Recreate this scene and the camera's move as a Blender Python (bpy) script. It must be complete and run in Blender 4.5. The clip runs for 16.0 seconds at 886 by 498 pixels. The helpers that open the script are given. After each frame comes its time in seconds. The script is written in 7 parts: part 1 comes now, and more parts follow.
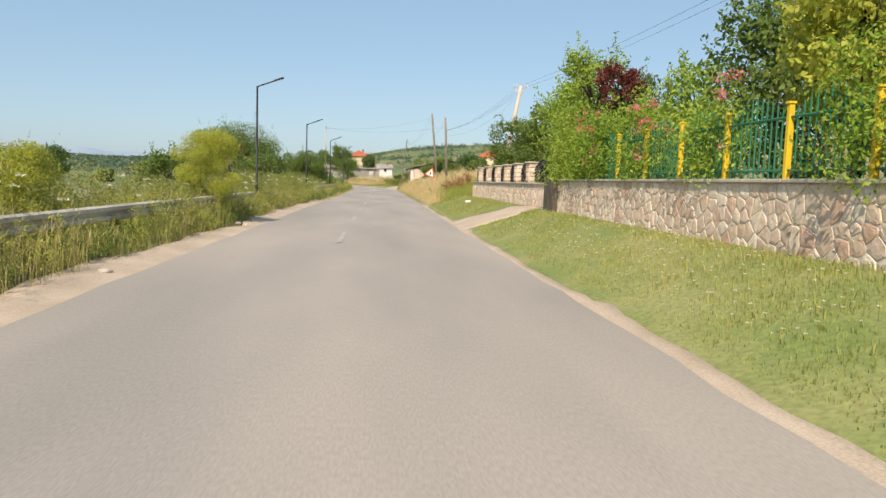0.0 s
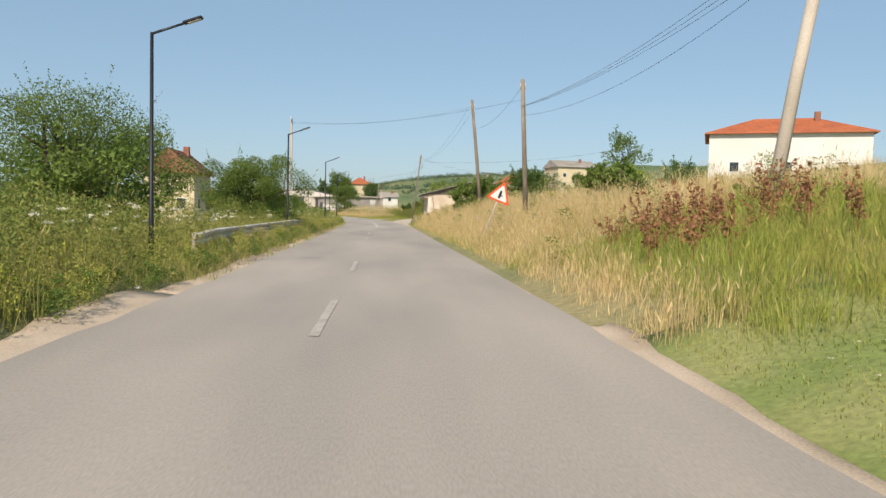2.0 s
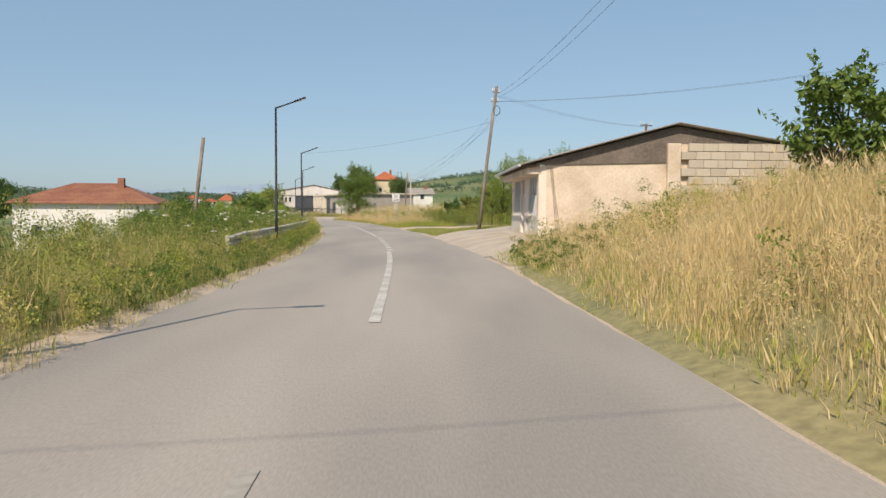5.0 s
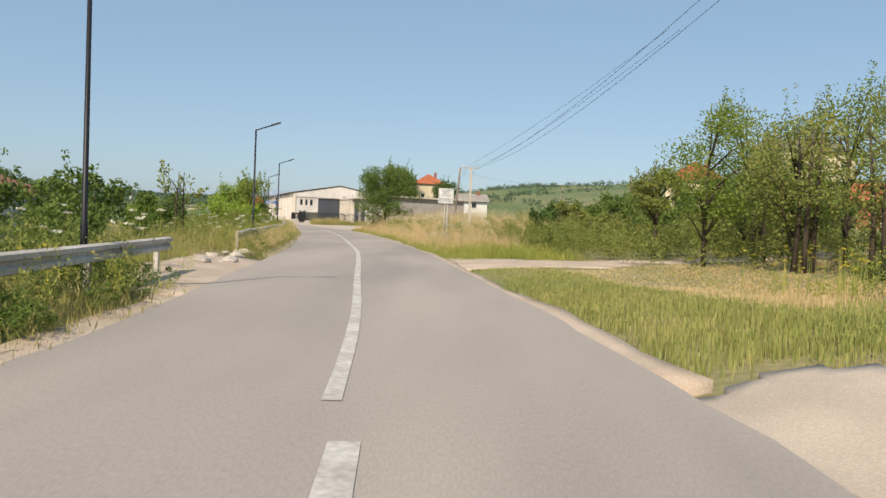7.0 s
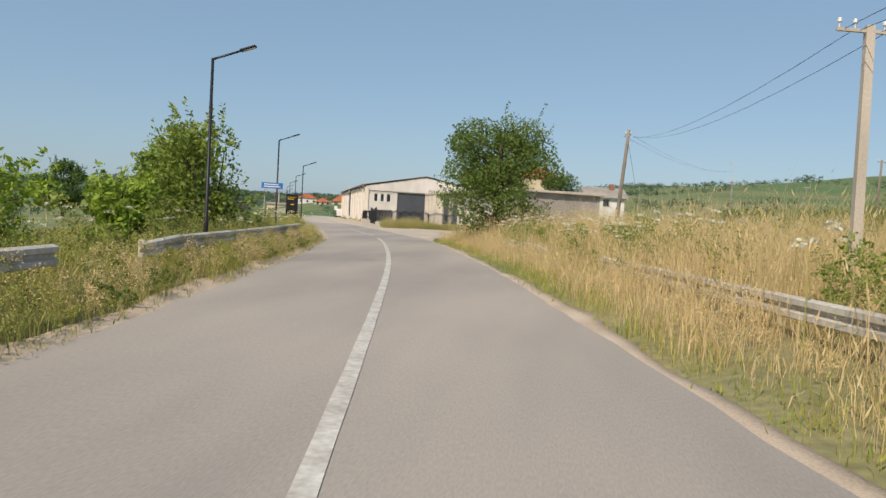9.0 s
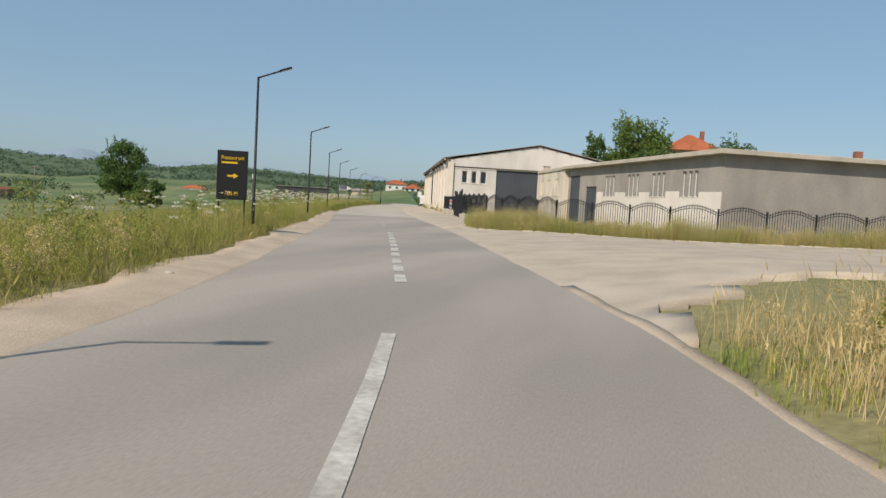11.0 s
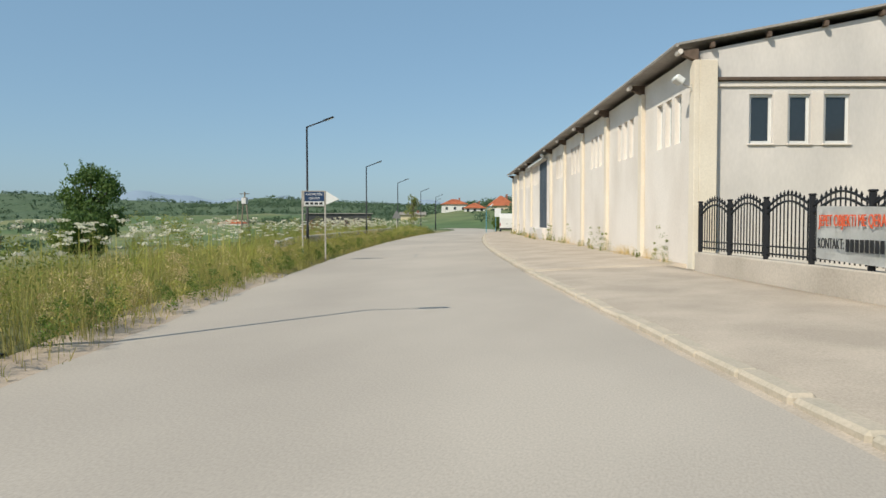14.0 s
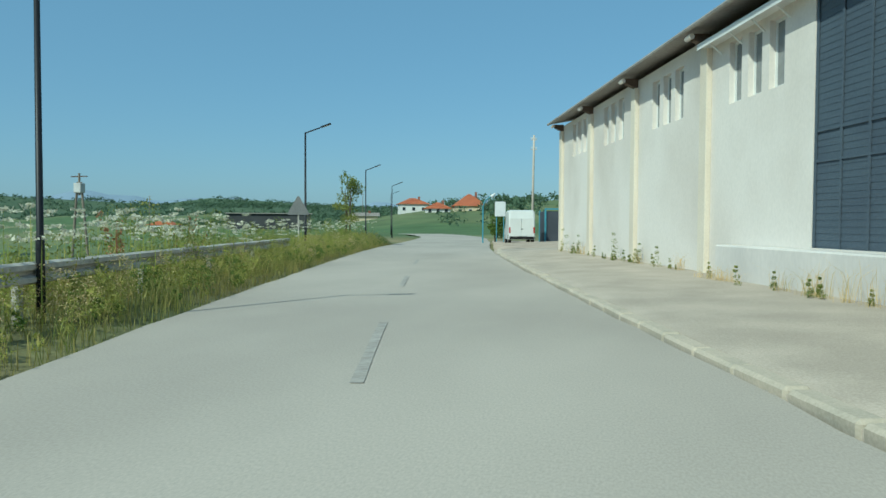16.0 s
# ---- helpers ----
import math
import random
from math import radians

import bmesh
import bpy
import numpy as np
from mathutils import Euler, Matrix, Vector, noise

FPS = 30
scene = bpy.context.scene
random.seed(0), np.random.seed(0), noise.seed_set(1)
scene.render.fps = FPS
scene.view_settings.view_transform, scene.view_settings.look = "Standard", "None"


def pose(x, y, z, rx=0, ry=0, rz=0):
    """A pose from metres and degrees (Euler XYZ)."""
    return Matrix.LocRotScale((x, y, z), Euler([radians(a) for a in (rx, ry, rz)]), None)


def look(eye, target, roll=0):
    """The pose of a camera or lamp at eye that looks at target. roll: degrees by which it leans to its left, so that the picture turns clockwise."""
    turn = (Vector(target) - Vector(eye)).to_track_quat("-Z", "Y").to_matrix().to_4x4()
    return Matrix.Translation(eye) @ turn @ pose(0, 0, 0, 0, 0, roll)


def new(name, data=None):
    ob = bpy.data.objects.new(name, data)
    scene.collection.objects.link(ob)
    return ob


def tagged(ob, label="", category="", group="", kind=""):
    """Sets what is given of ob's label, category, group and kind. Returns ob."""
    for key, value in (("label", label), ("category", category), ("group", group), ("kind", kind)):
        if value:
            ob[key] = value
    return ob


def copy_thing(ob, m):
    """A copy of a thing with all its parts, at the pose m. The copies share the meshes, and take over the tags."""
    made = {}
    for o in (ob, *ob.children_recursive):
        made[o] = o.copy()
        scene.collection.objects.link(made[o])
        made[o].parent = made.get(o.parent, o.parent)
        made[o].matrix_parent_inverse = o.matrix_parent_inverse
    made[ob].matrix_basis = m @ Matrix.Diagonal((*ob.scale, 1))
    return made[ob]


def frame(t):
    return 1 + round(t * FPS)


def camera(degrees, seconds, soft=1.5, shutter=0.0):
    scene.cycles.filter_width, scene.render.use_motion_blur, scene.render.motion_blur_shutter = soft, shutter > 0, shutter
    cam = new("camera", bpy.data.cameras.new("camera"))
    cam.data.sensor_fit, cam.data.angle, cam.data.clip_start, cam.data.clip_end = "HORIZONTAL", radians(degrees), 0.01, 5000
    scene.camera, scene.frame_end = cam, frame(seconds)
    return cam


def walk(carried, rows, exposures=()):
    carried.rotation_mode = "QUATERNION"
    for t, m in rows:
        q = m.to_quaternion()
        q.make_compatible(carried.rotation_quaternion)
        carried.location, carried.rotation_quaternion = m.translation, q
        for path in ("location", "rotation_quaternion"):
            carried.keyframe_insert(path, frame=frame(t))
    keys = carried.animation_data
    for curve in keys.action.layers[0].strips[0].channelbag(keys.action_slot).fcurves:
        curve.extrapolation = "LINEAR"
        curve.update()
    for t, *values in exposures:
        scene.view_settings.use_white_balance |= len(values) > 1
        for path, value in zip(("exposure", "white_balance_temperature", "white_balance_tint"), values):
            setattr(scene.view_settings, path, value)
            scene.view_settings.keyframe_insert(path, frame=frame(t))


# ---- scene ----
cam = camera(63.3, 16.0)
PATH = [
    (0, (0.0, 0.0, 1.518), (0.179, 1.983, 1.331), 1.8),
    (0.5, (-0.095, 8.903, 1.527), (0.089, 10.886, 1.346), 1.7),
    (1, (-0.081, 17.809, 1.498), (0.108, 19.793, 1.333), 1.4),
    (1.5, (-0.106, 26.768, 1.491), (0.075, 28.755, 1.353), 1.3),
    (2, (-0.115, 35.683, 1.495), (0.053, 37.673, 1.391), 1.4),
    (2.5, (-0.036, 44.635, 1.497), (0.112, 46.628, 1.418), 1.2),
    (3, (0.0, 53.733, 1.461), (0.125, 55.728, 1.395), 0.7),
    (3.2, (0.052, 57.156, 1.468), (0.178, 59.15, 1.389), 0.4),
    (5.3, (-0.167, 93.675, 1.521), (-0.1, 95.671, 1.416), 0.7),
    (5.5, (-0.219, 97.22, 1.544), (-0.165, 99.217, 1.446), 1.2),
    (6, (-0.332, 106.254, 1.472), (-0.301, 108.252, 1.382), 1.7),
    (6.5, (-0.639, 115.003, 1.395), (-0.641, 117.001, 1.312), 2.3),
    (7, (-1.371, 124.267, 1.47), (-1.406, 126.265, 1.394), 2.5),
    (7.5, (-2.137, 133.38, 1.492), (-2.233, 135.376, 1.409), 3.1),
    (8, (-3.298, 142.289, 1.463), (-3.435, 144.281, 1.359), 2.6),
    (8.5, (-4.525, 151.225, 1.506), (-4.732, 153.212, 1.412), 2.7),
    (9, (-5.916, 159.871, 1.51), (-6.204, 161.848, 1.424), 3.2),
    (9.2, (-6.616, 163.431, 1.518), (-6.932, 165.405, 1.442), 3.5),
    (11.3, (-15.482, 202.596, 1.52), (-16.079, 204.5, 1.384), 2.8),
    (11.5, (-16.644, 206.335, 1.516), (-17.273, 208.23, 1.394), 2.5),
    (12, (-20.08, 215.414, 1.553), (-20.753, 217.292, 1.408), 1.4),
    (12.5, (-23.615, 224.139, 1.472), (-24.316, 226.007, 1.341), 0.9),
    (13, (-27.101, 233.243, 1.514), (-27.817, 235.107, 1.404), 0.5),
    (13.5, (-31.039, 242.196, 1.573), (-31.739, 244.067, 1.48), -0.1),
    (14, (-34.674, 250.997, 1.484), (-35.38, 252.867, 1.406), -0.1),
    (14.5, (-38.51, 260.155, 1.502), (-39.205, 262.029, 1.433), 0.0),
    (15, (-42.221, 269.372, 1.467), (-42.907, 271.249, 1.409), 0.3),
    (15.5, (-45.846, 278.805, 1.455), (-46.493, 280.698, 1.407), 0.6),
    (16, (-49.228, 288.1, 1.4), (-49.815, 290.01, 1.331), 0.3),
]
walk(cam, [(t, look(eye, target, roll)) for t, eye, target, roll in PATH],
     exposures=[(0.0, 0.2, 6750, 12), (0.5, 0.3, 6750, 12), (1.0, 0.2, 6700, 12), (2.0, 0.05, 6700, 11), (3.0, 0.02, 6700, 11), (5.0, -0.04, 6650, 12), (6.0, -0.12, 6600, 13), (6.6, 0.0, 6650, 13), (8.0, 0.14, 6800, 13), (8.5, 0.24, 6800, 13), (9.0, -0.14, 6600, 12), (11.5, -0.24, 6450, 10), (12.0, 0.08, 6550, 10), (13.0, 0.1, 6450, 9), (13.5, -0.14, 6250, 7), (14.4, -0.16, 6200, 6), (15.0, -0.3, 5450, -14), (16.0, -0.36, 5250, -15)])

# ---- world, sun ----
SUN_TO = Vector((-0.36, -0.93, 0.0)).normalized() * math.cos(radians(43)) + Vector((0, 0, math.sin(radians(43))))
world = bpy.data.worlds.new("world")
scene.world = world
world.use_nodes = True
wn = world.node_tree.nodes
sky = wn.new("ShaderNodeTexSky")
sky.sky_type = 'NISHITA'
sky.sun_disc = False
sky.sun_elevation = radians(43)
sky.sun_rotation = math.atan2(-0.36, -0.93)
sky.altitude = 500
sky.air_density = 1.0
sky.dust_density = 1.6
sky.ozone_density = 1.0
wn["Background"].inputs["Strength"].default_value = 0.13
veil = wn.new("ShaderNodeMix")
veil.data_type = 'RGBA'
veil.inputs["Factor"].default_value = 0.55
veil.inputs["B"].default_value = (2.22, 3.65, 4.95, 1)
world.node_tree.links.new(sky.outputs[0], veil.inputs["A"])
world.node_tree.links.new(veil.outputs["Result"], wn["Background"].inputs["Color"])
sun = new("sun", bpy.data.lights.new("sun", 'SUN'))
sun.data.energy = 5.1
sun.data.angle = radians(0.55)
sun.data.color = (1.0, 0.885, 0.72)
sun.matrix_world = look(SUN_TO * 100, (0, 0, 0))


# ---- materials ----
def mat(name, base, rough=0.85, var=0.25, scale=6.0, fine=60.0, bump=0.2, bump_scale=None, second=None,
        mix=0.5, metal=0.0, island=False, objrand=False, spec=0.3, stretch=(1, 1, 1), trans=0.0):
    """Two-scale noise paint over a base colour, with fine relief."""
    m = bpy.data.materials.new(name)
    m.use_nodes = True
    nt = m.node_tree
    n, l = nt.nodes, nt.links
    b = n["Principled BSDF"]
    b.inputs["Roughness"].default_value = rough
    b.inputs["Metallic"].default_value = metal
    b.inputs["Specular IOR Level"].default_value = spec
    tc = n.new("ShaderNodeNewGeometry")
    mp = n.new("ShaderNodeMapping")
    mp.inputs["Scale"].default_value = stretch
    l.new(tc.outputs["Position"], mp.inputs["Vector"])
    big = n.new("ShaderNodeTexNoise")
    big.inputs["Scale"].default_value = 1.0 / scale
    big.inputs["Detail"].default_value = 6
    small = n.new("ShaderNodeTexNoise")
    small.inputs["Scale"].default_value = fine
    small.inputs["Detail"].default_value = 4
    for q in (big, small):
        l.new(mp.outputs[0], q.inputs["Vector"])
    sec = second or tuple(c * (1 - var) for c in base)
    m1 = n.new("ShaderNodeMix")
    m1.data_type = 'RGBA'
    m1.inputs["A"].default_value = (*base, 1)
    m1.inputs["B"].default_value = (*sec, 1)
    rampn = n.new("ShaderNodeMapRange")
    rampn.inputs["From Min"].default_value = 0.35 + 0.3 * (0.5 - mix)
    rampn.inputs["From Max"].default_value = 0.65 + 0.3 * (0.5 - mix)
    src = big.outputs["Fac"]
    if island:
        src = tc.outputs["Random Per Island"]
        rampn.inputs["From Min"].default_value = 0.0
        rampn.inputs["From Max"].default_value = 1.0
    if objrand:
        oi = n.new("ShaderNodeObjectInfo")
        src = oi.outputs["Random"]
        rampn.inputs["From Min"].default_value = 0.0
        rampn.inputs["From Max"].default_value = 1.0
    l.new(src, rampn.inputs["Value"])
    l.new(rampn.outputs[0], m1.inputs["Factor"])
    m2 = n.new("ShaderNodeMix")
    m2.data_type = 'RGBA'
    m2.blend_type = 'MULTIPLY'
    m2.inputs["Factor"].default_value = min(1.0, var * 1.6)
    l.new(m1.outputs["Result"], m2.inputs["A"])
    mr = n.new("ShaderNodeMapRange")
    mr.inputs["From Min"].default_value = 0.3
    mr.inputs["From Max"].default_value = 0.7
    mr.inputs["To Min"].default_value = 0.45
    mr.inputs["To Max"].default_value = 1.2
    l.new(small.outputs["Fac"], mr.inputs["Value"])
    l.new(mr.outputs[0], m2.inputs["B"])
    l.new(m2.outputs["Result"], b.inputs["Base Color"])
    if bump:
        bp = n.new("ShaderNodeBump")
        bp.inputs["Strength"].default_value = bump
        bp.inputs["Distance"].default_value = 0.02
        l.new(small.outputs["Fac"], bp.inputs["Height"])
        l.new(bp.outputs[0], b.inputs["Normal"])
    if trans:
        tr = n.new("ShaderNodeBsdfTranslucent")
        l.new(m2.outputs["Result"], tr.inputs["Color"])
        ms = n.new("ShaderNodeMixShader")
        ms.inputs[0].default_value = trans
        l.new(b.outputs[0], ms.inputs[1])
        l.new(tr.outputs[0], ms.inputs[2])
        l.new(ms.outputs[0], n["Material Output"].inputs["Surface"])
    return m


ASPHALT = mat("asphalt", (0.375, 0.332, 0.292), 0.9, 0.16, 2.6, 60, 0.12, second=(0.28, 0.255, 0.23), stretch=(1, .22, 1))
CONCRETE_ROAD = mat("light_asphalt", (0.475, 0.422, 0.36), 0.9, 0.16, 3.5, 55, 0.1, second=(0.39, 0.345, 0.295), stretch=(1, .5, 1))
GRAVEL = mat("gravel", (0.53, 0.43, 0.335), 0.95, 0.24, 1.3, 42, 0.35, second=(0.42, 0.335, 0.255))
PAINT = mat("road_paint", (0.58, 0.56, 0.52), 0.8, 0.3, 0.5, 14, 0.1, second=(0.42, 0.39, 0.35))
SOIL = mat("verge_soil", (0.16, 0.175, 0.07), 0.95, 0.35, 6.0, 7, 0.6, second=(0.3, 0.255, 0.13))
FIELDS = mat("far_fields", (0.1, 0.155, 0.06), 0.95, 0.3, 90.0, 0.15, 0, second=(0.25, 0.235, 0.11), mix=.32)
WOODED = mat("wooded_slope", (0.075, 0.115, 0.06), 0.95, 0.25, 40.0, 0.2, 0, second=(0.1, 0.14, 0.075))
LAWN = mat("lawn", (0.175, 0.225, 0.065), 0.95, 0.3, 1.6, 14, 0.6, second=(0.29, 0.285, 0.115))
BLACK_METAL = mat("black_metal", (0.025, 0.026, 0.03), 0.45, 0.2, 1.0, 20, 0.05, metal=0.3)
LED = mat("lamp_glass", (0.5, 0.5, 0.48), 0.3, 0.1, 1.0, 20, 0)
GALV = mat("galvanised_steel", (0.55, 0.52, 0.47), 0.8, 0.25, 1.2, 9, 0.1, second=(0.38, 0.345, 0.3))
WOOD = mat("weathered_wood", (0.3, 0.255, 0.205), 0.9, 0.4, 0.8, 8, 0.4, stretch=(4, 4, 0.4))
CONCRETE = mat("concrete", (0.54, 0.48, 0.41), 0.9, 0.16, 1.5, 25, 0.2, second=(0.43, 0.38, 0.32))
CABLE = mat("cable", (0.04, 0.04, 0.045), 0.6, 0.1, 1, 10, 0)
PLASTER = mat("pale_plaster", (0.75, 0.695, 0.64), 0.92, 0.06, 2.4, 16, 0.02, second=(0.64, 0.58, 0.52), mix=.36, stretch=(1, 1, .7))
PLASTER_GREY = mat("grey_render", (0.68, 0.635, 0.595), 0.92, 0.06, 1.8, 14, 0.03, second=(0.55, 0.52, 0.495), mix=.38, stretch=(1, 1, .45))
ROUGH_RENDER = mat("unpainted_render", (0.37, 0.34, 0.31), 0.95, 0.1, 1.6, 12, 0.08, second=(0.29, 0.265, 0.245), mix=.45, stretch=(1, 1, .6))
PLASTER_YELLOW = mat("yellow_plaster", (0.74, 0.67, 0.56), 0.9, 0.08, 2.0, 20, 0.04, second=(0.67, 0.59, 0.48))
PLASTER_CREAM = mat("stained_cream_plaster", (0.7, 0.63, 0.53), 0.92, 0.08, 1.2, 14, 0.04, second=(0.48, 0.43, 0.37), mix=.3, stretch=(1, 1, .35))
ROOF_GREY = mat("roof_sheet", (0.4, 0.37, 0.34), 0.8, 0.25, 2.0, 10, 0.2)
DARK_DOOR = mat("dark_steel_door", (0.075, 0.085, 0.105), 0.6, 0.2, 1.5, 20, 0.1)
BLUE_DOOR = mat("blue_steel_door", (0.075, 0.095, 0.125), 0.6, 0.15, 1.5, 20, 0.05, second=(0.09, 0.115, 0.145))
WINDOW_FRAME = mat("white_frame", (0.75, 0.75, 0.73), 0.5, 0.08, 1, 20, 0)
GLASS = mat("window_glass", (0.03, 0.04, 0.05), 0.08, 0.1, 3, 10, 0, spec=0.6)
PALE_GLASS = mat("pale_grey_glass", (0.27, 0.28, 0.28), 0.25, 0.15, 1, 10, 0, spec=.6)
BROWN = mat("brown_board", (0.14, 0.1, 0.075), 0.8, 0.3, 0.7, 12, 0.2)


# ---- helpers of this scene ----
def mesh_ob(name, bm, material=None, parent=None, label="", smooth=False):
    me = bpy.data.meshes.new(name)
    bm.to_mesh(me)
    bm.free()
    if material:
        me.materials.append(material)
    if smooth:
        for p in me.polygons:
            p.use_smooth = True
    ob = new(name, me)
    if parent is not None:
        ob.parent = parent
    if label:
        ob["label"] = label
    return ob


def part(name, bm, material, parent, label="", smooth=False):
    return mesh_ob(name, bm, material, parent, label, smooth)


def thing(name, m, label, category, group="", kind=""):
    ob = new(name)
    ob.empty_display_size = 0.2
    ob.matrix_world = m
    return tagged(ob, label, category, group, kind)


def raw(name, verts, faces, material, parent=None, smooth=False):
    me = bpy.data.meshes.new(name)
    me.from_pydata(verts, [], faces)
    me.materials.append(material)
    if smooth:
        me.polygons.foreach_set("use_smooth", [True] * len(me.polygons))
    me.update()
    ob = new(name, me)
    if parent is not None:
        ob.parent = parent
    return ob


def box(bm, x0, x1, y0, y1, z0, z1, bevel=0.0):
    g = bmesh.ops.create_cube(bm, size=1.0)
    for v in g["verts"]:
        v.co = Vector((x0 + (v.co.x + .5) * (x1 - x0), y0 + (v.co.y + .5) * (y1 - y0), z0 + (v.co.z + .5) * (z1 - z0)))
    if bevel:
        es = list({e for v in g["verts"] for e in v.link_edges})
        bmesh.ops.bevel(bm, geom=es, offset=bevel, segments=1, affect='EDGES')
    return bm


def boxed(x0, x1, y0, y1, z0, z1, bevel=0.0):
    return box(bmesh.new(), x0, x1, y0, y1, z0, z1, bevel)


def tube(bm, pts, radii, sides=8):
    """A tapered tube along points."""
    rings = []
    for i, p in enumerate(pts):
        p = Vector(p)
        d = (Vector(pts[min(i + 1, len(pts) - 1)]) - Vector(pts[max(i - 1, 0)])).normalized()
        u = d.orthogonal().normalized()
        w = d.cross(u)
        r = radii[i] if isinstance(radii, (list, tuple)) else radii
        rings.append([bm.verts.new(p + (u * math.cos(a) + w * math.sin(a)) * r) for a in (2 * math.pi * k / sides for k in range(sides))])
    for a, b in zip(rings, rings[1:]):
        for k in range(sides):
            bm.faces.new((a[k], a[(k + 1) % sides], b[(k + 1) % sides], b[k]))
    bm.faces.new(rings[0][::-1])
    bm.faces.new(rings[-1])
    bmesh.ops.recalc_face_normals(bm, faces=bm.faces)
    return bm


def tubed(pts, radii, sides=8):
    return tube(bmesh.new(), pts, radii, sides)


def prism(outline, depth):
    """Outline in x, z; extruded along y from 0 to depth."""
    bm = bmesh.new()
    a = [bm.verts.new((x, 0, z)) for x, z in outline]
    b = [bm.verts.new((x, depth, z)) for x, z in outline]
    bm.faces.new(a)
    bm.faces.new(b[::-1])
    for i in range(len(a)):
        j = (i + 1) % len(a)
        bm.faces.new((a[i], b[i], b[j], a[j]))
    bmesh.ops.recalc_face_normals(bm, faces=bm.faces)
    return bm


# ---- the road's line ----
KNOTS = [(0, -60), (0, -20), (-0.4, 0), (-0.5, 17.8), (-0.5, 35.7), (-0.4, 53.7), (-0.5, 75), (-0.6, 93.7), (-0.73, 106.2), (-1.04, 115),
         (-1.75, 124.2), (-2.53, 133.3), (-3.7, 142.2), (-4.9, 151.1), (-6.3, 159.7), (-10.9, 182.7), (-15.9, 202.4), (-20.45, 215.2),
         (-27.45, 233.0), (-35.05, 250.8), (-42.6, 269.2), (-49.6, 287.9), (-55.6, 306), (-61.6, 326), (-66.5, 346), (-72.5, 366),
         (-83, 386), (-100, 403), (-128, 418)]


def spline(p, per=12):
    out = []
    for i in range(1, len(p) - 2):
        a, b, c, d = (np.array(q, float) for q in p[i - 1:i + 3])
        for k in range(per):
            t = k / per
            out.append(0.5 * (2 * b + (c - a) * t + (2 * a - 5 * b + 4 * c - d) * t * t + (3 * b - a - 3 * c + d) * t ** 3))
    out.append(np.array(p[-2], float))
    return np.array(out)


LINE = spline(KNOTS)
_seg = np.hypot(*np.diff(LINE, axis=0).T)
LEN = np.r_[0, np.cumsum(_seg)]
S0 = LEN[np.argmin(np.abs(LINE[:, 1]))]
LEN = LEN - S0
TAN = np.gradient(LINE, axis=0)
TAN /= np.linalg.norm(TAN, axis=1)[:, None]


def road_at(s):
    x, y = np.interp(s, LEN, LINE[:, 0]), np.interp(s, LEN, LINE[:, 1])
    tx, ty = np.interp(s, LEN, TAN[:, 0]), np.interp(s, LEN, TAN[:, 1])
    n = np.hypot(tx, ty)
    return x, y, tx / n, ty / n


def at(s, l, z=0.0):
    """World place of a point s along the road and l to the right of its centre."""
    x, y, tx, ty = road_at(s)
    return Vector((x + ty * l, y - tx * l, z))


def heading(s):
    _, _, tx, ty = road_at(s)
    return math.degrees(math.atan2(-tx, ty))


def to_road(x, y):
    """s and l of world places, for arrays."""
    x, y = np.atleast_1d(np.asarray(x, float)), np.atleast_1d(np.asarray(y, float))
    s, l = np.empty(len(x)), np.empty(len(x))
    for a in range(0, len(x), 4000):
        dx, dy = x[a:a + 4000, None] - LINE[:, 0], y[a:a + 4000, None] - LINE[:, 1]
        i = np.argmin(dx * dx + dy * dy, axis=1)
        r = np.arange(len(i))
        s[a:a + 4000] = LEN[i] + dx[r, i] * TAN[i, 0] + dy[r, i] * TAN[i, 1]
        l[a:a + 4000] = dx[r, i] * TAN[i, 1] - dy[r, i] * TAN[i, 0]
    return s, l


# ---- terrain ----
ROWS_S = [-60, 0, 42, 50, 105, 113, 133, 141, 160, 175, 205, 225, 260, 420]
COLS_R = [3.3, 5.3, 8, 14, 36, 62, 120, 500, 1400]
RIGHT = [[0, .65, .8, 1.2, 5.5, 9, 14, 38, 52]] * 3 + [[0, .8, 1.7, 2.2, 5.5, 9, 15, 38, 52]] * 2 + \
        [[0, .38, .6, .8, 4, 8, 14, 38, 54]] * 2 + [[-.05, .1, .1, .3, 1.8, 5, 13, 42, 58]] * 2 + \
        [[0, .3, .7, 1.0, 2.5, 6.5, 14, 44, 60]] * 2 + [[0, .1, .2, .2, .6, 2, 6, 34, 52]] * 3
COLS_L = [3.3, 5, 7, 14, 40, 120, 400, 800, 1400, 2400]
LEFT = [0, .1, 0, -.8, -3.5, -7, -9, -4, 14, 24]


def smooth_noise(x, y, f, seed):
    return (np.sin(x * f * 1.3 + seed) * np.cos(y * f * 0.9 + seed * 2.1) + 0.6 * np.sin(x * f * 2.7 - y * f * 2.1 + seed * 3.7))


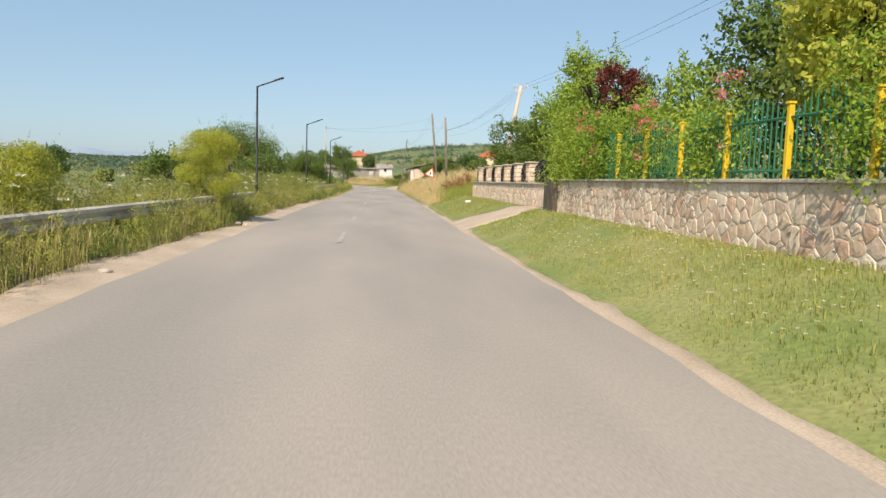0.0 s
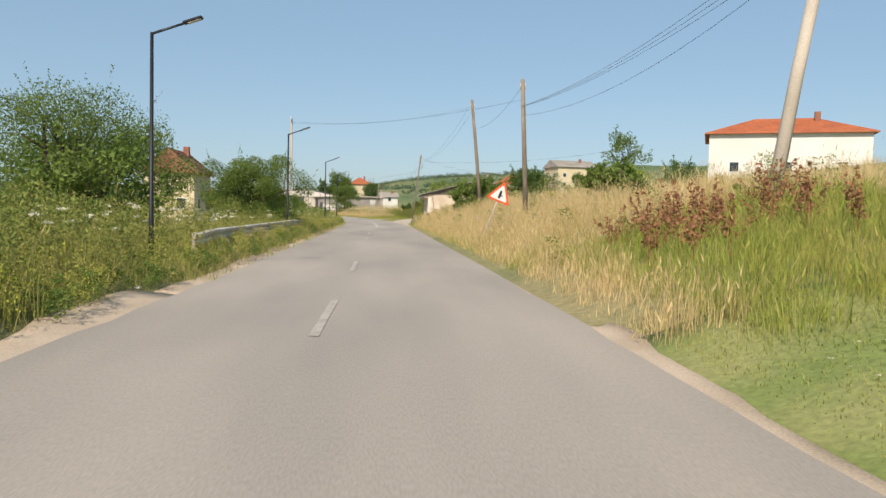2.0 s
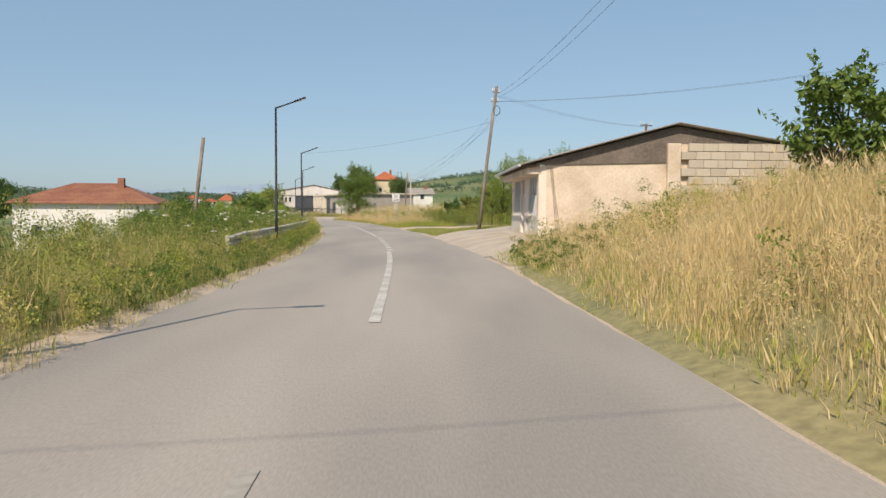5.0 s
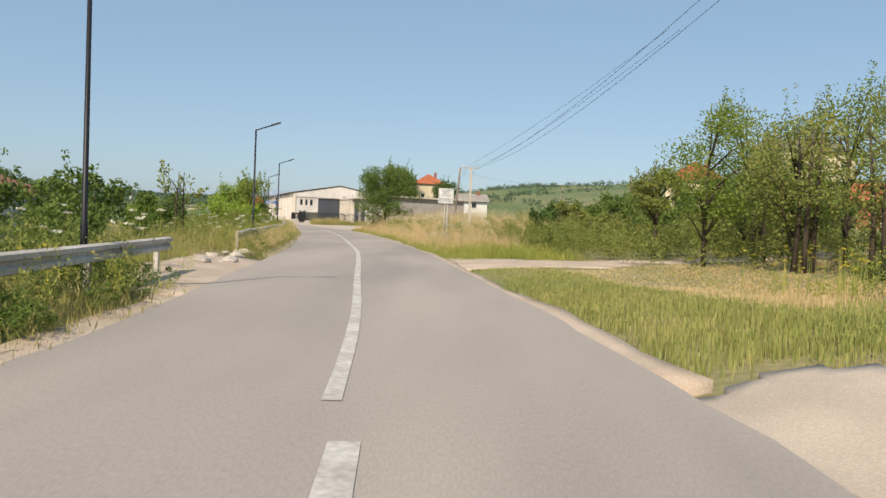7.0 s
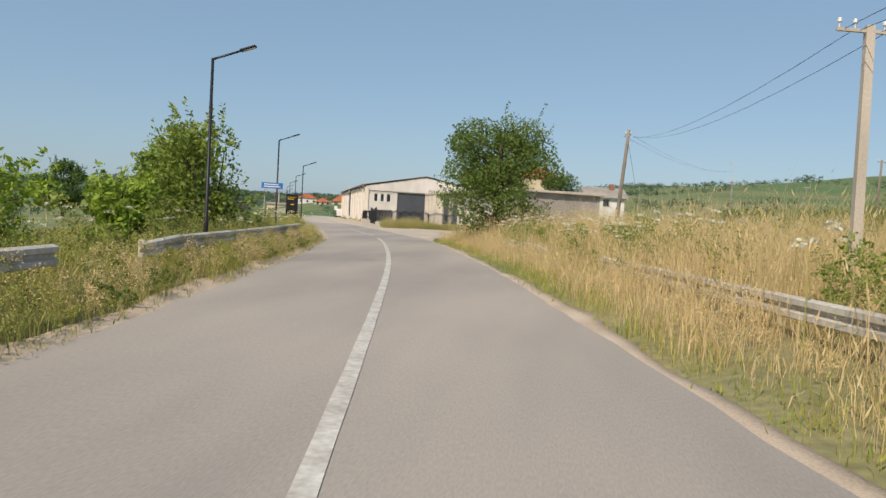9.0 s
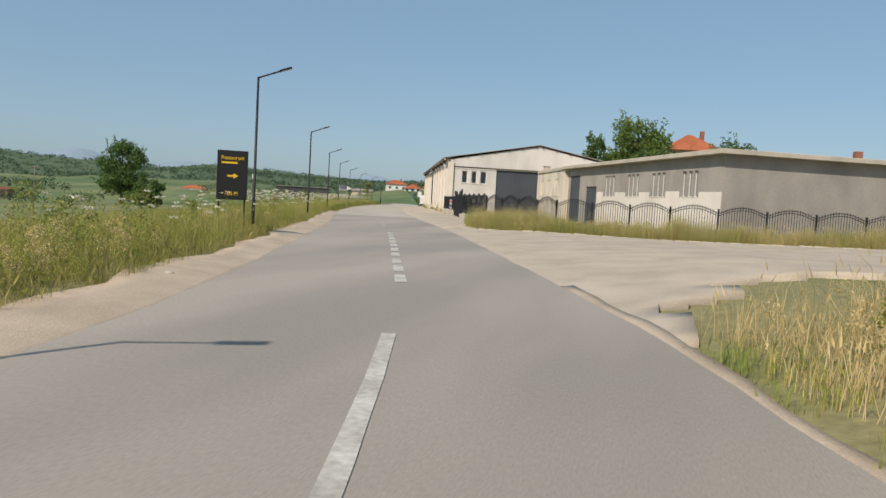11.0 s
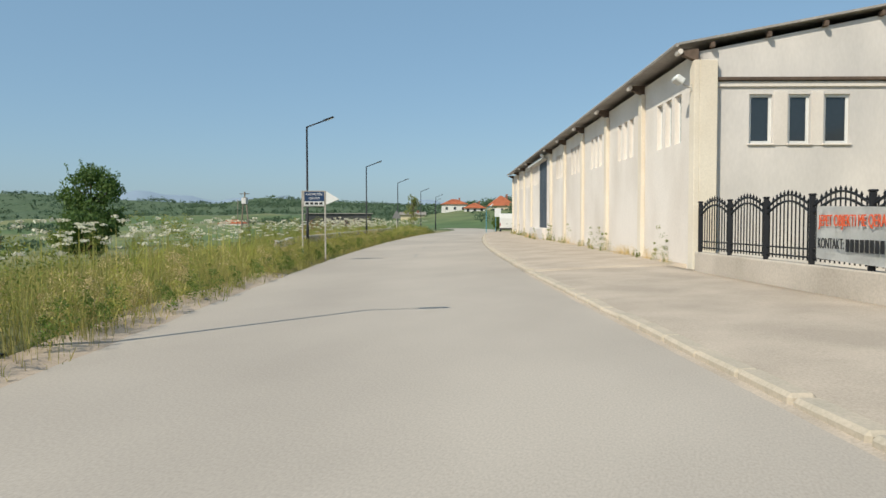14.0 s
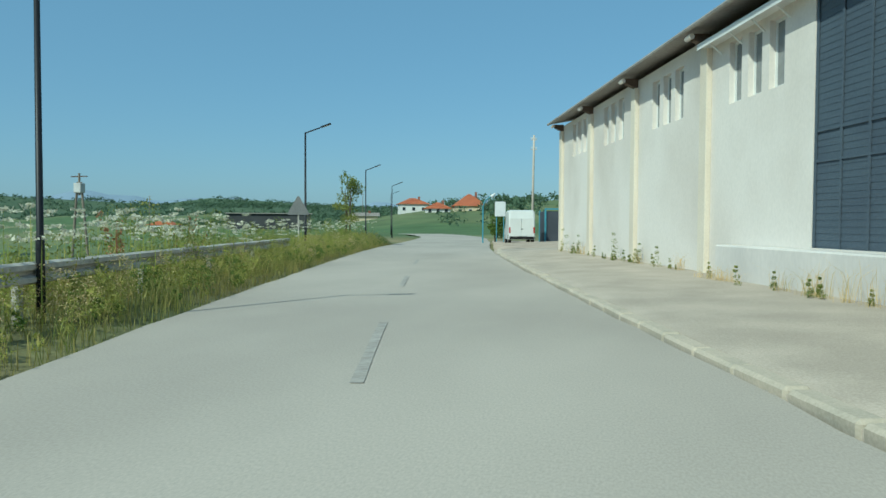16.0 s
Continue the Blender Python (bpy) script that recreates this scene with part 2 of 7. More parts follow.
def height(x, y):
    x, y = np.atleast_1d(np.asarray(x, float)), np.atleast_1d(np.asarray(y, float))
    s, near = to_road(x, y)
    l = np.where(s > 345, (x + 66.5) * .951 + (y - 346) * .309, near)
    r = np.array(RIGHT)
    f = np.interp(np.clip(s, -60, 420), ROWS_S, np.arange(len(ROWS_S)))
    i = np.clip(f.astype(int), 0, len(ROWS_S) - 2)
    w = f - i
    zr = np.zeros(len(x))
    for k in np.unique(i):
        q = i == k
        zr[q] = (1 - w[q]) * np.interp(l[q], COLS_R, r[k]) + w[q] * np.interp(l[q], COLS_R, r[k + 1])
    zl = np.interp(-l, COLS_L, LEFT)
    z = np.where(l > 0, zr, zl)
    far = np.clip((np.abs(l) - 20) / 200, 0, 1)
    z = z + far * (1.2 * smooth_noise(x, y, 0.02, 1.0) + 4.0 * far * smooth_noise(x, y, 0.006, 2.0))
    over = np.clip((s - 420) / 500, 0, 1.6)
    z = z + over * 9 * (l > -400)
    z = z + 3.5 * np.exp(-((x + 88) ** 2 + (y - 490) ** 2) / 5000) + 7 * np.exp(-((x + 70) ** 2 / 9000 + (y - 580) ** 2 / 4000))
    w = np.where(s > 345, np.clip((np.abs(near) - 9) / 25, 0, 1), 1)
    z = z * w
    a, b = np.clip((x + 160) / 270, 0, 1), np.clip((y - 420) / 480, 0, 1)
    rr, az = np.hypot(x + 30, y - 230), np.degrees(np.arctan2(x + 30, y - 230))
    c, e = np.clip((-az - 14) / 36, 0, 1), np.clip((rr - 800) / 650, 0, 1)
    z = z + 50 * (.3 * np.clip((-az - 5) / 12, 0, 1) + .7 * c) * e * e * (3 - 2 * e) * (x < -100)
    z = z + 22 * a * a * (3 - 2 * a) * b * b * (3 - 2 * b)
    z = z - 0.06 * (np.abs(near) < 3.4)
    return z


def hz(x, y):
    return float(height(x, y)[0])


def on(x, y, dz=0.0):
    return Vector((x, y, hz(x, y) + dz))


def terrain():
    """One sheet: a square grid, finer near the road."""
    xs = np.r_[-np.geomspace(2600, 112, 42), np.linspace(-110, 30, 121), np.geomspace(31.5, 1700, 44)]
    ys = np.r_[np.linspace(-60, 360, 351), np.geomspace(362, 3200, 56)]
    X, Y = np.meshgrid(xs, ys, indexing='ij')
    Z = height(X.ravel(), Y.ravel())
    s, l = to_road(X.ravel(), Y.ravel())
    paved = (np.abs(l) < 4.3) | ((l > 0) & (l < 45) & (((s > 108) & (s < 140)) | ((s > 203) & (s < 280)))) | ((l > 0) & (l < 16) & (s > 270) & (s < 358))
    bank = (l > 3.3) & (((s > 45) & (s < 107)) | ((s > 142) & (s < 204)))
    Z = Z - .1 * (paved & ~bank)
    v = np.c_[X.ravel(), Y.ravel(), Z]
    n = len(ys)
    a = (np.arange(len(xs) - 1)[:, None] * n + np.arange(n - 1)[None, :]).ravel()
    f = np.c_[a, a + n, a + n + 1, a + 1]
    ob = raw("ground", v.tolist(), f.tolist(), SOIL, smooth=True)
    ob.data.materials.append(FIELDS)
    q = f[:, 0]
    far = np.abs(l)[q] + 7 * smooth_noise(v[q, 0], v[q, 1], .12, 2.0) + 5 * smooth_noise(v[q, 0], v[q, 1], .5, 5.0) > 36
    far |= (s[f[:, 0]] > 370)
    ob.data.materials.append(WOODED)
    rr, az = np.hypot(v[q, 0] + 30, v[q, 1] - 230), np.degrees(np.arctan2(v[q, 0] + 30, v[q, 1] - 230))
    wood = (rr > 830 + 60 * smooth_noise(v[q, 0], v[q, 1], .02, 3.0)) & (az < -9) & (az > -80)
    ob.data.polygons.foreach_set("material_index", np.where(wood, 2, far).astype(np.int32))
    return tagged(ob, "uneven grassy ground with fields and far hills", "ground", kind="structure")


terrain()


def skirt(ob, deep=.22):
    """Carries the rim of a skin down into the ground."""
    bm = bmesh.new()
    bm.from_mesh(ob.data)
    g = bmesh.ops.extrude_edge_only(bm, edges=[e for e in bm.edges if e.is_boundary])
    for v in g["geom"]:
        if isinstance(v, bmesh.types.BMVert):
            v.co.z -= deep
    bm.to_mesh(ob.data)
    bm.free()


skins = iter(range(1000))


def skin_z(L, H, lift):
    """Height of a skin: flush under the road's edge, easing up to the ground outside."""
    f = np.clip((np.abs(L) - 2.95) / .75, 0, 1)
    k = .012 + .004 * (next(skins) % 12)
    return -k * (1 - f) + (H + .06 * (np.abs(L) < 3.4) + lift) * f


def ribbon(name, s0, s1, l0, l1, material, label, category, lift=.03, cols=5, rough=.25, seed=0.0, inner=True):
    """A skin along the road from l0 to l1 that follows the ground, with wavering outer edges."""
    ss = np.arange(s0, s1 + .01, .8)
    side = np.linspace(0, 1, cols)
    n = np.sin(ss * .9 + seed) * .5 + np.sin(ss * 2.3 + seed * 2) * .3 + np.sin(ss * .31 + seed) * .5
    a = np.full(len(ss), float(l0))
    b = np.full(len(ss), float(l1))
    if abs(l1) > abs(l0):
        b = b + rough * n
    else:
        a = a + rough * n
    L = a[:, None] * (1 - side) + b[:, None] * side
    S = np.repeat(ss[:, None], cols, 1)
    x, y, tx, ty = road_at(S.ravel())
    X, Y = x + ty * L.ravel(), y - tx * L.ravel()
    Z = skin_z(L.ravel(), height(X, Y), lift)
    i = (np.arange(len(ss) - 1)[:, None] * cols + np.arange(cols - 1)).ravel()
    f = np.c_[i, i + 1, i + cols + 1, i + cols]
    ob = raw(name, np.c_[X, Y, Z].tolist(), f.tolist(), material, smooth=True)
    skirt(ob)
    return tagged(ob, label, category, kind="structure")


def strip(name, s0, s1, l0, l1, z, material, step=1.0, jitter=0.0, label="", category="", seed=1):
    rng = random.Random(seed)
    n = max(2, int((s1 - s0) / step) + 1)
    v, f = [], []
    for i in range(n):
        s = s0 + (s1 - s0) * i / (n - 1)
        a, b = (q(s) if callable(q) else q for q in (l0, l1))
        a, b = a + rng.uniform(-jitter, jitter), b + rng.uniform(-jitter, jitter)
        za = z if not callable(z) else z(s)
        v += [at(s, a, za), at(s, b, za)]
        if i:
            k = 2 * i
            f.append((k - 2, k - 1, k + 1, k))
    ob = raw(name, v, f, material)
    return tagged(ob, label, category, kind="structure") if label else ob


strip("road", -40, 255.4, -3.15, 3.1, 0.0, ASPHALT, 1.0, 0.05, "worn grey two-lane asphalt road", "road")
strip("road_1", 255.4, 400, -3.3, 3.35, 0.0, CONCRETE_ROAD, 1.0, 0.04, "pale newer asphalt road surface", "road")


# ---- street lamps ----
def street_lamp():
    lamp = thing("street_lamp", pose(0, 0, 0), "slim black steel street lamp with a raised arm", "street lamp", "street lamps along the road")
    part("base_plate", boxed(-.15, .15, -.15, .15, 0, .03, .008), BLACK_METAL, lamp)
    part("pole", tubed([(0, 0, 0), (0, 0, 1.2), (0, 0, 1.22), (0, 0, 5.25)], [.06, .058, .048, .036], 10), BLACK_METAL, lamp, smooth=True)
    part("arm", tubed([(0, 0, 5.15), (0.02, 0, 5.23), (.75, 0, 5.5)], [.034, .03, .026], 8), BLACK_METAL, lamp, smooth=True)
    bm = bmesh.new()
    box(bm, .68, 1.12, -.09, .09, 0, .06, .02)
    bmesh.ops.rotate(bm, verts=bm.verts, cent=(.68, 0, 0), matrix=Matrix.Rotation(radians(-20), 3, 'Y'))
    bmesh.ops.translate(bm, verts=bm.verts, vec=(0, 0, 5.45))
    head = part("lamp_head", bm, BLACK_METAL, lamp)
    bm = bmesh.new()
    box(bm, .78, 1.08, -.07, .07, -.008, -.002)
    bmesh.ops.rotate(bm, verts=bm.verts, cent=(.68, 0, 0), matrix=Matrix.Rotation(radians(-20), 3, 'Y'))
    bmesh.ops.translate(bm, verts=bm.verts, vec=(0, 0, 5.45))
    part("diffuser", bm, LED, head)
    return lamp


LAMPS = [(-5.19, 31.1), (-5.23, 52.1), (-5.0, 73.1), (-4.77, 94.1), (-5.17, 115.1), (-7.5, 136), (-10.6, 156.7), (-14.65, 177.3),
         (-20.7, 197.4), (-26.7, 218.3), (-34.15, 237.0), (-42.1, 256.5), (-49.9, 276), (-57.2, 295.7), (-63.8, 315.6), (-69.7, 335.8),
         (-75.5, 356), (-83, 375)]
lamp0 = street_lamp()
for i, (x, y) in enumerate(LAMPS):
    s = float(to_road(x, y)[0][0])
    m = Matrix.Translation((x, y, 0.0)) @ pose(0, 0, 0, 0, 0, heading(s))
    if i == 0:
        lamp0.matrix_world = m
    else:
        copy_thing(lamp0, m)


# ---- warehouse ----
def frame_of(origin, deg):
    """Pose of a building: local x along its front, y into it."""
    return pose(origin[0], origin[1], origin[2], 0, 0, deg)


HALL_T = 20.3
def wall_with_openings(length, z0, z1, openings, thick, name, material, parent, label=""):
    """A wall along local x from 0 to length with rectangular openings (x0, x1, z0, z1), outer face at y = 0, body to y = thick."""
    xs = sorted({0.0, length, *[o[0] for o in openings], *[o[1] for o in openings]})
    zs = sorted({z0, z1, *[o[2] for o in openings], *[o[3] for o in openings]})
    bm = bmesh.new()
    for xa, xb in zip(xs, xs[1:]):
        run = None
        for za, zb in zip(zs, zs[1:]):
            cx, cz = (xa + xb) / 2, (za + zb) / 2
            solid = not any(o[0] < cx < o[1] and o[2] < cz < o[3] for o in openings)
            if solid:
                run = (run[0], zb) if run else (za, zb)
            if (not solid or zb == zs[-1]) and run:
                box(bm, xa, xb, 0, thick, run[0], run[1])
                run = None
    bmesh.ops.remove_doubles(bm, verts=bm.verts, dist=1e-4)
    inner = [f for f in bm.faces if any(g is not f and (g.calc_center_median() - f.calc_center_median()).length < 1e-4 for e in f.edges for g in e.link_faces)]
    bmesh.ops.delete(bm, geom=inner, context='FACES_ONLY')
    return part(name, bm, material, parent, label)


def hall_window(parent, x0, x1, z0, z1, depth=.12, turn=None, glass=None, w=.05, sill=True, mullion=False):
    """Window in the wall plane (local x, z), outer face y = 0, set back."""
    bm = bmesh.new()
    for a in ((x0, x0 + w, z0, z1), (x1 - w, x1, z0, z1), (x0 + w, x1 - w, z0, z0 + w), (x0 + w, x1 - w, z1 - w, z1)):
        box(bm, a[0], a[1], depth, depth + .06, a[2], a[3])
    if mullion:
        box(bm, (x0 + x1) / 2 - .02, (x0 + x1) / 2 + .02, depth, depth + .05, z0 + w, z1 - w)
    if turn is not None:
        bm.transform(turn)
    win = part("window", bm, WINDOW_FRAME, parent)
    bm = boxed(x0 + w, x1 - w, depth + .025, depth + .035, z0 + w, z1 - w)
    if turn is not None:
        bm.transform(turn)
    part("pane", bm, glass or GLASS, win)
    if not sill:
        return win
    bm = boxed(x0 - .05, x1 + .05, -.06, depth, z0 - .05, z0, .01)
    if turn is not None:
        bm.transform(turn)
    part("window_sill", bm, PLASTER, win)
    return win


def warehouse():
    hall = thing("warehouse", frame_of((-35.15, 271.6, 0.0), HALL_T), "long pale plastered warehouse with a low gabled sheet roof", "warehouse")
    W, L, E, A = 19.4, 54.0, 6.0, 7.9
    # gable facing the yard: lower band with windows and a big dark door, upper gable triangle
    ops = [(1.4, 2.02, 3.55, 4.87), (2.45, 3.03, 3.55, 4.87), (3.41, 4.09, 3.55, 4.87), (5.14, 9.7, 0.0, 5.12)]
    wall_with_openings(W, 0, 5.2, ops, .3, "wall", PLASTER_GREY, hall, "grey rendered gable wall")
    part("gable", prism([(0, 5.2), (W, 5.2), (W, E), (W / 2, A), (0, E)], .3), PLASTER_GREY, hall)
    part("track_rail", boxed(.34, 9.95, -.13, -.002, 5.22, 5.31, .01), BROWN, hall, "dark steel sliding-door rail above the openings")
    part("lintel", boxed(.5, 5.12, -.06, -.002, 5.06, 5.2, .01), PLASTER, hall)
    part("corner_pilaster", boxed(.001, .48, -.2, -.001, 0, 5.75, .012), PLASTER_YELLOW, hall, "pale yellow corner pilaster")
    for xa, xb in ((2.05, 2.42), (3.06, 3.38)):
        part("window_pier", boxed(xa, xb, -.025, -.001, 3.5, 4.95, .005), PLASTER, hall)
    for o in ops[:3]:
        hall_window(hall, *o, depth=.08, w=.075)
    for k in range(7):
        for sx in (0, 1):
            x = .35 + k * 1.5
            z = 6.02 + (x + .75) * 1.92 / 10.45
            if sx:
                x = W - x
            part("purlin", boxed(x - .05, x + .05, -.2, -.001, z - .14, z, .005), BROWN, hall, "dark timber purlin end")
    door = part("door", boxed(5.14, 9.7, .14, .2, 0, 5.12), DARK_DOOR, hall, "tall dark steel sliding door")
    for k in range(1, 9):
        x = 5.14 + 4.56 * k / 9
        part("door_rib", boxed(x - .03, x + .03, .12, .139, 0, 5.1), DARK_DOOR, door)
    # long side: local y into depth; made as a wall along x then turned
    turn = Matrix.Rotation(radians(90), 4, 'Z') @ Matrix.Diagonal((1, -1, 1, 1))
    side_ops = []
    for c in (2.5, 7.8, 13.15, 18.5, 23.9, 35.4, 40.5, 45.7, 50.6):
        z0 = 3.68 + .0145 * c
        for d in (-.9, 0, .9):
            side_ops.append((c + d - .3, c + d + .3, round(z0, 2), round(z0 + 1.4, 2)))
    side_ops.append((29.25, 33.15, 1.0, 5.62))
    xs_wall = wall_with_openings(L, 0, E, side_ops, .3, "side_wall", PLASTER, hall, "cream plastered side wall with stains")
    xs_wall.data.transform(turn)
    xs_wall.data.flip_normals()
    for o in side_ops[:-1]:
        hall_window(hall, *o, turn=turn, glass=PALE_GLASS, depth=.13, sill=False, w=.06)
    bm = boxed(29.25, 33.15, .05, .1, 1.0, 5.62)
    bm.transform(turn)
    slider = part("sliding_door", bm, BLUE_DOOR, hall, "blue-grey ribbed steel door")
    for k in range(38):
        z = 1.03 + k * .12
        bm = boxed(29.26, 33.14, .044, .0495, z, z + .09)
        bm.transform(turn)
        part("door_slat", bm, BLUE_DOOR, slider)
    for k in range(6):
        x = 29.27 + 3.8 * k / 5
        bm = boxed(x, x + .06, .012, .034, 1.01, 5.6)
        bm.transform(turn)
        part("rib", bm, BLUE_DOOR, slider)
    for z in (2.55, 3.1):
        bm = boxed(29.34, 33.06, .018, .033, z, z + .05)
        bm.transform(turn)
        part("cross_rail", bm, BLUE_DOOR, slider)
    bm = boxed(28.6, 36.3, -.4, -.002, 0.0, .97, .03)
    bm.transform(turn)
    part("loading_dock", bm, PLASTER_GREY, hall, "plastered loading dock with a worn edge")
    bm = boxed(29.3, 37.6, -.34, -.002, 5.7, 5.76)
    box(bm, 29.3, 37.6, -.36, -.342, 5.64, 5.78)
    bm.transform(turn)
    part("canopy", bm, WINDOW_FRAME, hall, "narrow white sheet canopy")
    for y in (34.0, 35.0, 36.0, 37.0):
        bm = bmesh.new()
        tube(bm, [(y, -.3, 5.68), (y, -.002, 5.42)], .02, 6)
        bm.transform(turn)
        part("canopy_stay", bm, WINDOW_FRAME, hall)
    for k in range(11):
        y = min(max(5.41 * k - .15, 0.0), L - .25)
        if k == 6:
            continue
        bm = boxed(y - .2, y + .2, -.14, -.001, 0, 5.75, .01)
        bm.transform(turn)
        part("pilaster", bm, PLASTER_YELLOW, hall, "pale yellow pilaster")
        bm = prism([(0, 5.72), (-.4, 5.9), (-.45, 6.06), (0, 6.06)], .2)
        bmesh.ops.translate(bm, verts=bm.verts, vec=(-.001, y - .1, 0))
        bracket = part("bracket", bm, BROWN, hall, "rusty brown eaves bracket")
        bm = tubed([(-.5, y - .16, 5.98), (-.5, y + .16, 5.98)], .07, 8)
        part("bracket_end", bm, PLASTER, bracket, "pale rounded rafter end")
    bm = tubed([(-.61, -.2, 6.14), (-.61, L + .3, 6.14)], .055, 8)
    part("gutter", bm, ROOF_GREY, hall, "grey half-round eaves gutter")
    part("back_wall", prism([(0, 0), (W, 0), (W, E), (W / 2, A), (0, E)], .3), PLASTER, hall).location = (0, L - .3, 0)
    part("far_wall", boxed(W - .3, W, .3, L - .3, 0, E), PLASTER, hall)
    # roof
    for sx in (0, 1):
        o = [(-.56, 6.14), (W / 2, 8.04), (W / 2, 8.1), (-.56, 6.2)]
        if sx:
            o = [(W - x, z) for x, z in o]
        bm = prism(o, L + .55)
        bmesh.ops.translate(bm, verts=bm.verts, vec=(0, -.22, 0))
        part("roof", bm, ROOF_GREY, hall, "grey-brown corrugated roof sheeting")
    return hall


hall = warehouse()


def floodlight(m):
    """A wall lamp: box housing with a glass front, tilted down on a short arm; outward is -y."""
    f = thing("floodlight", m, "weathered white floodlight on a wall bracket", "lamp", "wall floodlights")
    part("bracket", tubed([(0, 0, -.1), (0, -.22, -.02), (0, -.3, .08)], .022, 6), GALV, f)
    part("mounting_plate", boxed(-.06, .06, -.012, 0, -.2, .0, .004), GALV, f)
    bm = bmesh.new()
    box(bm, -.19, .19, -.13, .13, -.07, .09, .025)
    bm.transform(pose(0, -.36, .1, -35, 0, 0))
    body = part("housing", bm, WINDOW_FRAME, f)
    bm = boxed(-.16, .16, -.1, .1, -.082, -.072)
    bm.transform(pose(0, -.36, .1, -35, 0, 0))
    part("glass", bm, LED, body)
    return f


flood = floodlight(hall.matrix_world @ pose(-.142, .02, 5.15, 0, 0, -90))
copy_thing(flood, hall.matrix_world @ pose(-.002, 29.05, 5.75, 0, 0, -90))


# ---- road markings, shoulders, yards ----
FAINT = mat("worn_road_paint", (0.44, 0.405, 0.365), 0.85, 0.3, 0.4, 10, 0.1, second=(0.35, 0.32, 0.28))


def dash_line(spans, l=-0.12, w=0.14, paint=None):
    for a, b in spans:
        strip("line_marking", a, b, l - w / 2, l + w / 2, 0.008, paint or PAINT, 1.0, 0.004, "worn white centre line on the asphalt", "road marking")


dash_line([(53.1 + 9 * k - 36, 56.5 + 9 * k - 36) for k in range(9)], -0.45, .12, FAINT)
dash_line([(98, 115.0)], 0.0, .16)
dash_line([(115.6 + 1.75 * k, 116.7 + 1.75 * k) for k in range(8)], 0.08, .22)
dash_line([(130, 206)], -0.1, .16)
dash_line([(211 + 1.9 * k, 212.3 + 1.9 * k) for k in range(10)], -0.02, .22)
dash_line([(236.5, 239.5), (245.5, 248.5), (285.2, 288.0), (294.0, 296.6), (302.1, 306.0), (312, 315), (321, 324)], -0.12, .12, FAINT)


def inside(px, py, poly):
    c = np.zeros(len(px), bool)
    n = len(poly)
    for i in range(n):
        (x1, y1), (x2, y2) = poly[i], poly[(i + 1) % n]
        q = ((y1 > py) != (y2 > py)) & (px < (x2 - x1) * (py - y1) / (y2 - y1 + 1e-9) + x1)
        c ^= q
    return c


def ground_patch(name, poly, material, label, category, lift=0.03, cell=0.45):
    """A thin skin over the ground inside an outline."""
    p = np.array([tuple(q)[:2] for q in poly])
    x0, y0 = p.min(0)
    x1, y1 = p.max(0)
    gx, gy = np.arange(x0, x1 + cell, cell), np.arange(y0, y1 + cell, cell)
    CX, CY = np.meshgrid((gx[:-1] + gx[1:]) / 2, (gy[:-1] + gy[1:]) / 2, indexing='ij')
    wob = 0.35
    keep = inside(CX.ravel() + wob * np.sin(CY.ravel() * 1.7 + CX.ravel()), CY.ravel() + wob * np.sin(CX.ravel() * 1.9), p.tolist()).reshape(CX.shape)
    X, Y = np.meshgrid(gx, gy, indexing='ij')
    s, l = to_road(X.ravel(), Y.ravel())
    Z = skin_z(l, height(X.ravel(), Y.ravel()), lift)
    n = len(gy)
    i, j = np.nonzero(keep)
    a = i * n + j
    used, inv = np.unique(np.c_[a, a + n, a + n + 1, a + 1].ravel(), return_inverse=True)
    v = np.c_[X.ravel(), Y.ravel(), Z][used]
    ob = raw(name, v.tolist(), inv.reshape(-1, 4).tolist(), material, smooth=True)
    skirt(ob)
    return tagged(ob, label, category, kind="structure")


def band(s0, s1, l0, l1, step=4.0):
    ss = np.arange(s0, s1 + .1, step)
    return [at(s, l0) for s in ss] + [at(s, l1) for s in ss[::-1]]


ribbon("shoulder", -20, 112, 2.75, 3.36, GRAVEL, "pale gravel shoulder beside the asphalt", "shoulder", .035, 4, .12)
ribbon("shoulder_1", -20, 48, -3.85, -2.9, GRAVEL, "dusty gravel shoulder with crumbled edge", "shoulder", .035, 5, .25, 1.0)
ribbon("shoulder_2", 137, 148, -5.2, -2.9, GRAVEL, "bare sandy pull-off beside the road", "shoulder", .05, 8, .5, 2.0)
ribbon("shoulder_3", 198, 249, -4.3, -2.9, GRAVEL, "sandy shoulder with loose stones", "shoulder", .03, 5, .3, 3.0)
ribbon("shoulder_9", 248, 276, -4.05, -3.0, GRAVEL, "narrow sandy road edge", "shoulder", .025, 4, .16, 2.6)
ribbon("shoulder_4", 131, 212, 2.85, 3.4, GRAVEL, "narrow gravel shoulder", "shoulder", .035, 4, .12, 4.0)
ribbon("shoulder_5", 48, 141, -3.55, -2.9, GRAVEL, "narrow sandy road edge", "shoulder", .035, 4, .14, 5.0)
ribbon("shoulder_6", 151, 198, -3.6, -2.9, GRAVEL, "narrow sandy road edge", "shoulder", .035, 4, .14, 6.0)
ground_patch("field_track", [(-2.2, 147), (-3.6, 155.5), (-1.4, 153.6), (0.6, 152.4), (6.2, 153.9), (24, 161), (24, 159), (6, 151.8), (3.5, 148.9), (1.0, 147.8)],
             GRAVEL, "dusty farm track", "track", .03)
APRON = mat("worn_concrete", (.5, .425, .345), .93, .2, 1.3, 40, .2, second=(.4, .34, .275))
ribbon("apron", 238, 277.5, 2.8, 7.4, APRON, "worn sandy concrete apron in front of the yard fence", "apron", .05, 12, .1, 7.0)
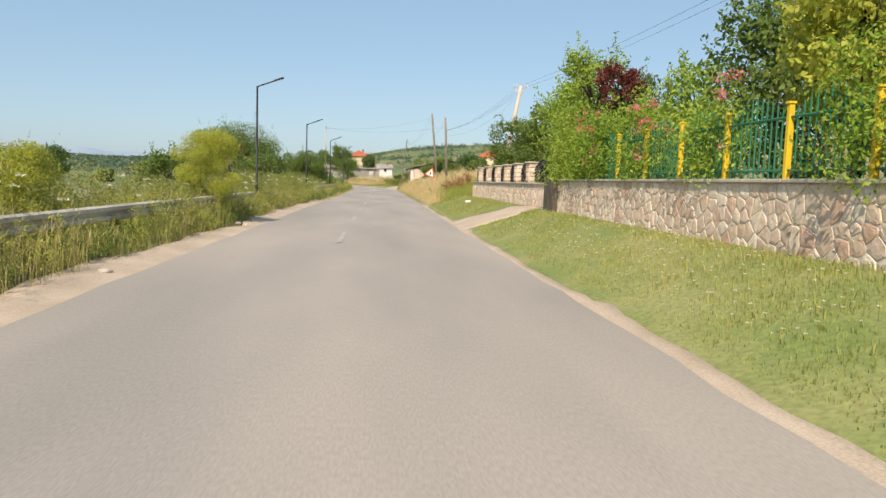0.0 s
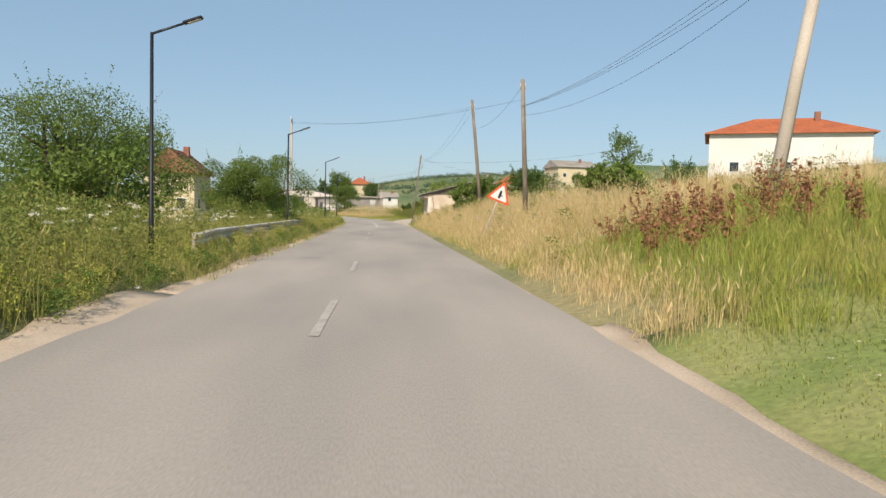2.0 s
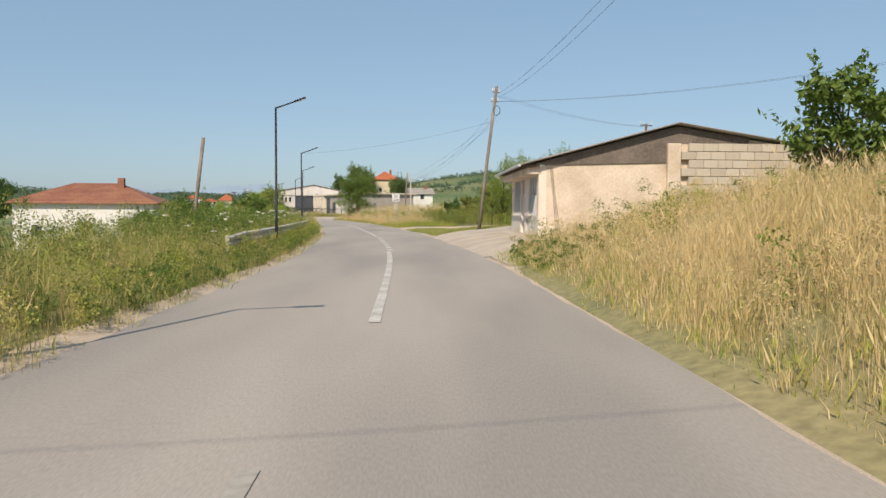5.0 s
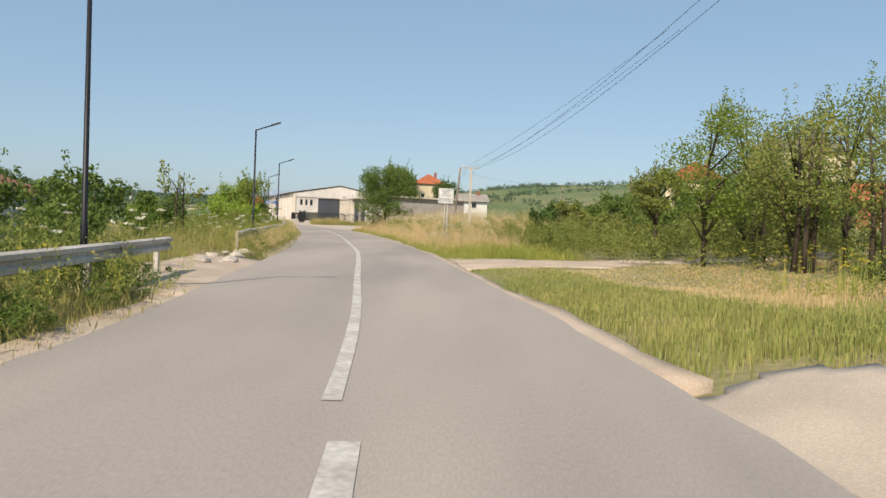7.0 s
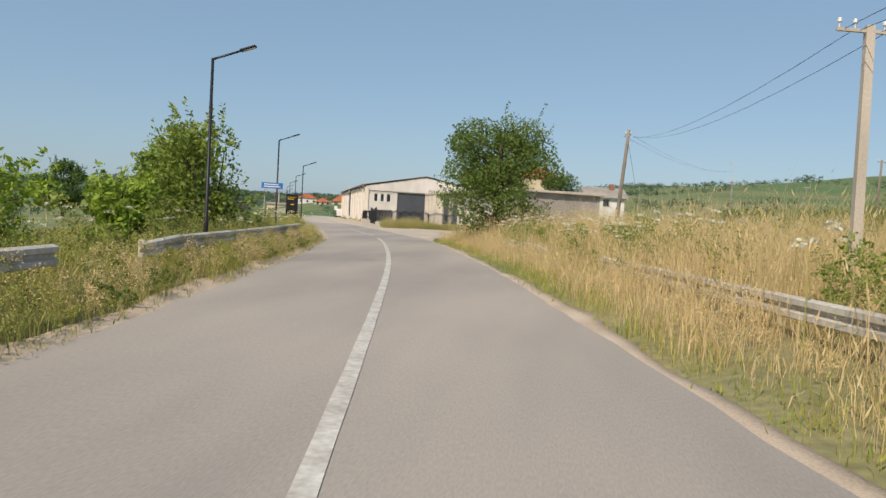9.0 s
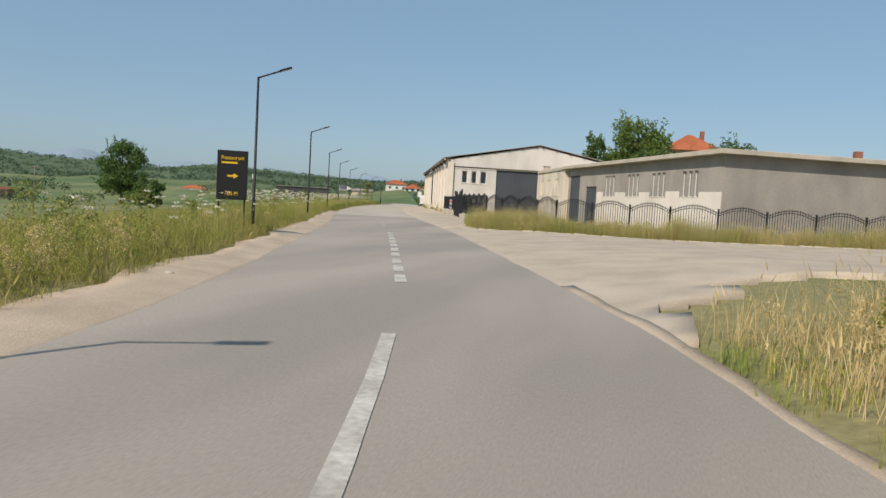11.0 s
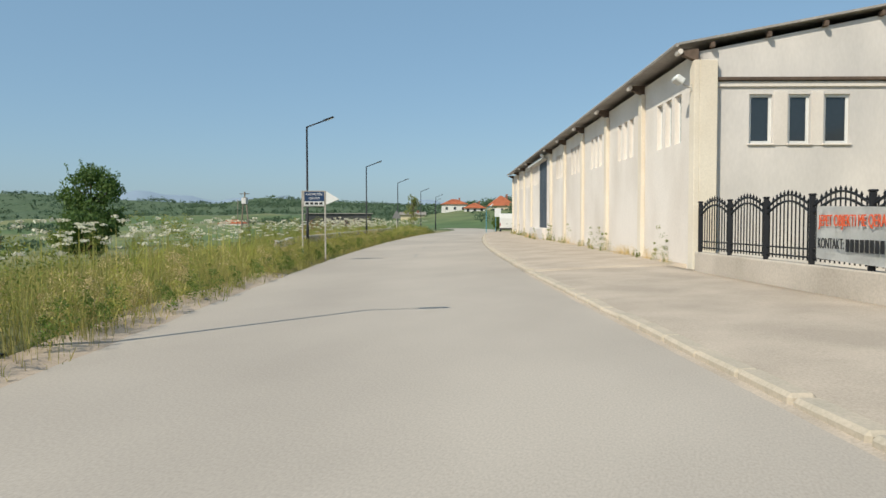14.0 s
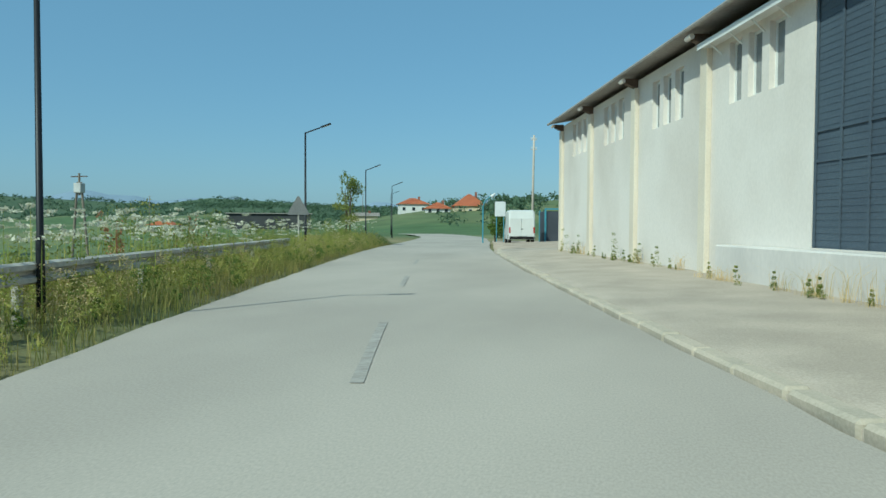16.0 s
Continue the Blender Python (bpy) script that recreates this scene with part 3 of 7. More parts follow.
ground_patch("driveway", [(2.2, 108), (6.6, 112.4), (8.8, 115.6), (8.8, 116.9), (5.2, 117.2), (5.2, 126.5), (14, 127.5), (27, 134), (27, 140), (12, 134), (8.7, 132.4), (6.3, 131.6), (3.0, 130.2), (1.2, 131.2), (-1.0, 130.8), (0.6, 111)],
             APRON, "dusty unpaved forecourt and lane", "driveway", .03, .2)
ground_patch("side_road", [at(205, 2.2), at(211, 6), (0, 217), (40, 224), (40, 240), (-6, 236), (-13, 233.6), (-18.5, 233.9), (-23.6, 234.8), (-26.5, 240.5), at(240, 2.2), at(222, 2.2)],
             APRON, "pale worn side road joining at a junction", "side road", .02)
ribbon("apron_1", 276, 334, 3.4, 9.2, APRON, "worn sandy concrete apron along the warehouse wall", "apron", .07, 12, .05, 8.0)
ribbon("apron_2", 333, 356, 3.6, 15, GRAVEL, "gravel parking place beside the road", "apron", .07, 14, .4, 9.0)
ground_patch("garden_path", [at(22.6, 2.9), at(23.2, 6.0), at(25.4, 6.0), at(27.4, 2.9)], GRAVEL, "dusty trodden path across the verge to a garden gate", "path", .045, .3)
ribbon("lawn", -20, 44, 3.2, 6.0, LAWN, "mown green grass verge sloping up to a wall", "lawn", .02, 8, .05, 2.0)


# kerb stones along the pale road
KERB = mat("sandy_kerb_concrete", (.53, .455, .36), .93, .16, .6, 30, .2, second=(.44, .39, .31))


def kerb():
    k = thing("kerb", pose(0, 0, 0), "low worn concrete kerb", "kerb", kind="structure")
    me = None
    for i in range(99):
        s = 251 + i * 1.0
        if me is None:
            bm = boxed(-.492, .492, -.12, .12, -.1, .1, .035)
            ob = part("kerb_stone", bm, KERB, k)
            me = ob.data
        else:
            ob = new("kerb_stone", me)
            ob.parent = k
        p = at(s, 3.5 if s < 330 else 3.5 + (s - 330) * .06, 0)
        ob.matrix_local = pose(p.x, p.y, random.uniform(-.03, .01) - .1 * max(0, 1 - (s - 251) / 9), 0, random.uniform(-1, 1), heading(s) + 90 + random.uniform(-1, 1))


kerb()


def edging():
    """Low edging stones between the side road and the yard's grass."""
    k = thing("kerb_1", pose(0, 0, 0), "uneven low edging stones along the grass", "kerb", kind="structure")
    way = [(-24.9, 238.6), (-23.9, 235.6), (-22.2, 234.0), (-18.3, 233.2), (-12.8, 233.2), (-4.0, 234.7)]
    me = None
    for p, q in zip(way, way[1:]):
        p, q = Vector(p), Vector(q)
        n = max(1, int((q - p).length / .62))
        for i in range(n):
            c = p.lerp(q, (i + .5) / n)
            if me is None:
                ob = part("edging_stone", boxed(-.29, .29, -.08, .08, -.15, .12, .03), KERB, k)
                me = ob.data
            else:
                ob = new("edging_stone", me)
                ob.parent = k
            ob.matrix_local = pose(c.x, c.y, hz(c.x, c.y) + random.uniform(-.09, -.05), random.uniform(-3, 3), random.uniform(-2, 2), math.degrees(math.atan2((q - p).y, (q - p).x)) + random.uniform(-4, 4))


edging()


# ---- stone garden walls ----
def ramp_mat(name, colors, rough=0.9, source="object", fine=30, bump=0.4, trans=0.0, var=0.5, patchy=.4):
    m = mat(name, colors[0], rough, var * .5, 3, fine, bump, objrand=source == "object", island=source == "island", trans=trans)
    n, l = m.node_tree.nodes, m.node_tree.links
    cr = n.new("ShaderNodeValToRGB")
    cr.color_ramp.interpolation = 'LINEAR'
    e = cr.color_ramp.elements
    while len(e) < len(colors):
        e.new(0.5)
    for i, c in enumerate(colors):
        e[i].position = i / max(1, len(colors) - 1)
        e[i].color = (*c, 1)
    src = next(q for q in n if q.bl_idname == ("ShaderNodeObjectInfo" if source == "object" else "ShaderNodeNewGeometry"))
    out = src.outputs["Random" if source == "object" else "Random Per Island"]
    if source == "island":
        big = next(q for q in n if q.bl_idname == "ShaderNodeTexNoise")
        mr = n.new("ShaderNodeMapRange")
        mr.inputs["From Min"].default_value = .32
        mr.inputs["From Max"].default_value = .68
        l.new(big.outputs["Fac"], mr.inputs["Value"])
        mf = n.new("ShaderNodeMix")
        mf.inputs["Factor"].default_value = patchy
        l.new(out, mf.inputs["A"])
        l.new(mr.outputs[0], mf.inputs["B"])
        out = mf.outputs["Result"]
    l.new(out, cr.inputs[0])
    mx = next(q for q in n if q.bl_idname == "ShaderNodeMix" and q.blend_type == 'MULTIPLY')
    l.new(cr.outputs[0], mx.inputs["A"])
    return m


STONE = ramp_mat("field_stone", [(.68, .56, .43), (.56, .37, .27), (.72, .62, .5), (.64, .49, .38), (.75, .66, .54), (.53, .4, .31), (.7, .56, .44), (.6, .45, .33), (.74, .63, .5)], fine=12, bump=.35)
STONE_REST = ramp_mat("field_stone_rest", [(.68, .56, .43), (.56, .37, .27), (.72, .62, .5), (.64, .49, .38), (.75, .66, .54), (.53, .4, .31), (.7, .56, .44), (.6, .45, .33), (.74, .63, .5)], .9, "island", 12, .35, patchy=0.0)
MORTAR = mat("mortar", (.7, .61, .49), .95, .3, .8, 30, .4)
COPING = mat("coping", (.5, .45, .38), .9, .2, 1.0, 20, .3)


def clip_cell(poly, mx, mz, nx, nz):
    """The part of a polygon on the near side of the line through (mx, mz) with outward normal (nx, nz)."""
    out = []
    for i, p in enumerate(poly):
        q = poly[(i + 1) % len(poly)]
        a, b = (p[0] - mx) * nx + (p[1] - mz) * nz, (q[0] - mx) * nx + (q[1] - mz) * nz
        if a <= 0:
            out.append(p)
        if (a < 0) != (b < 0) and abs(a - b) > 1e-9:
            t = a / (a - b)
            out.append((p[0] + (q[0] - p[0]) * t, p[1] + (q[1] - p[1]) * t))
    return out


def stone_face(parent, length, z0, z1, rows, seed):
    """Crazy masonry over a wall face: local x along, y = 0 outward face, stones proud to -y."""
    rng = random.Random(seed)
    rest_v, rest_f = [], []
    dx, dz = .25, (z1 - z0) / rows
    pts = [((i + .5 + (.5 if r % 2 else 0)) * dx + rng.uniform(-.11, .11), z0 + (r + .5) * dz + rng.uniform(-.06, .06)) for r in range(rows) for i in range(int(length / dx) + 1)]
    pts = [p for p in pts if 0.04 < p[0] < length - .04 and rng.random() > .1]
    for x, z in pts:
        cell = [(max(0, x - .5), z0), (min(length, x + .5), z0), (min(length, x + .5), z1), (max(0, x - .5), z1)]
        for u, w in pts:
            if (u, w) != (x, z) and abs(u - x) < .9:
                cell = clip_cell(cell, (x + u) / 2, (z + w) / 2, u - x, w - z)
                if len(cell) < 3:
                    break
        if len(cell) < 3:
            continue
        n = len(cell)
        mx, mz = sum(p[0] for p in cell) / n, sum(p[1] for p in cell) / n
        size = max(.08, sum(math.hypot(p[0] - mx, p[1] - mz) for p in cell) / n)
        g, d = 1 - .011 / size, rng.uniform(.006, .02)
        ring = []
        for i in range(n):
            u, v = cell[i], cell[(i + 1) % n]
            ring.append((mx + (u[0] - mx) * .93, mz + (u[1] - mz) * .93))
            ring.append(((u[0] + v[0]) / 2, (u[1] + v[1]) / 2))
        m = len(ring)
        outer = [(mx + (px - mx) * g, 0.0, mz + (pz - mz) * g) for px, pz in ring]
        mid = [(mx + (px - mx) * (g - .05), -d * .75, mz + (pz - mz) * (g - .05)) for px, pz in ring]
        top = [(mx + (px - mx) * .55, -d - rng.uniform(-.004, .006), mz + (pz - mz) * .55) for px, pz in ring]
        vs = outer + mid + top
        f = [(i, (i + 1) % m, m + (i + 1) % m, m + i) for i in range(m)] + [(m + i, m + (i + 1) % m, 2 * m + (i + 1) % m, 2 * m + i) for i in range(m)] + [tuple(range(2 * m, 3 * m))]
        if (length - 15) < mx < length - .5 - (5 if length > 20 else 0):
            raw("stone", vs, f, STONE, parent)
        else:
            k = len(rest_v)
            rest_v += vs
            rest_f += [tuple(k + i for i in q_) for q_ in f]
    rest = raw("stone_facing", rest_v, rest_f, STONE_REST, parent)
    rest["kind"] = "stuff"


def garden_wall(x, y0, y1, z0, z1, label, seed):
    """Wall along +y, its stone face to -x."""
    L = y1 - y0
    w = thing("garden_wall", pose(x, y1, 0, 0, 0, -90), label, "wall", kind="structure")
    part("core", boxed(0, L, 0, .34, z0 - .4, z1), MORTAR, w)
    n = int(L / 1.0)
    for i in range(n):
        part("coping_slab", boxed(L * i / n + .005, L * (i + 1) / n - .005, -.07, .41, z1 + .001, z1 + .055, .01), COPING, w)
    stone_face(w, L, z0 - .12, z1, 5, seed)
    return w


GREEN = mat("green_paint", (.03, .2, .1), .5, .2, 1, 20, .05)
YELLOW = mat("yellow_paint", (.75, .52, .03), .5, .15, 1, 20, .05)
garden_wall(5.4, 1.0, 22.6, .72, 1.64, "low fieldstone garden wall with coping below a green fence", 3)
garden_wall(5.44, 22.62, 42.0, .62, 1.52, "low fieldstone garden wall carrying stone pillars", 4)
# End face of the wall; shade from the plants is painted as dark colour.
blk = tagged(mesh_ob("wall_block", boxed(5.22, 5.8, 21.5, 22.7, .45, 1.7, .02), mat("shaded_wall_end", (.17, .14, .11), .95, .4, .5, 20, .4)), "garden wall's end block, plant shade put into its dark colour", "wall", kind="structure")


def green_fence():
    f = thing("garden_fence", pose(5.58, 0, 1.696), "green steel garden fence with yellow posts on a stone wall", "fence")
    n = 11
    bars = {}
    for i in range(n + 1):
        y = 2.4 + 1.78 * i
        part("post", boxed(-.04, .04, y - .04, y + .04, 0, 1.02, .008), YELLOW, f, "yellow painted steel post")
        part("post_cap", boxed(-.055, .055, y - .055, y + .055, 1.021, 1.06, .01), YELLOW, f)
        if i == n:
            continue
        panel = part("panel", tube(tubed([(0, y + .04, .12), (0, y + 1.74, .12)], .018, 6), [(0, y + .04, .85), (0, y + 1.74, .85)], .018, 6), GREEN, f)
        for k in range(1, 12):
            t = k / 12
            h = round(.95 + .25 * math.sin(math.pi * t), 2)
            if h not in bars:
                bars[h] = part("bar", tubed([(0, 0, .02), (0, 0, h - .08), (0, 0, h)], [.013, .013, .003], 6), GREEN, panel).data
                ob = [o for o in panel.children if o.data == bars[h]][0]
            else:
                ob = new("bar", bars[h])
                ob.parent = panel
            ob.location = (0, y + .04 + 1.7 * t, 0)


green_fence()


def stone_pillar(x, y):
    p = thing("stone_pillar", pose(x, y, 1.575), "square fieldstone pillar with a flat cap", "pillar", "pillars on the garden wall")
    part("core", boxed(-.19, .19, -.19, .19, 0.0, .7, .01), MORTAR, p)
    rng = random.Random(int(y * 10))
    for k in range(4):
        z = .06 + .16 * k
        for side in range(4):
            w = .19
            for a, b in ((-.185, rng.uniform(-.05, .05)), (0, .185)):
                if a == 0:
                    a = last
                last = b
                bm = boxed(a + .008, b - .008, -.235, -.185, z, z + .145, .015)
                bmesh.ops.rotate(bm, verts=bm.verts, cent=(0, 0, 0), matrix=Matrix.Rotation(side * math.pi / 2, 3, 'Z'))
                part("stone", bm, STONE, p)
    part("cap", boxed(-.28, .28, -.28, .28, .705, .765, .015), COPING, p)
    return p


PIL = [26.2, 28.6, 31.0, 33.5, 36.3, 39.2]
for y in PIL:
    stone_pillar(5.6, y)


def iron_panel(parent, p0, p1, z0, bars, step=.13, base_h=.9, rise=.35, spear=True, mat_=None):
    """Wrought iron panel between two points: rails and bars with an arched top."""
    mat_ = mat_ or BLACK_METAL
    a, b = Vector((*p0, z0)), Vector((*p1, z0))
    d = (b - a)
    L = d.length
    d.normalize()
    n = max(3, int(L / step))
    panel = part("panel", tubed([a + Vector((0, 0, .1)), b + Vector((0, 0, .1))], .024, 4), mat_, parent)
    part("rail", tubed([a + Vector((0, 0, .25)), b + Vector((0, 0, .25))], .022, 4), mat_, panel)
    for off in (0, -.12):
        part("arched_rail", tubed([a + d * L * t + Vector((0, 0, base_h + off + rise * math.sin(math.pi * t))) for t in [k / 10 for k in range(11)]], .024, 4), mat_, panel)
    for k in range(1, n):
        t = k / n
        h = round(base_h + rise * math.sin(math.pi * t) + (.1 if spear else 0), 2)
        if h not in bars:
            bars[h] = tubed([(0, 0, .04), (0, 0, h - .1), (0, 0, h - .06), (0, 0, h)], [.014, .014, .026, .002], 5)
            me = bpy.data.meshes.new("bar")
            bars[h].to_mesh(me)
            bars[h].free()
            me.materials.append(mat_)
            bars[h] = me
        ob = new("bar", bars[h])
        ob.parent = panel
        ob.location = a + d * L * t
    return panel


iron = thing("iron_railing", pose(0, 0, 0), "dark wrought iron railing between stone pillars", "railing")
ib = {}
for y0, y1 in zip(PIL + [41.6], PIL[1:] + [41.6]):
    if y1 > y0:
        iron_panel(iron, (5.6, y0 + .2), (5.6, y1 - .2), 1.58, ib, .15, .45, .28)
iron_panel(iron, (5.6, 23.3), (5.6, 25.9), 1.58, ib, .15, .45, .28)


# ---- yard fence of the warehouse ----
def yard_fence():
    f = thing("yard_fence", pose(0, 0, 0), "black wrought iron yard fence with arched spear tops", "fence")
    bars = {}
    def run(p0, p1, z0, n, base=.95, rise=.32, wall=True):
        p0, p1 = Vector(p0), Vector(p1)
        for i in range(n + 1):
            q = p0.lerp(p1, i / n)
            post = part("post", boxed(q.x - .05, q.x + .05, q.y - .05, q.y + .05, z0 - .1, z0 + base + .2, .008), BLACK_METAL, f)
            part("post_cap", boxed(q.x - .065, q.x + .065, q.y - .065, q.y + .065, z0 + base + .201, z0 + base + .24, .012), BLACK_METAL, post)
            if i < n:
                r = p0.lerp(p1, (i + 1) / n)
                iron_panel(f, q, r, z0, bars, .135, base, rise)
    run((-35.0, 270.0), (-31.75, 262.1), .72, 5, 1.0, .25)
    run((-28.5, 252.6), (-24.7, 244.6), .6, 5, 1.2, .3)
    run((-24.7, 244.6), (-19.2, 238.6), .45, 4, 1.25, .35)
    run((-19.2, 238.6), (-13.0, 236.4), .4, 3, 1.25, .35)
    run((-13.0, 236.4), (-1.0, 238.6), .4, 5, 1.25, .35)
    return f


yard_fence()


def low_wall(p0, p1, z0, z1, name="plinth_wall"):
    d = Vector((p1[0] - p0[0], p1[1] - p0[1], 0))
    w = mesh_ob(name, boxed(0, d.length, -.14, .14, z0, z1, .02), CONCRETE)
    w.matrix_world = pose(p0[0], p0[1], 0, 0, 0, math.degrees(math.atan2(d.y, d.x)))
    return tagged(w, "low stained concrete wall under the iron fence", "wall", kind="structure")


low_wall((-35.0, 270.0), (-31.8, 262.3), -.1, .7)
low_wall((-28.5, 252.4), (-24.7, 244.6), -.1, .58)
low_wall((-24.6, 244.5), (-19.2, 238.6), -.1, .42, "plinth_wall_1")


def gate():
    g = thing("yard_gate", pose(0, 0, 0), "closed double-leaf black iron yard gate with arched top", "gate")
    a, b = Vector((-31.6, 261.8)), Vector((-28.6, 252.7))
    mid = a.lerp(b, .5)
    bars = {}
    for q, h in ((a, 2.5), (b, 2.5)):
        part("gate_post", boxed(q.x - .07, q.x + .07, q.y - .07, q.y + .07, -.1, h, .01), BLACK_METAL, g, "thick black steel gate post")
    for p, q in ((a, mid), (mid, b)):
        d = (q - p).normalized() * .1
        leaf = iron_panel(g, p + d, q - d, .12, bars, .14, 1.85, .35)
        leaf.name = "gate_leaf"
        for e in (p + d, q - d):
            part("stile", tubed([(e.x, e.y, .15), (e.x, e.y, 2.0)], .025, 6), BLACK_METAL, leaf)
    return g


gate()


# ---- buildings ----
TILE = mat("red_roof_tile", (.5, .17, .08), .85, .3, 1.5, 6, .5, second=(.4, .13, .07))
TILE_DARK = mat("dark_roof_tile", (.26, .11, .08), .85, .3, 1.5, 6, .5, second=(.33, .16, .1))
WHITE_WALL = mat("white_wall", (.74, .73, .7), .9, .1, 3, 20, .1)
CREAM_WALL = mat("cream_wall", (.68, .58, .4), .9, .12, 3, 20, .1)
PEACH = mat("peach_plaster", (.68, .57, .46), .92, .16, 1.2, 10, .2, second=(.5, .4, .3), mix=.4)
BLOCKS = mat("concrete_block", (.5, .44, .36), .95, .15, 1, 25, .3, objrand=True, second=(.42, .36, .29))
GREY_METAL = mat("grey_metal_door", (.56, .56, .56), .6, .15, 1, 15, .1)
# Dusty panes, base grey lightened in place of their reflection.
DUSTY_SHEEN_GLASS = mat("dusty_sheen_glass", (.3, .31, .31), .3, .3, .7, 9, .1, spec=.5)
# Pinkish plaster, raised above PEACH to carry bounce light under the eaves.
FRONT = mat("bounce_lit_pinkish_plaster", (.76, .645, .55), .92, .1, 1.2, 14, .05, second=(.64, .53, .44), mix=.35)
DADO = mat("pale_grey_dado", (.66, .61, .55), .92, .1, 1.0, 14, .05, second=(.54, .49, .43), mix=.4)
FIBRE = mat("fibre_cement", (.2, .165, .14), .9, .3, .9, 10, .3)


def corrugated(x0, x1, y0, y1, z_of, pitch=.18, amp=.025, thick=.02):
    """Corrugated sheet whose ridges run along x; z_of(x) is its height."""
    n = max(4, int((y1 - y0) / (pitch / 4)))
    v, f = [], []
    for i in range(n + 1):
        y = y0 + (y1 - y0) * i / n
        w = amp * math.sin(2 * math.pi * (y - y0) / pitch)
        for x in (x0, x1):
            v.append((x, y, z_of(x) + w))
    m = len(v)
    v += [(x, y, z - thick) for x, y, z in v]
    for i in range(n):
        a = 2 * i
        f.append((a, a + 1, a + 3, a + 2))
        f.append((m + a, m + a + 2, m + a + 3, m + a + 1))
    f += [(2 * i, 2 * i + 2, m + 2 * i + 2, m + 2 * i) for i in range(n)] + [(2 * i + 1, m + 2 * i + 1, m + 2 * i + 3, 2 * i + 3) for i in range(n)]
    bm = bmesh.new()
    vs = [bm.verts.new(p) for p in v]
    for q in f:
        bm.faces.new([vs[i] for i in q])
    bmesh.ops.recalc_face_normals(bm, faces=bm.faces)
    return bm


def workshop():
    """Peach plastered roadside building; local x into its depth from the road, y along the road."""
    b = thing("workshop", pose(4.95, 117.5, 0, 0, 0, 0), "peach plastered roadside workshop with a low sheet roof", "workshop")
    D, L, E, A = 12.0, 7.9, 3.35, 5.0
    part("plinth", boxed(-.55, 0, -.1, L + .1, .2, .5, .04), CONCRETE, b, "broken concrete step along the front")
    # front wall to the road, with windows and doors
    ops = [(.5, 2.6, 1.3, 3.0), (2.62, 3.2, .55, 1.2), (3.7, 4.8, .55, 3.0), (5.0, 7.1, 1.3, 3.0)]
    turn = Matrix.Rotation(radians(90), 4, 'Z') @ Matrix.Diagonal((1, -1, 1, 1))
    w = wall_with_openings(L, .2, E, ops, .3, "front_wall", FRONT, b, "pinkish plastered front wall, lightened for bounce light")
    w.data.transform(turn)
    w.data.flip_normals()
    for x0, x1, z0, z1 in (ops[0], ops[3]):
        bm = boxed(x0, x1, .1, .11, z0, z1)
        bm.transform(turn)
        win = part("window", bm, DUSTY_SHEEN_GLASS, b, "wide dusty steel-framed shop window")
        bm = bmesh.new()
        n = 3
        for k in range(n + 1):
            x = x0 + (x1 - x0 - .05) * k / n
            box(bm, x, x + .05, .06, .1, z0, z1)
        for z in (z0, z0 + .85, z1 - .05):
            box(bm, x0, x1, .055, .1, z, z + .05)
        bm.transform(turn)
        part("window_frame", bm, GREY_METAL, win)
        bm = bmesh.new()
        k = x0 + .1
        while k < x1 - .05:
            box(bm, k, k + .018, .0, .018, z0 + .02, z0 + .88)
            k += .11
        bm.transform(turn)
        part("window_grille", bm, GREY_METAL, win)
    x0, x1, z0, z1 = ops[2]
    bm = bmesh.new()
    box(bm, x0, (x0 + x1) / 2 - .01, .1, .15, z0, 2.35, .01)
    box(bm, (x0 + x1) / 2 + .01, x1, .1, .15, z0, 2.35, .01)
    bm.transform(turn)
    door = part("door", bm, GREY_METAL, b, "grey double metal door with scuffed panels")
    for k in range(2):
        for z in (.7, 1.5):
            a = x0 + .06 + k * .56
            bm = boxed(a, a + .42, .08, .1, z, z + .7, .01)
            bm.transform(turn)
            part("door_panel", bm, GREY_METAL, door)
    bm = boxed(x0, x1, .12, .13, 2.4, z1)
    bm.transform(turn)
    part("transom", bm, DUSTY_SHEEN_GLASS, door)
    x0, x1, z0, z1 = ops[1]
    bm = bmesh.new()
    for k in range(8):
        box(bm, x0, x1, .05, .07, z0 + k * .085, z0 + k * .085 + .02)
        box(bm, x0 + k * .075, x0 + k * .075 + .02, .03, .05, z0, z1)
    bm.transform(turn)
    part("vent_grille", bm, GREY_METAL, b)
    for xa, xb, zt in ((0.0, 2.6, 1.27), (3.22, 3.68, 1.27), (4.82, L, 1.27), (2.6, 3.22, .53)):
        bm = boxed(xa, xb, -.018, -.001, .2, zt, .004)
        bm.transform(turn)
        part("dado", bm, DADO, b, "pale grey painted lower wall")
    # fascia beam
    part("fascia", boxed(-.5, -.002, -.05, L + .05, E - .33, E - .05, .02), PEACH, b, "orange-peach boxed fascia under the eaves")
    # side wall facing back along the road
    part("side_wall", prism([(0.3, .2), (8.6, .2), (8.6, 3.8), (0.3, 3.44)], .3), PEACH, b, "cracked peach plaster side wall")
    part("gable_boarding", prism([(0.3, 3.4), (7.7, 3.62), (8.62, 3.62), (8.62, 4.55), (5.6, 5.0), (-.3, 3.42)], .06), FIBRE, b, "dark weathered boarding under the roof").location = (0, -.07, 0)
    part("gable_core", prism([(0.3, 3.4), (12, 3.4), (12, 4.0), (5.6, 4.98)], .25), PEACH, b).location = (0, .02, 0)
    part("back_wall", boxed(11.7, 12.0, 0.3, L, .2, 3.5), PEACH, b)
    part("end_wall", boxed(.3, 12.0, L - .3, L, .2, 3.4), PEACH, b)
    rng = random.Random(8)
    me = {}
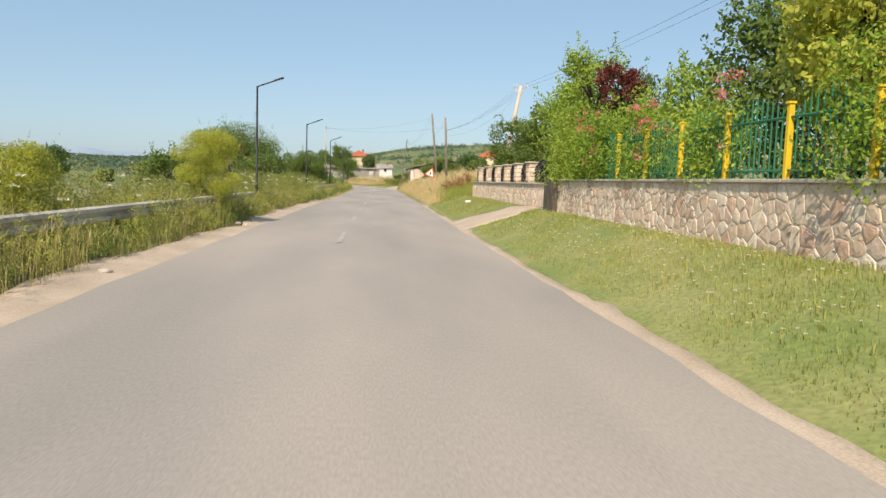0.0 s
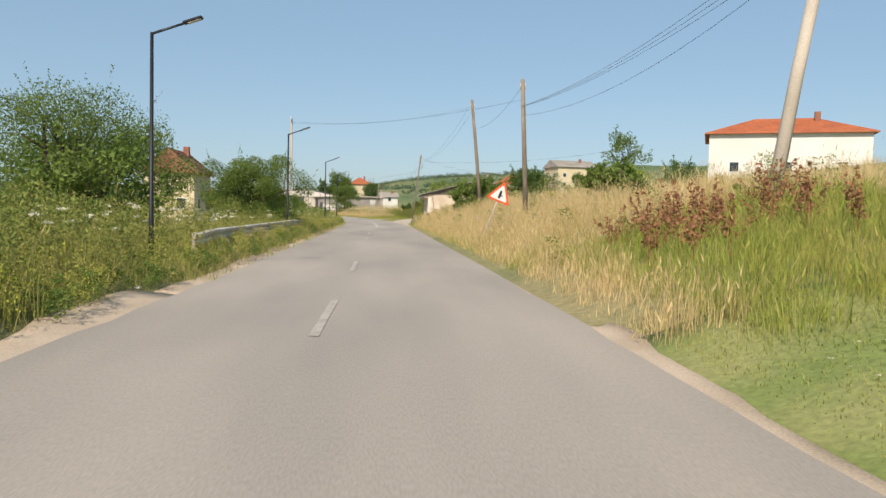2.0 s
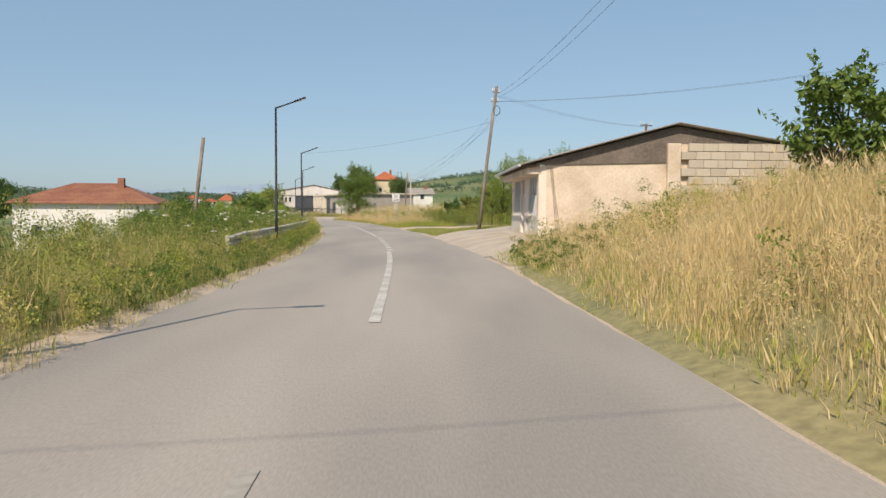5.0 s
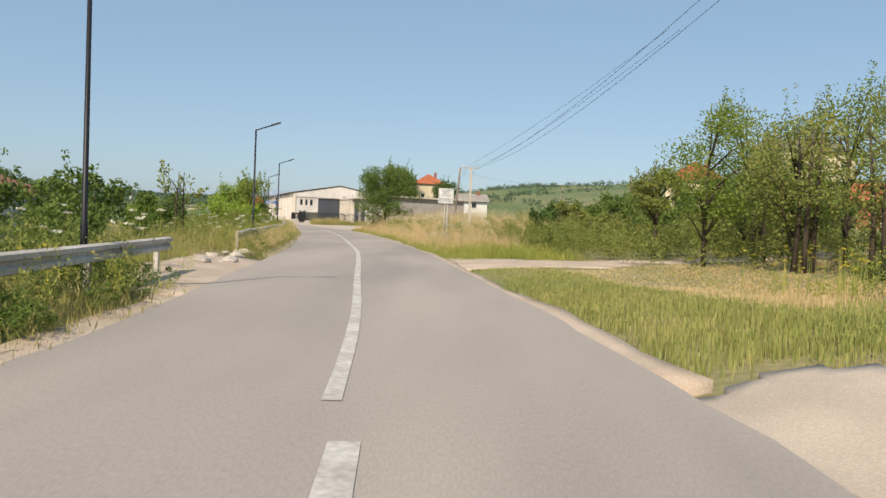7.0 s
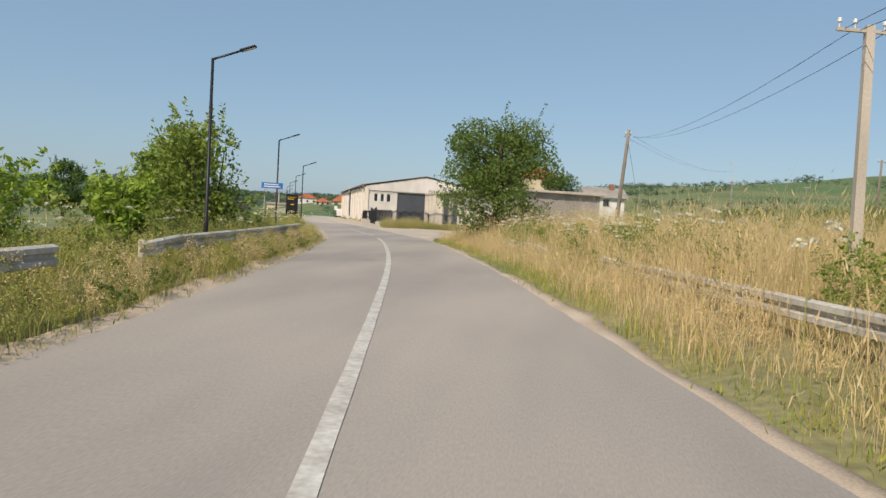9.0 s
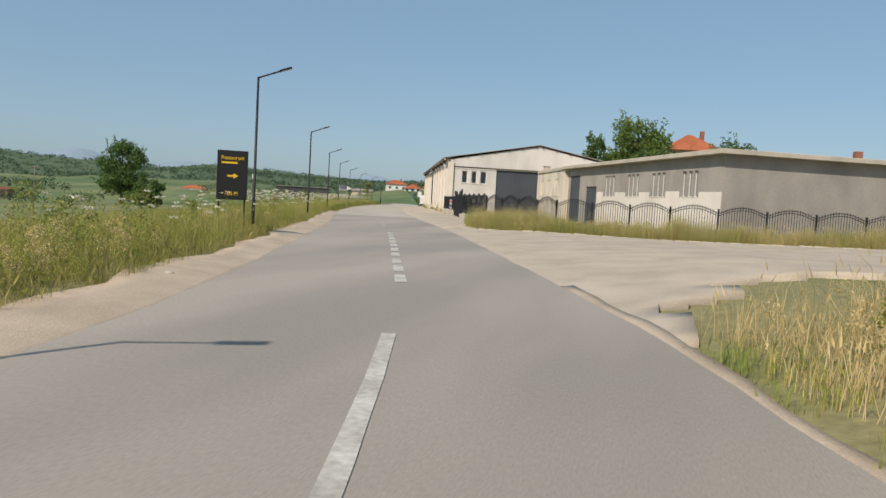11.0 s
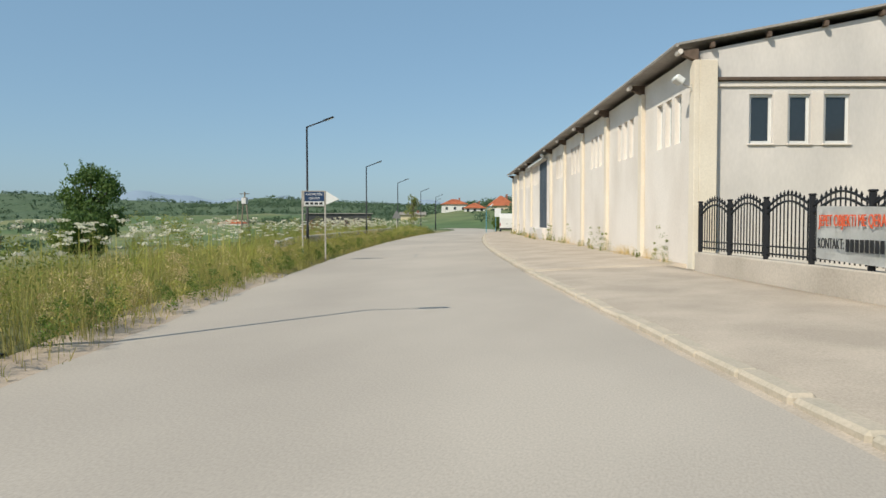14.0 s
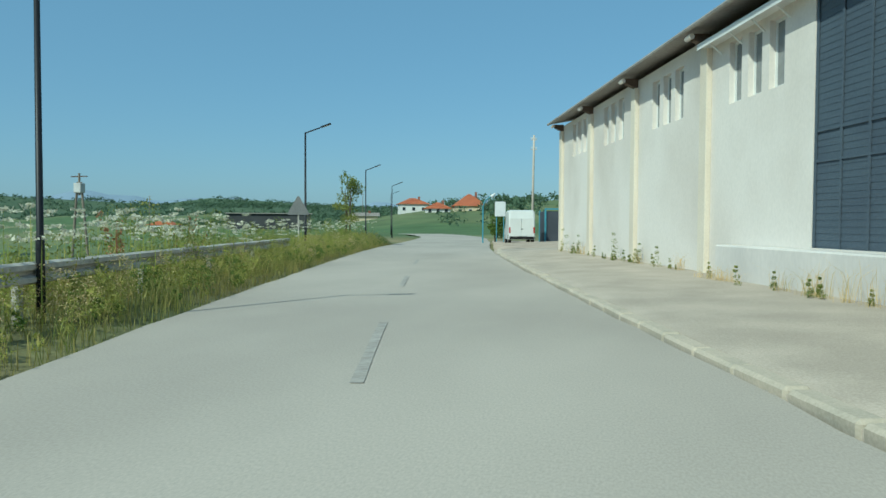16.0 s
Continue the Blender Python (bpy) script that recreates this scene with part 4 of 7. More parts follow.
    for r in range(6):
        for c in range(9):
            if r > 4 and c > 6:
                continue
            key = rng.randint(0, 2)
            if key not in me:
                me[key] = part("block", boxed(.006, .594, -.01, .19, .006, .322 + .002 * key, .014), BLOCKS, b).data
                ob = [o for o in b.children if o.data == me[key]][0]
            else:
                ob = new("block", me[key])
                ob.parent = b
            ob.location = (5.75 + c * .6 + (.3 if r % 2 else 0), -.3, 2.3 + r * .335)
    part("block_backing", boxed(5.5, 12.2, -.1, -.075, .2, 4.28), PEACH, b)
    part("block_pier", boxed(5.2, 5.74, -.3, -.08, 2.2, 4.3, .03), PEACH, b, "ragged plastered pier")
    part("side_wall", boxed(8.61, 12.0, 0, .3, .2, 3.6), PEACH, b)
    # roof sheets
    def zl(x):
        return 3.42 + (x + .75) * (5.12 - 3.42) / (5.6 + .75)
    def zr(x):
        return 5.12 - (x - 5.6) * .16
    part("roof", corrugated(-.75, 5.6, -.45, L + .4, zl), ROOF_GREY, b, "grey corrugated fibre-cement roof sheets")
    part("roof", corrugated(5.6, 12.6, -.45, L + .4, zr), ROOF_GREY, b)
    part("gutter", tubed([(-.85, -.4, 3.36), (-.85, L + .3, 3.32)], .06, 8), GREY_METAL, b, "half-round metal gutter")
    part("downpipe", tubed([(-.85, L + .25, 3.32), (-.3, L + .1, 3.05), (-.05, L - .05, 2.95)], .04, 8), GREY_METAL, b)
    for k in range(9):
        y = -.2 + k * .9
        part("rafter", boxed(-.7, .0, y - .03, y + .03, 3.28, 3.38), BROWN, b)
    for k in range(3):
        part("cable_conduit", tubed([(.75 + k * .1, -.03, .3), (.62 + k * .05, -.05, 1.8), (.45 + k * .04, -.04, 3.3)], .008, 5), BROWN, b)
    plate = part("number_plate", boxed(-.02, -.002, 7.5, 7.66, 2.5, 2.64, .004), mat("blue_enamel", (.03, .12, .42), .4, .1, 1, 20, 0), b, "small blue enamel plate")
    part("plain_bar", boxed(-.026, -.021, 7.54, 7.62, 2.54, 2.6), WINDOW_FRAME, plate)
    return b


workshop()


def house(name, x, y, z, deg, w, d, wall_h, roof_h, wall_mat, roof_mat, label, hip=True, over=.5, wins=3, win_h=1.2):
    """Local x along the front, y into depth, origin at the front's middle on the ground."""
    h = thing(name, pose(x, y, z, 0, 0, deg), label, "house")
    part("wall", boxed(-w / 2, w / 2, 0, d, -1.5, wall_h), wall_mat, h)
    bm = bmesh.new()
    e = [(-w / 2 - over, -over), (w / 2 + over, -over), (w / 2 + over, d + over), (-w / 2 - over, d + over)]
    lo = [bm.verts.new((px, py, wall_h)) for px, py in e]
    up = [bm.verts.new((px, py, wall_h + .12)) for px, py in e]
    rx = w / 2 - (d / 2 if hip else -over) * (.9 if hip else 1)
    rx = max(rx, .3)
    r0, r1 = bm.verts.new((-rx, d / 2, wall_h + roof_h)), bm.verts.new((rx, d / 2, wall_h + roof_h))
    bm.faces.new(lo)
    for i in range(4):
        bm.faces.new((lo[i], lo[(i + 1) % 4], up[(i + 1) % 4], up[i]))
    bm.faces.new((up[0], up[1], r1, r0))
    bm.faces.new((up[1], up[2], r1))
    bm.faces.new((up[2], up[3], r0, r1))
    bm.faces.new((up[3], up[0], r0))
    bmesh.ops.recalc_face_normals(bm, faces=bm.faces)
    roof = part("roof", bm, roof_mat, h, "pitched roof of clay tiles")
    rows = max(4, int(math.hypot(roof_h, d / 2 + over) / .34))
    for i in range(1, rows):
        t = i / rows
        yy, zz = -over + (d / 2 + over) * t, wall_h + .12 + (roof_h - .12) * t
        xr = (w / 2 + over) + (rx - w / 2 - over) * t
        part("tile_course", boxed(-xr + .05, xr - .05, yy - .03, yy + .06, zz + .0, zz + .045), roof_mat, roof)
    part("chimney", boxed(w * .18, w * .18 + .6, d * .35, d * .35 + .6, wall_h + roof_h * .3, wall_h + roof_h + .5, .02), TILE_DARK, h, "brick chimney")
    for face in (0, 1):
        for i in range(wins):
            cx = -w / 2 + w * (i + .5) / wins if face == 0 else None
            for fl in range(max(1, int(wall_h / 2.7))):
                z0 = .9 + fl * 2.7
                if z0 + win_h > wall_h:
                    continue
                if face == 0:
                    win = part("window", boxed(cx - .55, cx + .55, -.06, .02, z0, z0 + win_h, .01), WINDOW_FRAME, h)
                    part("pane", boxed(cx - .45, cx + .45, -.075, -.061, z0 + .1, z0 + win_h - .1), GLASS, win)
                elif i < 2:
                    cy = d * (i + .5) / 2
                    win = part("window", boxed(-w / 2 - .06, -w / 2 + .02, cy - .5, cy + .5, z0, z0 + win_h, .01), WINDOW_FRAME, h)
                    part("pane", boxed(-w / 2 - .075, -w / 2 - .061, cy - .4, cy + .4, z0 + .1, z0 + win_h - .1), GLASS, win)
    return h


house("house", 43.2, 110.2, 5.7, -25, 16, 11, 5.1, 2.3, WHITE_WALL, TILE, "white house with an orange tiled hip roof on the slope", wins=3)
house("house", 1.8, 263.6, 3.4, 10, 5.2, 6, 2.2, 1.6, WHITE_WALL, ROOF_GREY, "small white house with a pale roof", hip=False, wins=1)
house("house", -8.6, 310, 6.4, 10, 7.5, 8, 4.6, 2.7, CREAM_WALL, TILE, "two-storey house with an orange tiled roof among trees", wins=2)
house("house", 43.5, 246, 6.7, 65, 10, 9, 3.4, 3.0, CREAM_WALL, TILE, "cream house with a red-brown tiled roof on the slope", hip=False, wins=2)
house("house", 55, 238, 8.5, 10, 12, 10, 6.5, 2.2, CREAM_WALL, ROOF_GREY, "tall unfinished cream building on the slope", hip=False, wins=3)
house("house", 30.5, 174, 1.4, -22, 8, 7, 2.7, 1.6, mat("red_brick", (.42, .17, .1), .9, .25, 1.5, 8, .3), TILE, "small red brick house with white windows", hip=False, wins=2)
house("house", -19.6, 115.5, .2, 90, 7, 5.2, 4.6, 2.6, CREAM_WALL, TILE_DARK, "cream gabled house behind bushes", hip=False, wins=2)
house("house", -31.2, 157.5, -2.0, 8, 12.4, 9, 4.0, 2.1, WHITE_WALL, TILE_DARK, "low white house with a worn red tiled hip roof", wins=3)
house("house", -109.4, 479, 3.6, 20, 6.8, 8, 2.1, 1.9, WHITE_WALL, TILE, "white village house with a red tiled roof", wins=3)
house("house", -100.9, 482, 3.6, 20, 8.6, 9, 2.9, 3.5, CREAM_WALL, TILE, "large cream village house with a red hip roof", wins=3)
house("house", -124, 500, 4.6, 24, 9, 8, 3.0, 2.0, WHITE_WALL, TILE, "white village house with a red roof", wins=3)
house("house", -128, 470, -.5, 24, 8, 7, 4.0, 1.0, CREAM_WALL, ROOF_GREY, "distant cream house among trees", hip=False, wins=2)
house("house", -250, 400, -7.5, 30, 22, 10, 4.0, 1.0, mat("brick_wall", (.33, .16, .1), .9, .2, 2, 10, .3), TILE_DARK, "long unfinished brick building in the fields", hip=False, wins=6)
house("house", -330, 640, -5, 10, 16, 10, 5, 2.5, WHITE_WALL, TILE, "distant white farmhouse in the valley", wins=3)
house("house", -194, 640, -4.5, 8, 14, 10, 3.4, 2.4, WHITE_WALL, TILE, "white house low in the fields", wins=2)
house("house", -165, 655, -4.0, 12, 14, 10, 3.4, 2.2, CREAM_WALL, TILE, "cream house low in the fields", wins=2)


# ---- buildings in the warehouse yard ----
def yard_block(name, p0, p1, depth, z1, label, groups, doors, slab=.0, material=PLASTER, wz=(2.6, 4.2)):
    """A flat-roofed block; its face runs from p0 to p1, and the body lies to the right of that way."""
    d = Vector((p1[0] - p0[0], p1[1] - p0[1], 0))
    L = d.length
    b = thing(name, pose(p0[0], p0[1], 0, 0, 0, math.degrees(math.atan2(d.y, d.x))), label, "building")
    ops = []
    for c, n in groups:
        for k in range(n):
            x = c + (k - (n - 1) / 2) * .72
            ops.append((x - .24, x + .24, *wz))
    nw = len(ops)
    for c, w, h in doors:
        ops.append((c - w / 2, c + w / 2, 0.0, h))
    wall_with_openings(L, 0, z1, ops, .3, "wall", material, b)
    for o in ops[:nw]:
        hall_window(b, *o, glass=PALE_GLASS)
    for o in ops[nw:]:
        part("door", boxed(o[0], o[1], .1, .16, 0, o[3]), DARK_DOOR, b, "dark steel double door")
    part("end_wall", boxed(L - .3, L, .3, depth, 0, z1), material, b)
    part("end_wall", boxed(0, .3, .3, depth, 0, z1), material, b)
    part("back_wall", boxed(.3, L - .3, depth - .3, depth, 0, z1), material, b)
    part("roof_slab", boxed(-slab, L + slab, -slab, depth + slab, z1 + .002, z1 + .28, .02), CONCRETE, b, "weathered concrete roof slab")
    return b


annex = yard_block("annex", (-25.95, 274.5), (-21.9, 263.5), 9, 4.95, "cream flat-roofed annex joined to the warehouse", [(2.2, 3), (5.6, 3), (9.0, 3)], [], 0.1, PLASTER_CREAM)
part("chimney", boxed(.5, 1.1, .4, 1.0, 5.23, 5.75, .02), CONCRETE, annex, "stained concrete chimney stub")
part("chimney_cap", boxed(.42, 1.18, .32, 1.08, 5.751, 5.81, .01), CONCRETE, annex)
b2 = yard_block("office_building", (-21.4, 263.4), (-10.2, 240.2), 11, 5.0, "unfinished pale office block with a concrete roof slab",
                [(9.5, 3), (13.8, 3), (17.8, 3), (22.0, 3)], [(1.6, 2.6, 4.4), (5.6, 2.4, 3.4)], .55, ROUGH_RENDER)
for xa, xb, zt in ((7.0, 8.3, 2.95), (8.3, 10.7, 2.54), (10.7, 12.6, 2.9), (12.6, 15.0, 2.54), (15.0, 16.6, 2.9), (16.6, 19.0, 2.54), (19.0, 20.8, 2.95), (20.8, 23.2, 2.54), (23.2, 25.7, 2.9)):
    part("render_coat", boxed(xa, xb, -.03, -.001, 0, zt, .006), PLASTER, b2, "finished pale lower coat with a stepped edge")
for x in (4.2, 8.0, 11.7, 15.8, 20.0, 25.3):
    part("column_strip", boxed(x - .15, x + .15, -.02, -.001, 2.97, 4.99), ROUGH_RENDER, b2)
for k in range(7):
    part("rebar", tubed([(3 + 3.4 * k, 1.0, 5.25), (3.05 + 3.4 * k, 1.0, 5.95)], .012, 5), BROWN, b2)


# ---- poles, wires ----
INSUL = mat("white_insulator", (.7, .7, .68), .3, .1, 1, 20, 0)


def utility_pole(base, top, r0, r1, material, label, arms=(), square=False):
    base, top = Vector(base), Vector(top)
    p = thing("utility_pole", Matrix.Translation(base), label, "utility pole")
    t = top - base
    part("shaft", tubed([(0, 0, -.4), tuple(t * .5), tuple(t)], [r0, (r0 + r1) / 2, r1], 4 if square else 9), material, p, smooth=not square)
    for down, half, deg in arms:
        q = t * (1 - down / t.length)
        a = radians(deg)
        u = Vector((math.cos(a), math.sin(a), 0))
        arm = part("crossarm", tubed([tuple(q - u * half), tuple(q + u * half)], .04, 4), material, p)
        for k in (-.92, -.45, .45, .92):
            c = q + u * half * k
            part("insulator", tubed([(c.x, c.y, c.z + .03), (c.x, c.y, c.z + .1), (c.x, c.y, c.z + .13), (c.x, c.y, c.z + .2)], [.012, .012, .04, .03], 6), INSUL, arm)
    return p


P_D = ((8.6, 51.6, 1.0), (9.9, 51.6, 8.5))
P_C = ((6.25, 67.4, 1.2), (5.93, 67.5, 7.44))
P_B = ((6.9, 87, 1.5), (6.04, 87.1, 9.5))
P_W = ((-6.4, 85.5, -.2), (-6.42, 85.5, 7.55))
P_E = ((3.7, 131.2, .2), (4.75, 131.2, 8.9))
P_F = ((-14.1, 134.0, -1.0), (-13.29, 134.2, 6.0))
P_G = ((-.5, 173.6, .4), (-.56, 173.6, 5.3))
P_H = ((-1.75, 207.4, .6), (-1.24, 207.4, 7.8))
utility_pole(*P_D, .17, .13, CONCRETE, "leaning pale concrete utility pole with a crossarm", [(.12, .55, 8), (.5, .3, 8)])
utility_pole(*P_C, .12, .09, WOOD, "weathered wooden utility pole in dry grass", [(.4, .12, 0)])
utility_pole(*P_B, .14, .1, WOOD, "tall leaning wooden utility pole", [(.5, .14, 0), (.9, .14, 0)])
utility_pole(*P_W, .13, .09, CONCRETE, "slim pale concrete utility pole behind bushes", [(.15, .35, 90)], True)
utility_pole(*P_E, .11, .08, WOOD, "tall leaning wooden utility pole with a cable loop", [(.35, .25, 20), (.9, .25, 20)])
utility_pole(*P_F, .13, .11, WOOD, "leaning wooden pole stub", [(.3, .12, 0)])
utility_pole(*P_G, .12, .1, CONCRETE, "square concrete utility pole with a steel crossarm", [(.1, .62, 14)], True)
utility_pole(*P_H, .14, .1, WOOD, "leaning wooden utility pole with a stay", [(.3, .2, 0)])
utility_pole((-60.0, 349, .2), (-59.9, 349, 9.0), .12, .08, CONCRETE, "slim concrete utility pole behind the warehouse", [(.4, .25, 20), (1.2, .25, 20)])
utility_pole((14, 132, .8), (14, 132, 6.9), .09, .07, BROWN, "rusty steel roof mast with insulators", [(.1, .45, 20), (.6, .4, 20)])
for x, y, h in ((18, 262, 7), (40, 300, 7), (24, 232, 6.5), (60, 330, 8), (-190, 460, 9), (-150, 520, 9), (-120, 300, 8)):
    utility_pole((x, y, hz(x, y) - .1), (x + .2, y, hz(x, y) + h), .12, .09, WOOD, "distant wooden utility pole", [(.2, .5, 20)])


def cable(a, b, sag, r=.006):
    a, b = Vector(a), Vector(b)
    pts = []
    for k in range(13):
        t = k / 12
        p = a.lerp(b, t)
        p.z -= sag * 4 * t * (1 - t)
        pts.append(tuple(p))
    return tagged(mesh_ob("overhead_cable", tubed(pts, r, 4), CABLE), "thin dark overhead cable between poles", "cable", "overhead cables")


def up(p, down=.2, dx=0.0):
    q = Vector(p[1])
    return q + Vector((dx, 0, -down))


for dx in (-.3, .0, .3):
    cable(up(P_D, .1, dx), up(P_C, 1.2, dx * .2), .55)
cable(up(P_D, .5), up(P_C, 1.6), .9)
cable(up(P_C, .3), up(P_B, 2.0), .6)
cable(up(P_W, .2), up(P_C, .9), .5)
cable(up(P_W, .3), up(P_B, .5), .5)
for dx in (-.2, .2):
    cable(up(P_B, .5, dx), up(P_E, .6, dx), 1.1)
    cable(up(P_E, .5, dx), (14 + dx, 132, 6.7), .3)
    cable(up(P_E, .9, dx), (26 + dx, 118, 9.0), .6)
    cable(up(P_E, 1.5, dx), up(P_G, .1, dx), 1.0)
    cable(up(P_G, .1, dx * 2.5), (6 + dx, 150, 8.6), .3)
cable(up(P_E, 2.0), (-7.5, 136, 5.2), .35)
for dx in (-.3, .3):
    cable(up(P_G, .1, dx), up(P_H, .4, dx), .7)
    cable(up(P_H, .4, dx), (18 + dx, 262, 10), .8)
    cable(up(P_D, .1, dx), (12.5 + dx, 5, 8.6), .5)
cable((-1.24, 207.4, 7.0), (-.2, 204.6, .9), .02, .012)
loop = mesh_ob("cable_coil", tubed([(4.7 + .2 * math.cos(a), 130.66, 7.4 + .28 * math.sin(a)) for a in [2 * math.pi * k / 16 for k in range(17)]], .02, 5), CABLE)
tagged(loop, "coil of spare black cable tied to a wooden pole", "cable")


# ---- guard rails ----
def guardrail(s0, s1, l, z=.72, tilt=0.0):
    g = thing("guardrail", pose(0, 0, 0), "weathered grey steel guardrail in tall weeds", "guardrail", "guardrails")
    prof = [(-.03, .15), (.05, .12), (.05, .05), (-.02, .02), (-.02, -.02), (.05, -.05), (.05, -.12), (-.03, -.15)]
    n = max(2, int((s1 - s0) / 2))
    v, f = [], []
    side = 1 if l < 0 else -1
    for i in range(n + 1):
        s = s0 + (s1 - s0) * i / n
        zz = z - (.08 if i == 0 else 0)
        for dx, dz in prof:
            v.append(at(s, l + side * dx, zz + dz - .0))
        for dx, dz in prof:
            v.append(at(s, l + side * (dx - .012), zz + dz))
        if i:
            a, b = 16 * (i - 1), 16 * i
            for k in range(7):
                f.append((a + k, a + k + 1, b + k + 1, b + k))
                f.append((a + 8 + k, b + 8 + k, b + 9 + k, a + 9 + k))
            f.append((a, b, b + 8, a + 8))
            f.append((a + 7, a + 15, b + 15, b + 7))
    raw("beam", v, f, GALV, g)
    for i in range(int((s1 - s0) / 4) + 1):
        p = at(s0 + .3 + 4 * i, l - side * .1)
        bm = boxed(-.05, .05, -.06, .06, -.6, z + .1, .01)
        ob = part("post", bm, GALV, g)
        ob.matrix_local = pose(p.x, p.y, 0, 0, 0, heading(s0 + 4 * i))
    return g


for s0, s1, l in ((2, 30, -4.6), (54, 78, -4.35), (108, 141, -4.3), (150.5, 170, -4.35), (173, 196, -4.3), (281, 322, -4.75)):
    guardrail(s0, s1, l)
guardrail(163, 178, 5.3, .62)
guardrail(184, 199, 5.2, .6)


# ---- signs ----
def text_mesh(body, size, depth=.004):
    c = bpy.data.curves.new("lettering", 'FONT')
    c.body, c.size, c.extrude = body, size, depth
    c.align_x, c.align_y = 'CENTER', 'CENTER'
    ob = bpy.data.objects.new("lettering", c)
    me = bpy.data.meshes.new_from_object(ob)
    bpy.data.objects.remove(ob)
    me.transform(Matrix.Rotation(radians(90), 4, 'X'))
    return me


def lettering(body, size, material, parent, x, z, y=-.012, squeeze=1.0):
    me = text_mesh(body, size)
    me.transform(Matrix.Diagonal((squeeze, 1, 1, 1)))
    me.materials.append(material)
    ob = new("lettering", me)
    ob.parent = parent
    ob.location = (x, y, z)
    return ob


SIGN_WHITE = mat("sign_white", (.72, .72, .7), .5, .1, 1, 20, 0)
SIGN_RED = mat("sign_red", (.72, .11, .03), .5, .1, 1, 20, 0)
SIGN_BLACK = mat("sign_black", (.02, .02, .022), .5, .1, 1, 20, 0)
SIGN_BLUE = mat("sign_blue", (.02, .16, .5), .5, .1, 1, 20, 0)
SIGN_NAVY = mat("sign_navy", (.02, .05, .12), .5, .1, 1, 20, 0)
SIGN_YELLOW = mat("sign_yellow", (.8, .5, .03), .5, .1, 1, 20, 0)


def rounded_triangle(r, y0, y1, shrink=0.0):
    pts = []
    for k in range(3):
        a = radians(90 + 120 * k)
        c = Vector((math.cos(a), math.sin(a))) * (r - .07)
        for d in (-50, -20, 20, 50):
            b = a + radians(d)
            pts.append((c.x + .05 * math.cos(b), c.y + .05 * math.sin(b)))
    bm = prism(pts, y1 - y0)
    bmesh.ops.translate(bm, verts=bm.verts, vec=(0, y0, 0))
    return bm


def warning_sign(m, tilt, front=True):
    s = thing("warning_sign", m, "tilted red-edged triangular junction warning sign in dry grass" if front else "grey back of a triangular road sign on a post", "road sign")
    part("post", tubed([(0, .03, -2.0), (0, .03, .3)], .03, 8), GALV, s, "pale leaning steel post")
    if front:
        part("plate", rounded_triangle(.54, 0.0, .012), SIGN_RED, s)
        part("face", rounded_triangle(.39, -.006, -.001), SIGN_WHITE, s)
        bm = prism([(-.05, -.15), (.0, -.12), (.05, -.15), (.04, -.05), (.11, -.035), (.11, .0), (.04, .0), (.045, .12), (-.005, .19), (-.05, .12)], .007)
        bmesh.ops.translate(bm, verts=bm.verts, vec=(0, -.014, 0))
        part("symbol", bm, SIGN_BLACK, s)
    else:
        part("plate", rounded_triangle(.5, 0.0, .012), mat("sign_back", (.2, .2, .2), .6, .2, 1, 20, 0), s)
    return s


warning_sign(pose(4.4, 63.4, 2.2, 0, 0, -4) @ pose(0, 0, 0, 0, 21, 0), 21)
warning_sign(pose(-63.0, 313.5, 2.0, 0, 0, 20), 0, False)


def board_sign():
    s = thing("text_sign", pose(-2.0, 163.0, 0, 0, 0, 8), "white bilingual roadside notice board on two posts", "sign")
    for x in (-.05, .1):
        part("post", tubed([(x, .05, 0), (x, .05, 2.5)], .035, 8), GALV, s)
    part("board", boxed(-.41, .41, 0, .03, 2.44, 3.26, .01), SIGN_WHITE, s)
    bm = bmesh.new()
    for a in ((-.37, .37, 2.475, 2.487), (-.37, .37, 3.213, 3.225), (-.37, -.358, 2.487, 3.213), (.358, .37, 2.487, 3.213)):
        box(bm, a[0], a[1], -.004, -.001, a[2], a[3])
    part("border", bm, SIGN_BLACK, s)
    for i, (t, z) in enumerate((("KEMBESORE", 3.12), ("MBAJANI", 3.0), ("NE TE MAJTE", 2.88), ("PESACI HODAJTE", 2.69), ("LEVOM STRANOM", 2.57))):
        lettering(t, .105, SIGN_BLACK, s, 0, z, -.002, .85)


board_sign()


def restaurant_sign():
    s = thing("restaurant_sign", pose(-27.55, 218.3, 0, 0, 0, 30), "black restaurant direction board with yellow lettering", "sign")
    part("board", boxed(-.5, .5, 0, .06, 1.15, 2.8, .01), SIGN_BLACK, s)
    for x in (-.42, .42):
        part("post", boxed(x - .03, x + .03, .061, .12, 0, 2.7), BLACK_METAL, s)
    lettering("Restaurant", .2, SIGN_YELLOW, s, 0, 2.55, -.003, .85)
    part("bar", boxed(-.36, .16, -.006, -.001, 2.36, 2.42), SIGN_YELLOW, s)
    part("arrow", prism([(-.16, 1.92), (.04, 1.92), (.04, 1.86), (.2, 1.95), (.04, 2.04), (.04, 1.98), (-.16, 1.98)], .005), SIGN_YELLOW, s).location = (0, -.006, 0)
    lettering("700 M", .2, SIGN_YELLOW, s, -.02, 1.35, -.003, .85)


restaurant_sign()


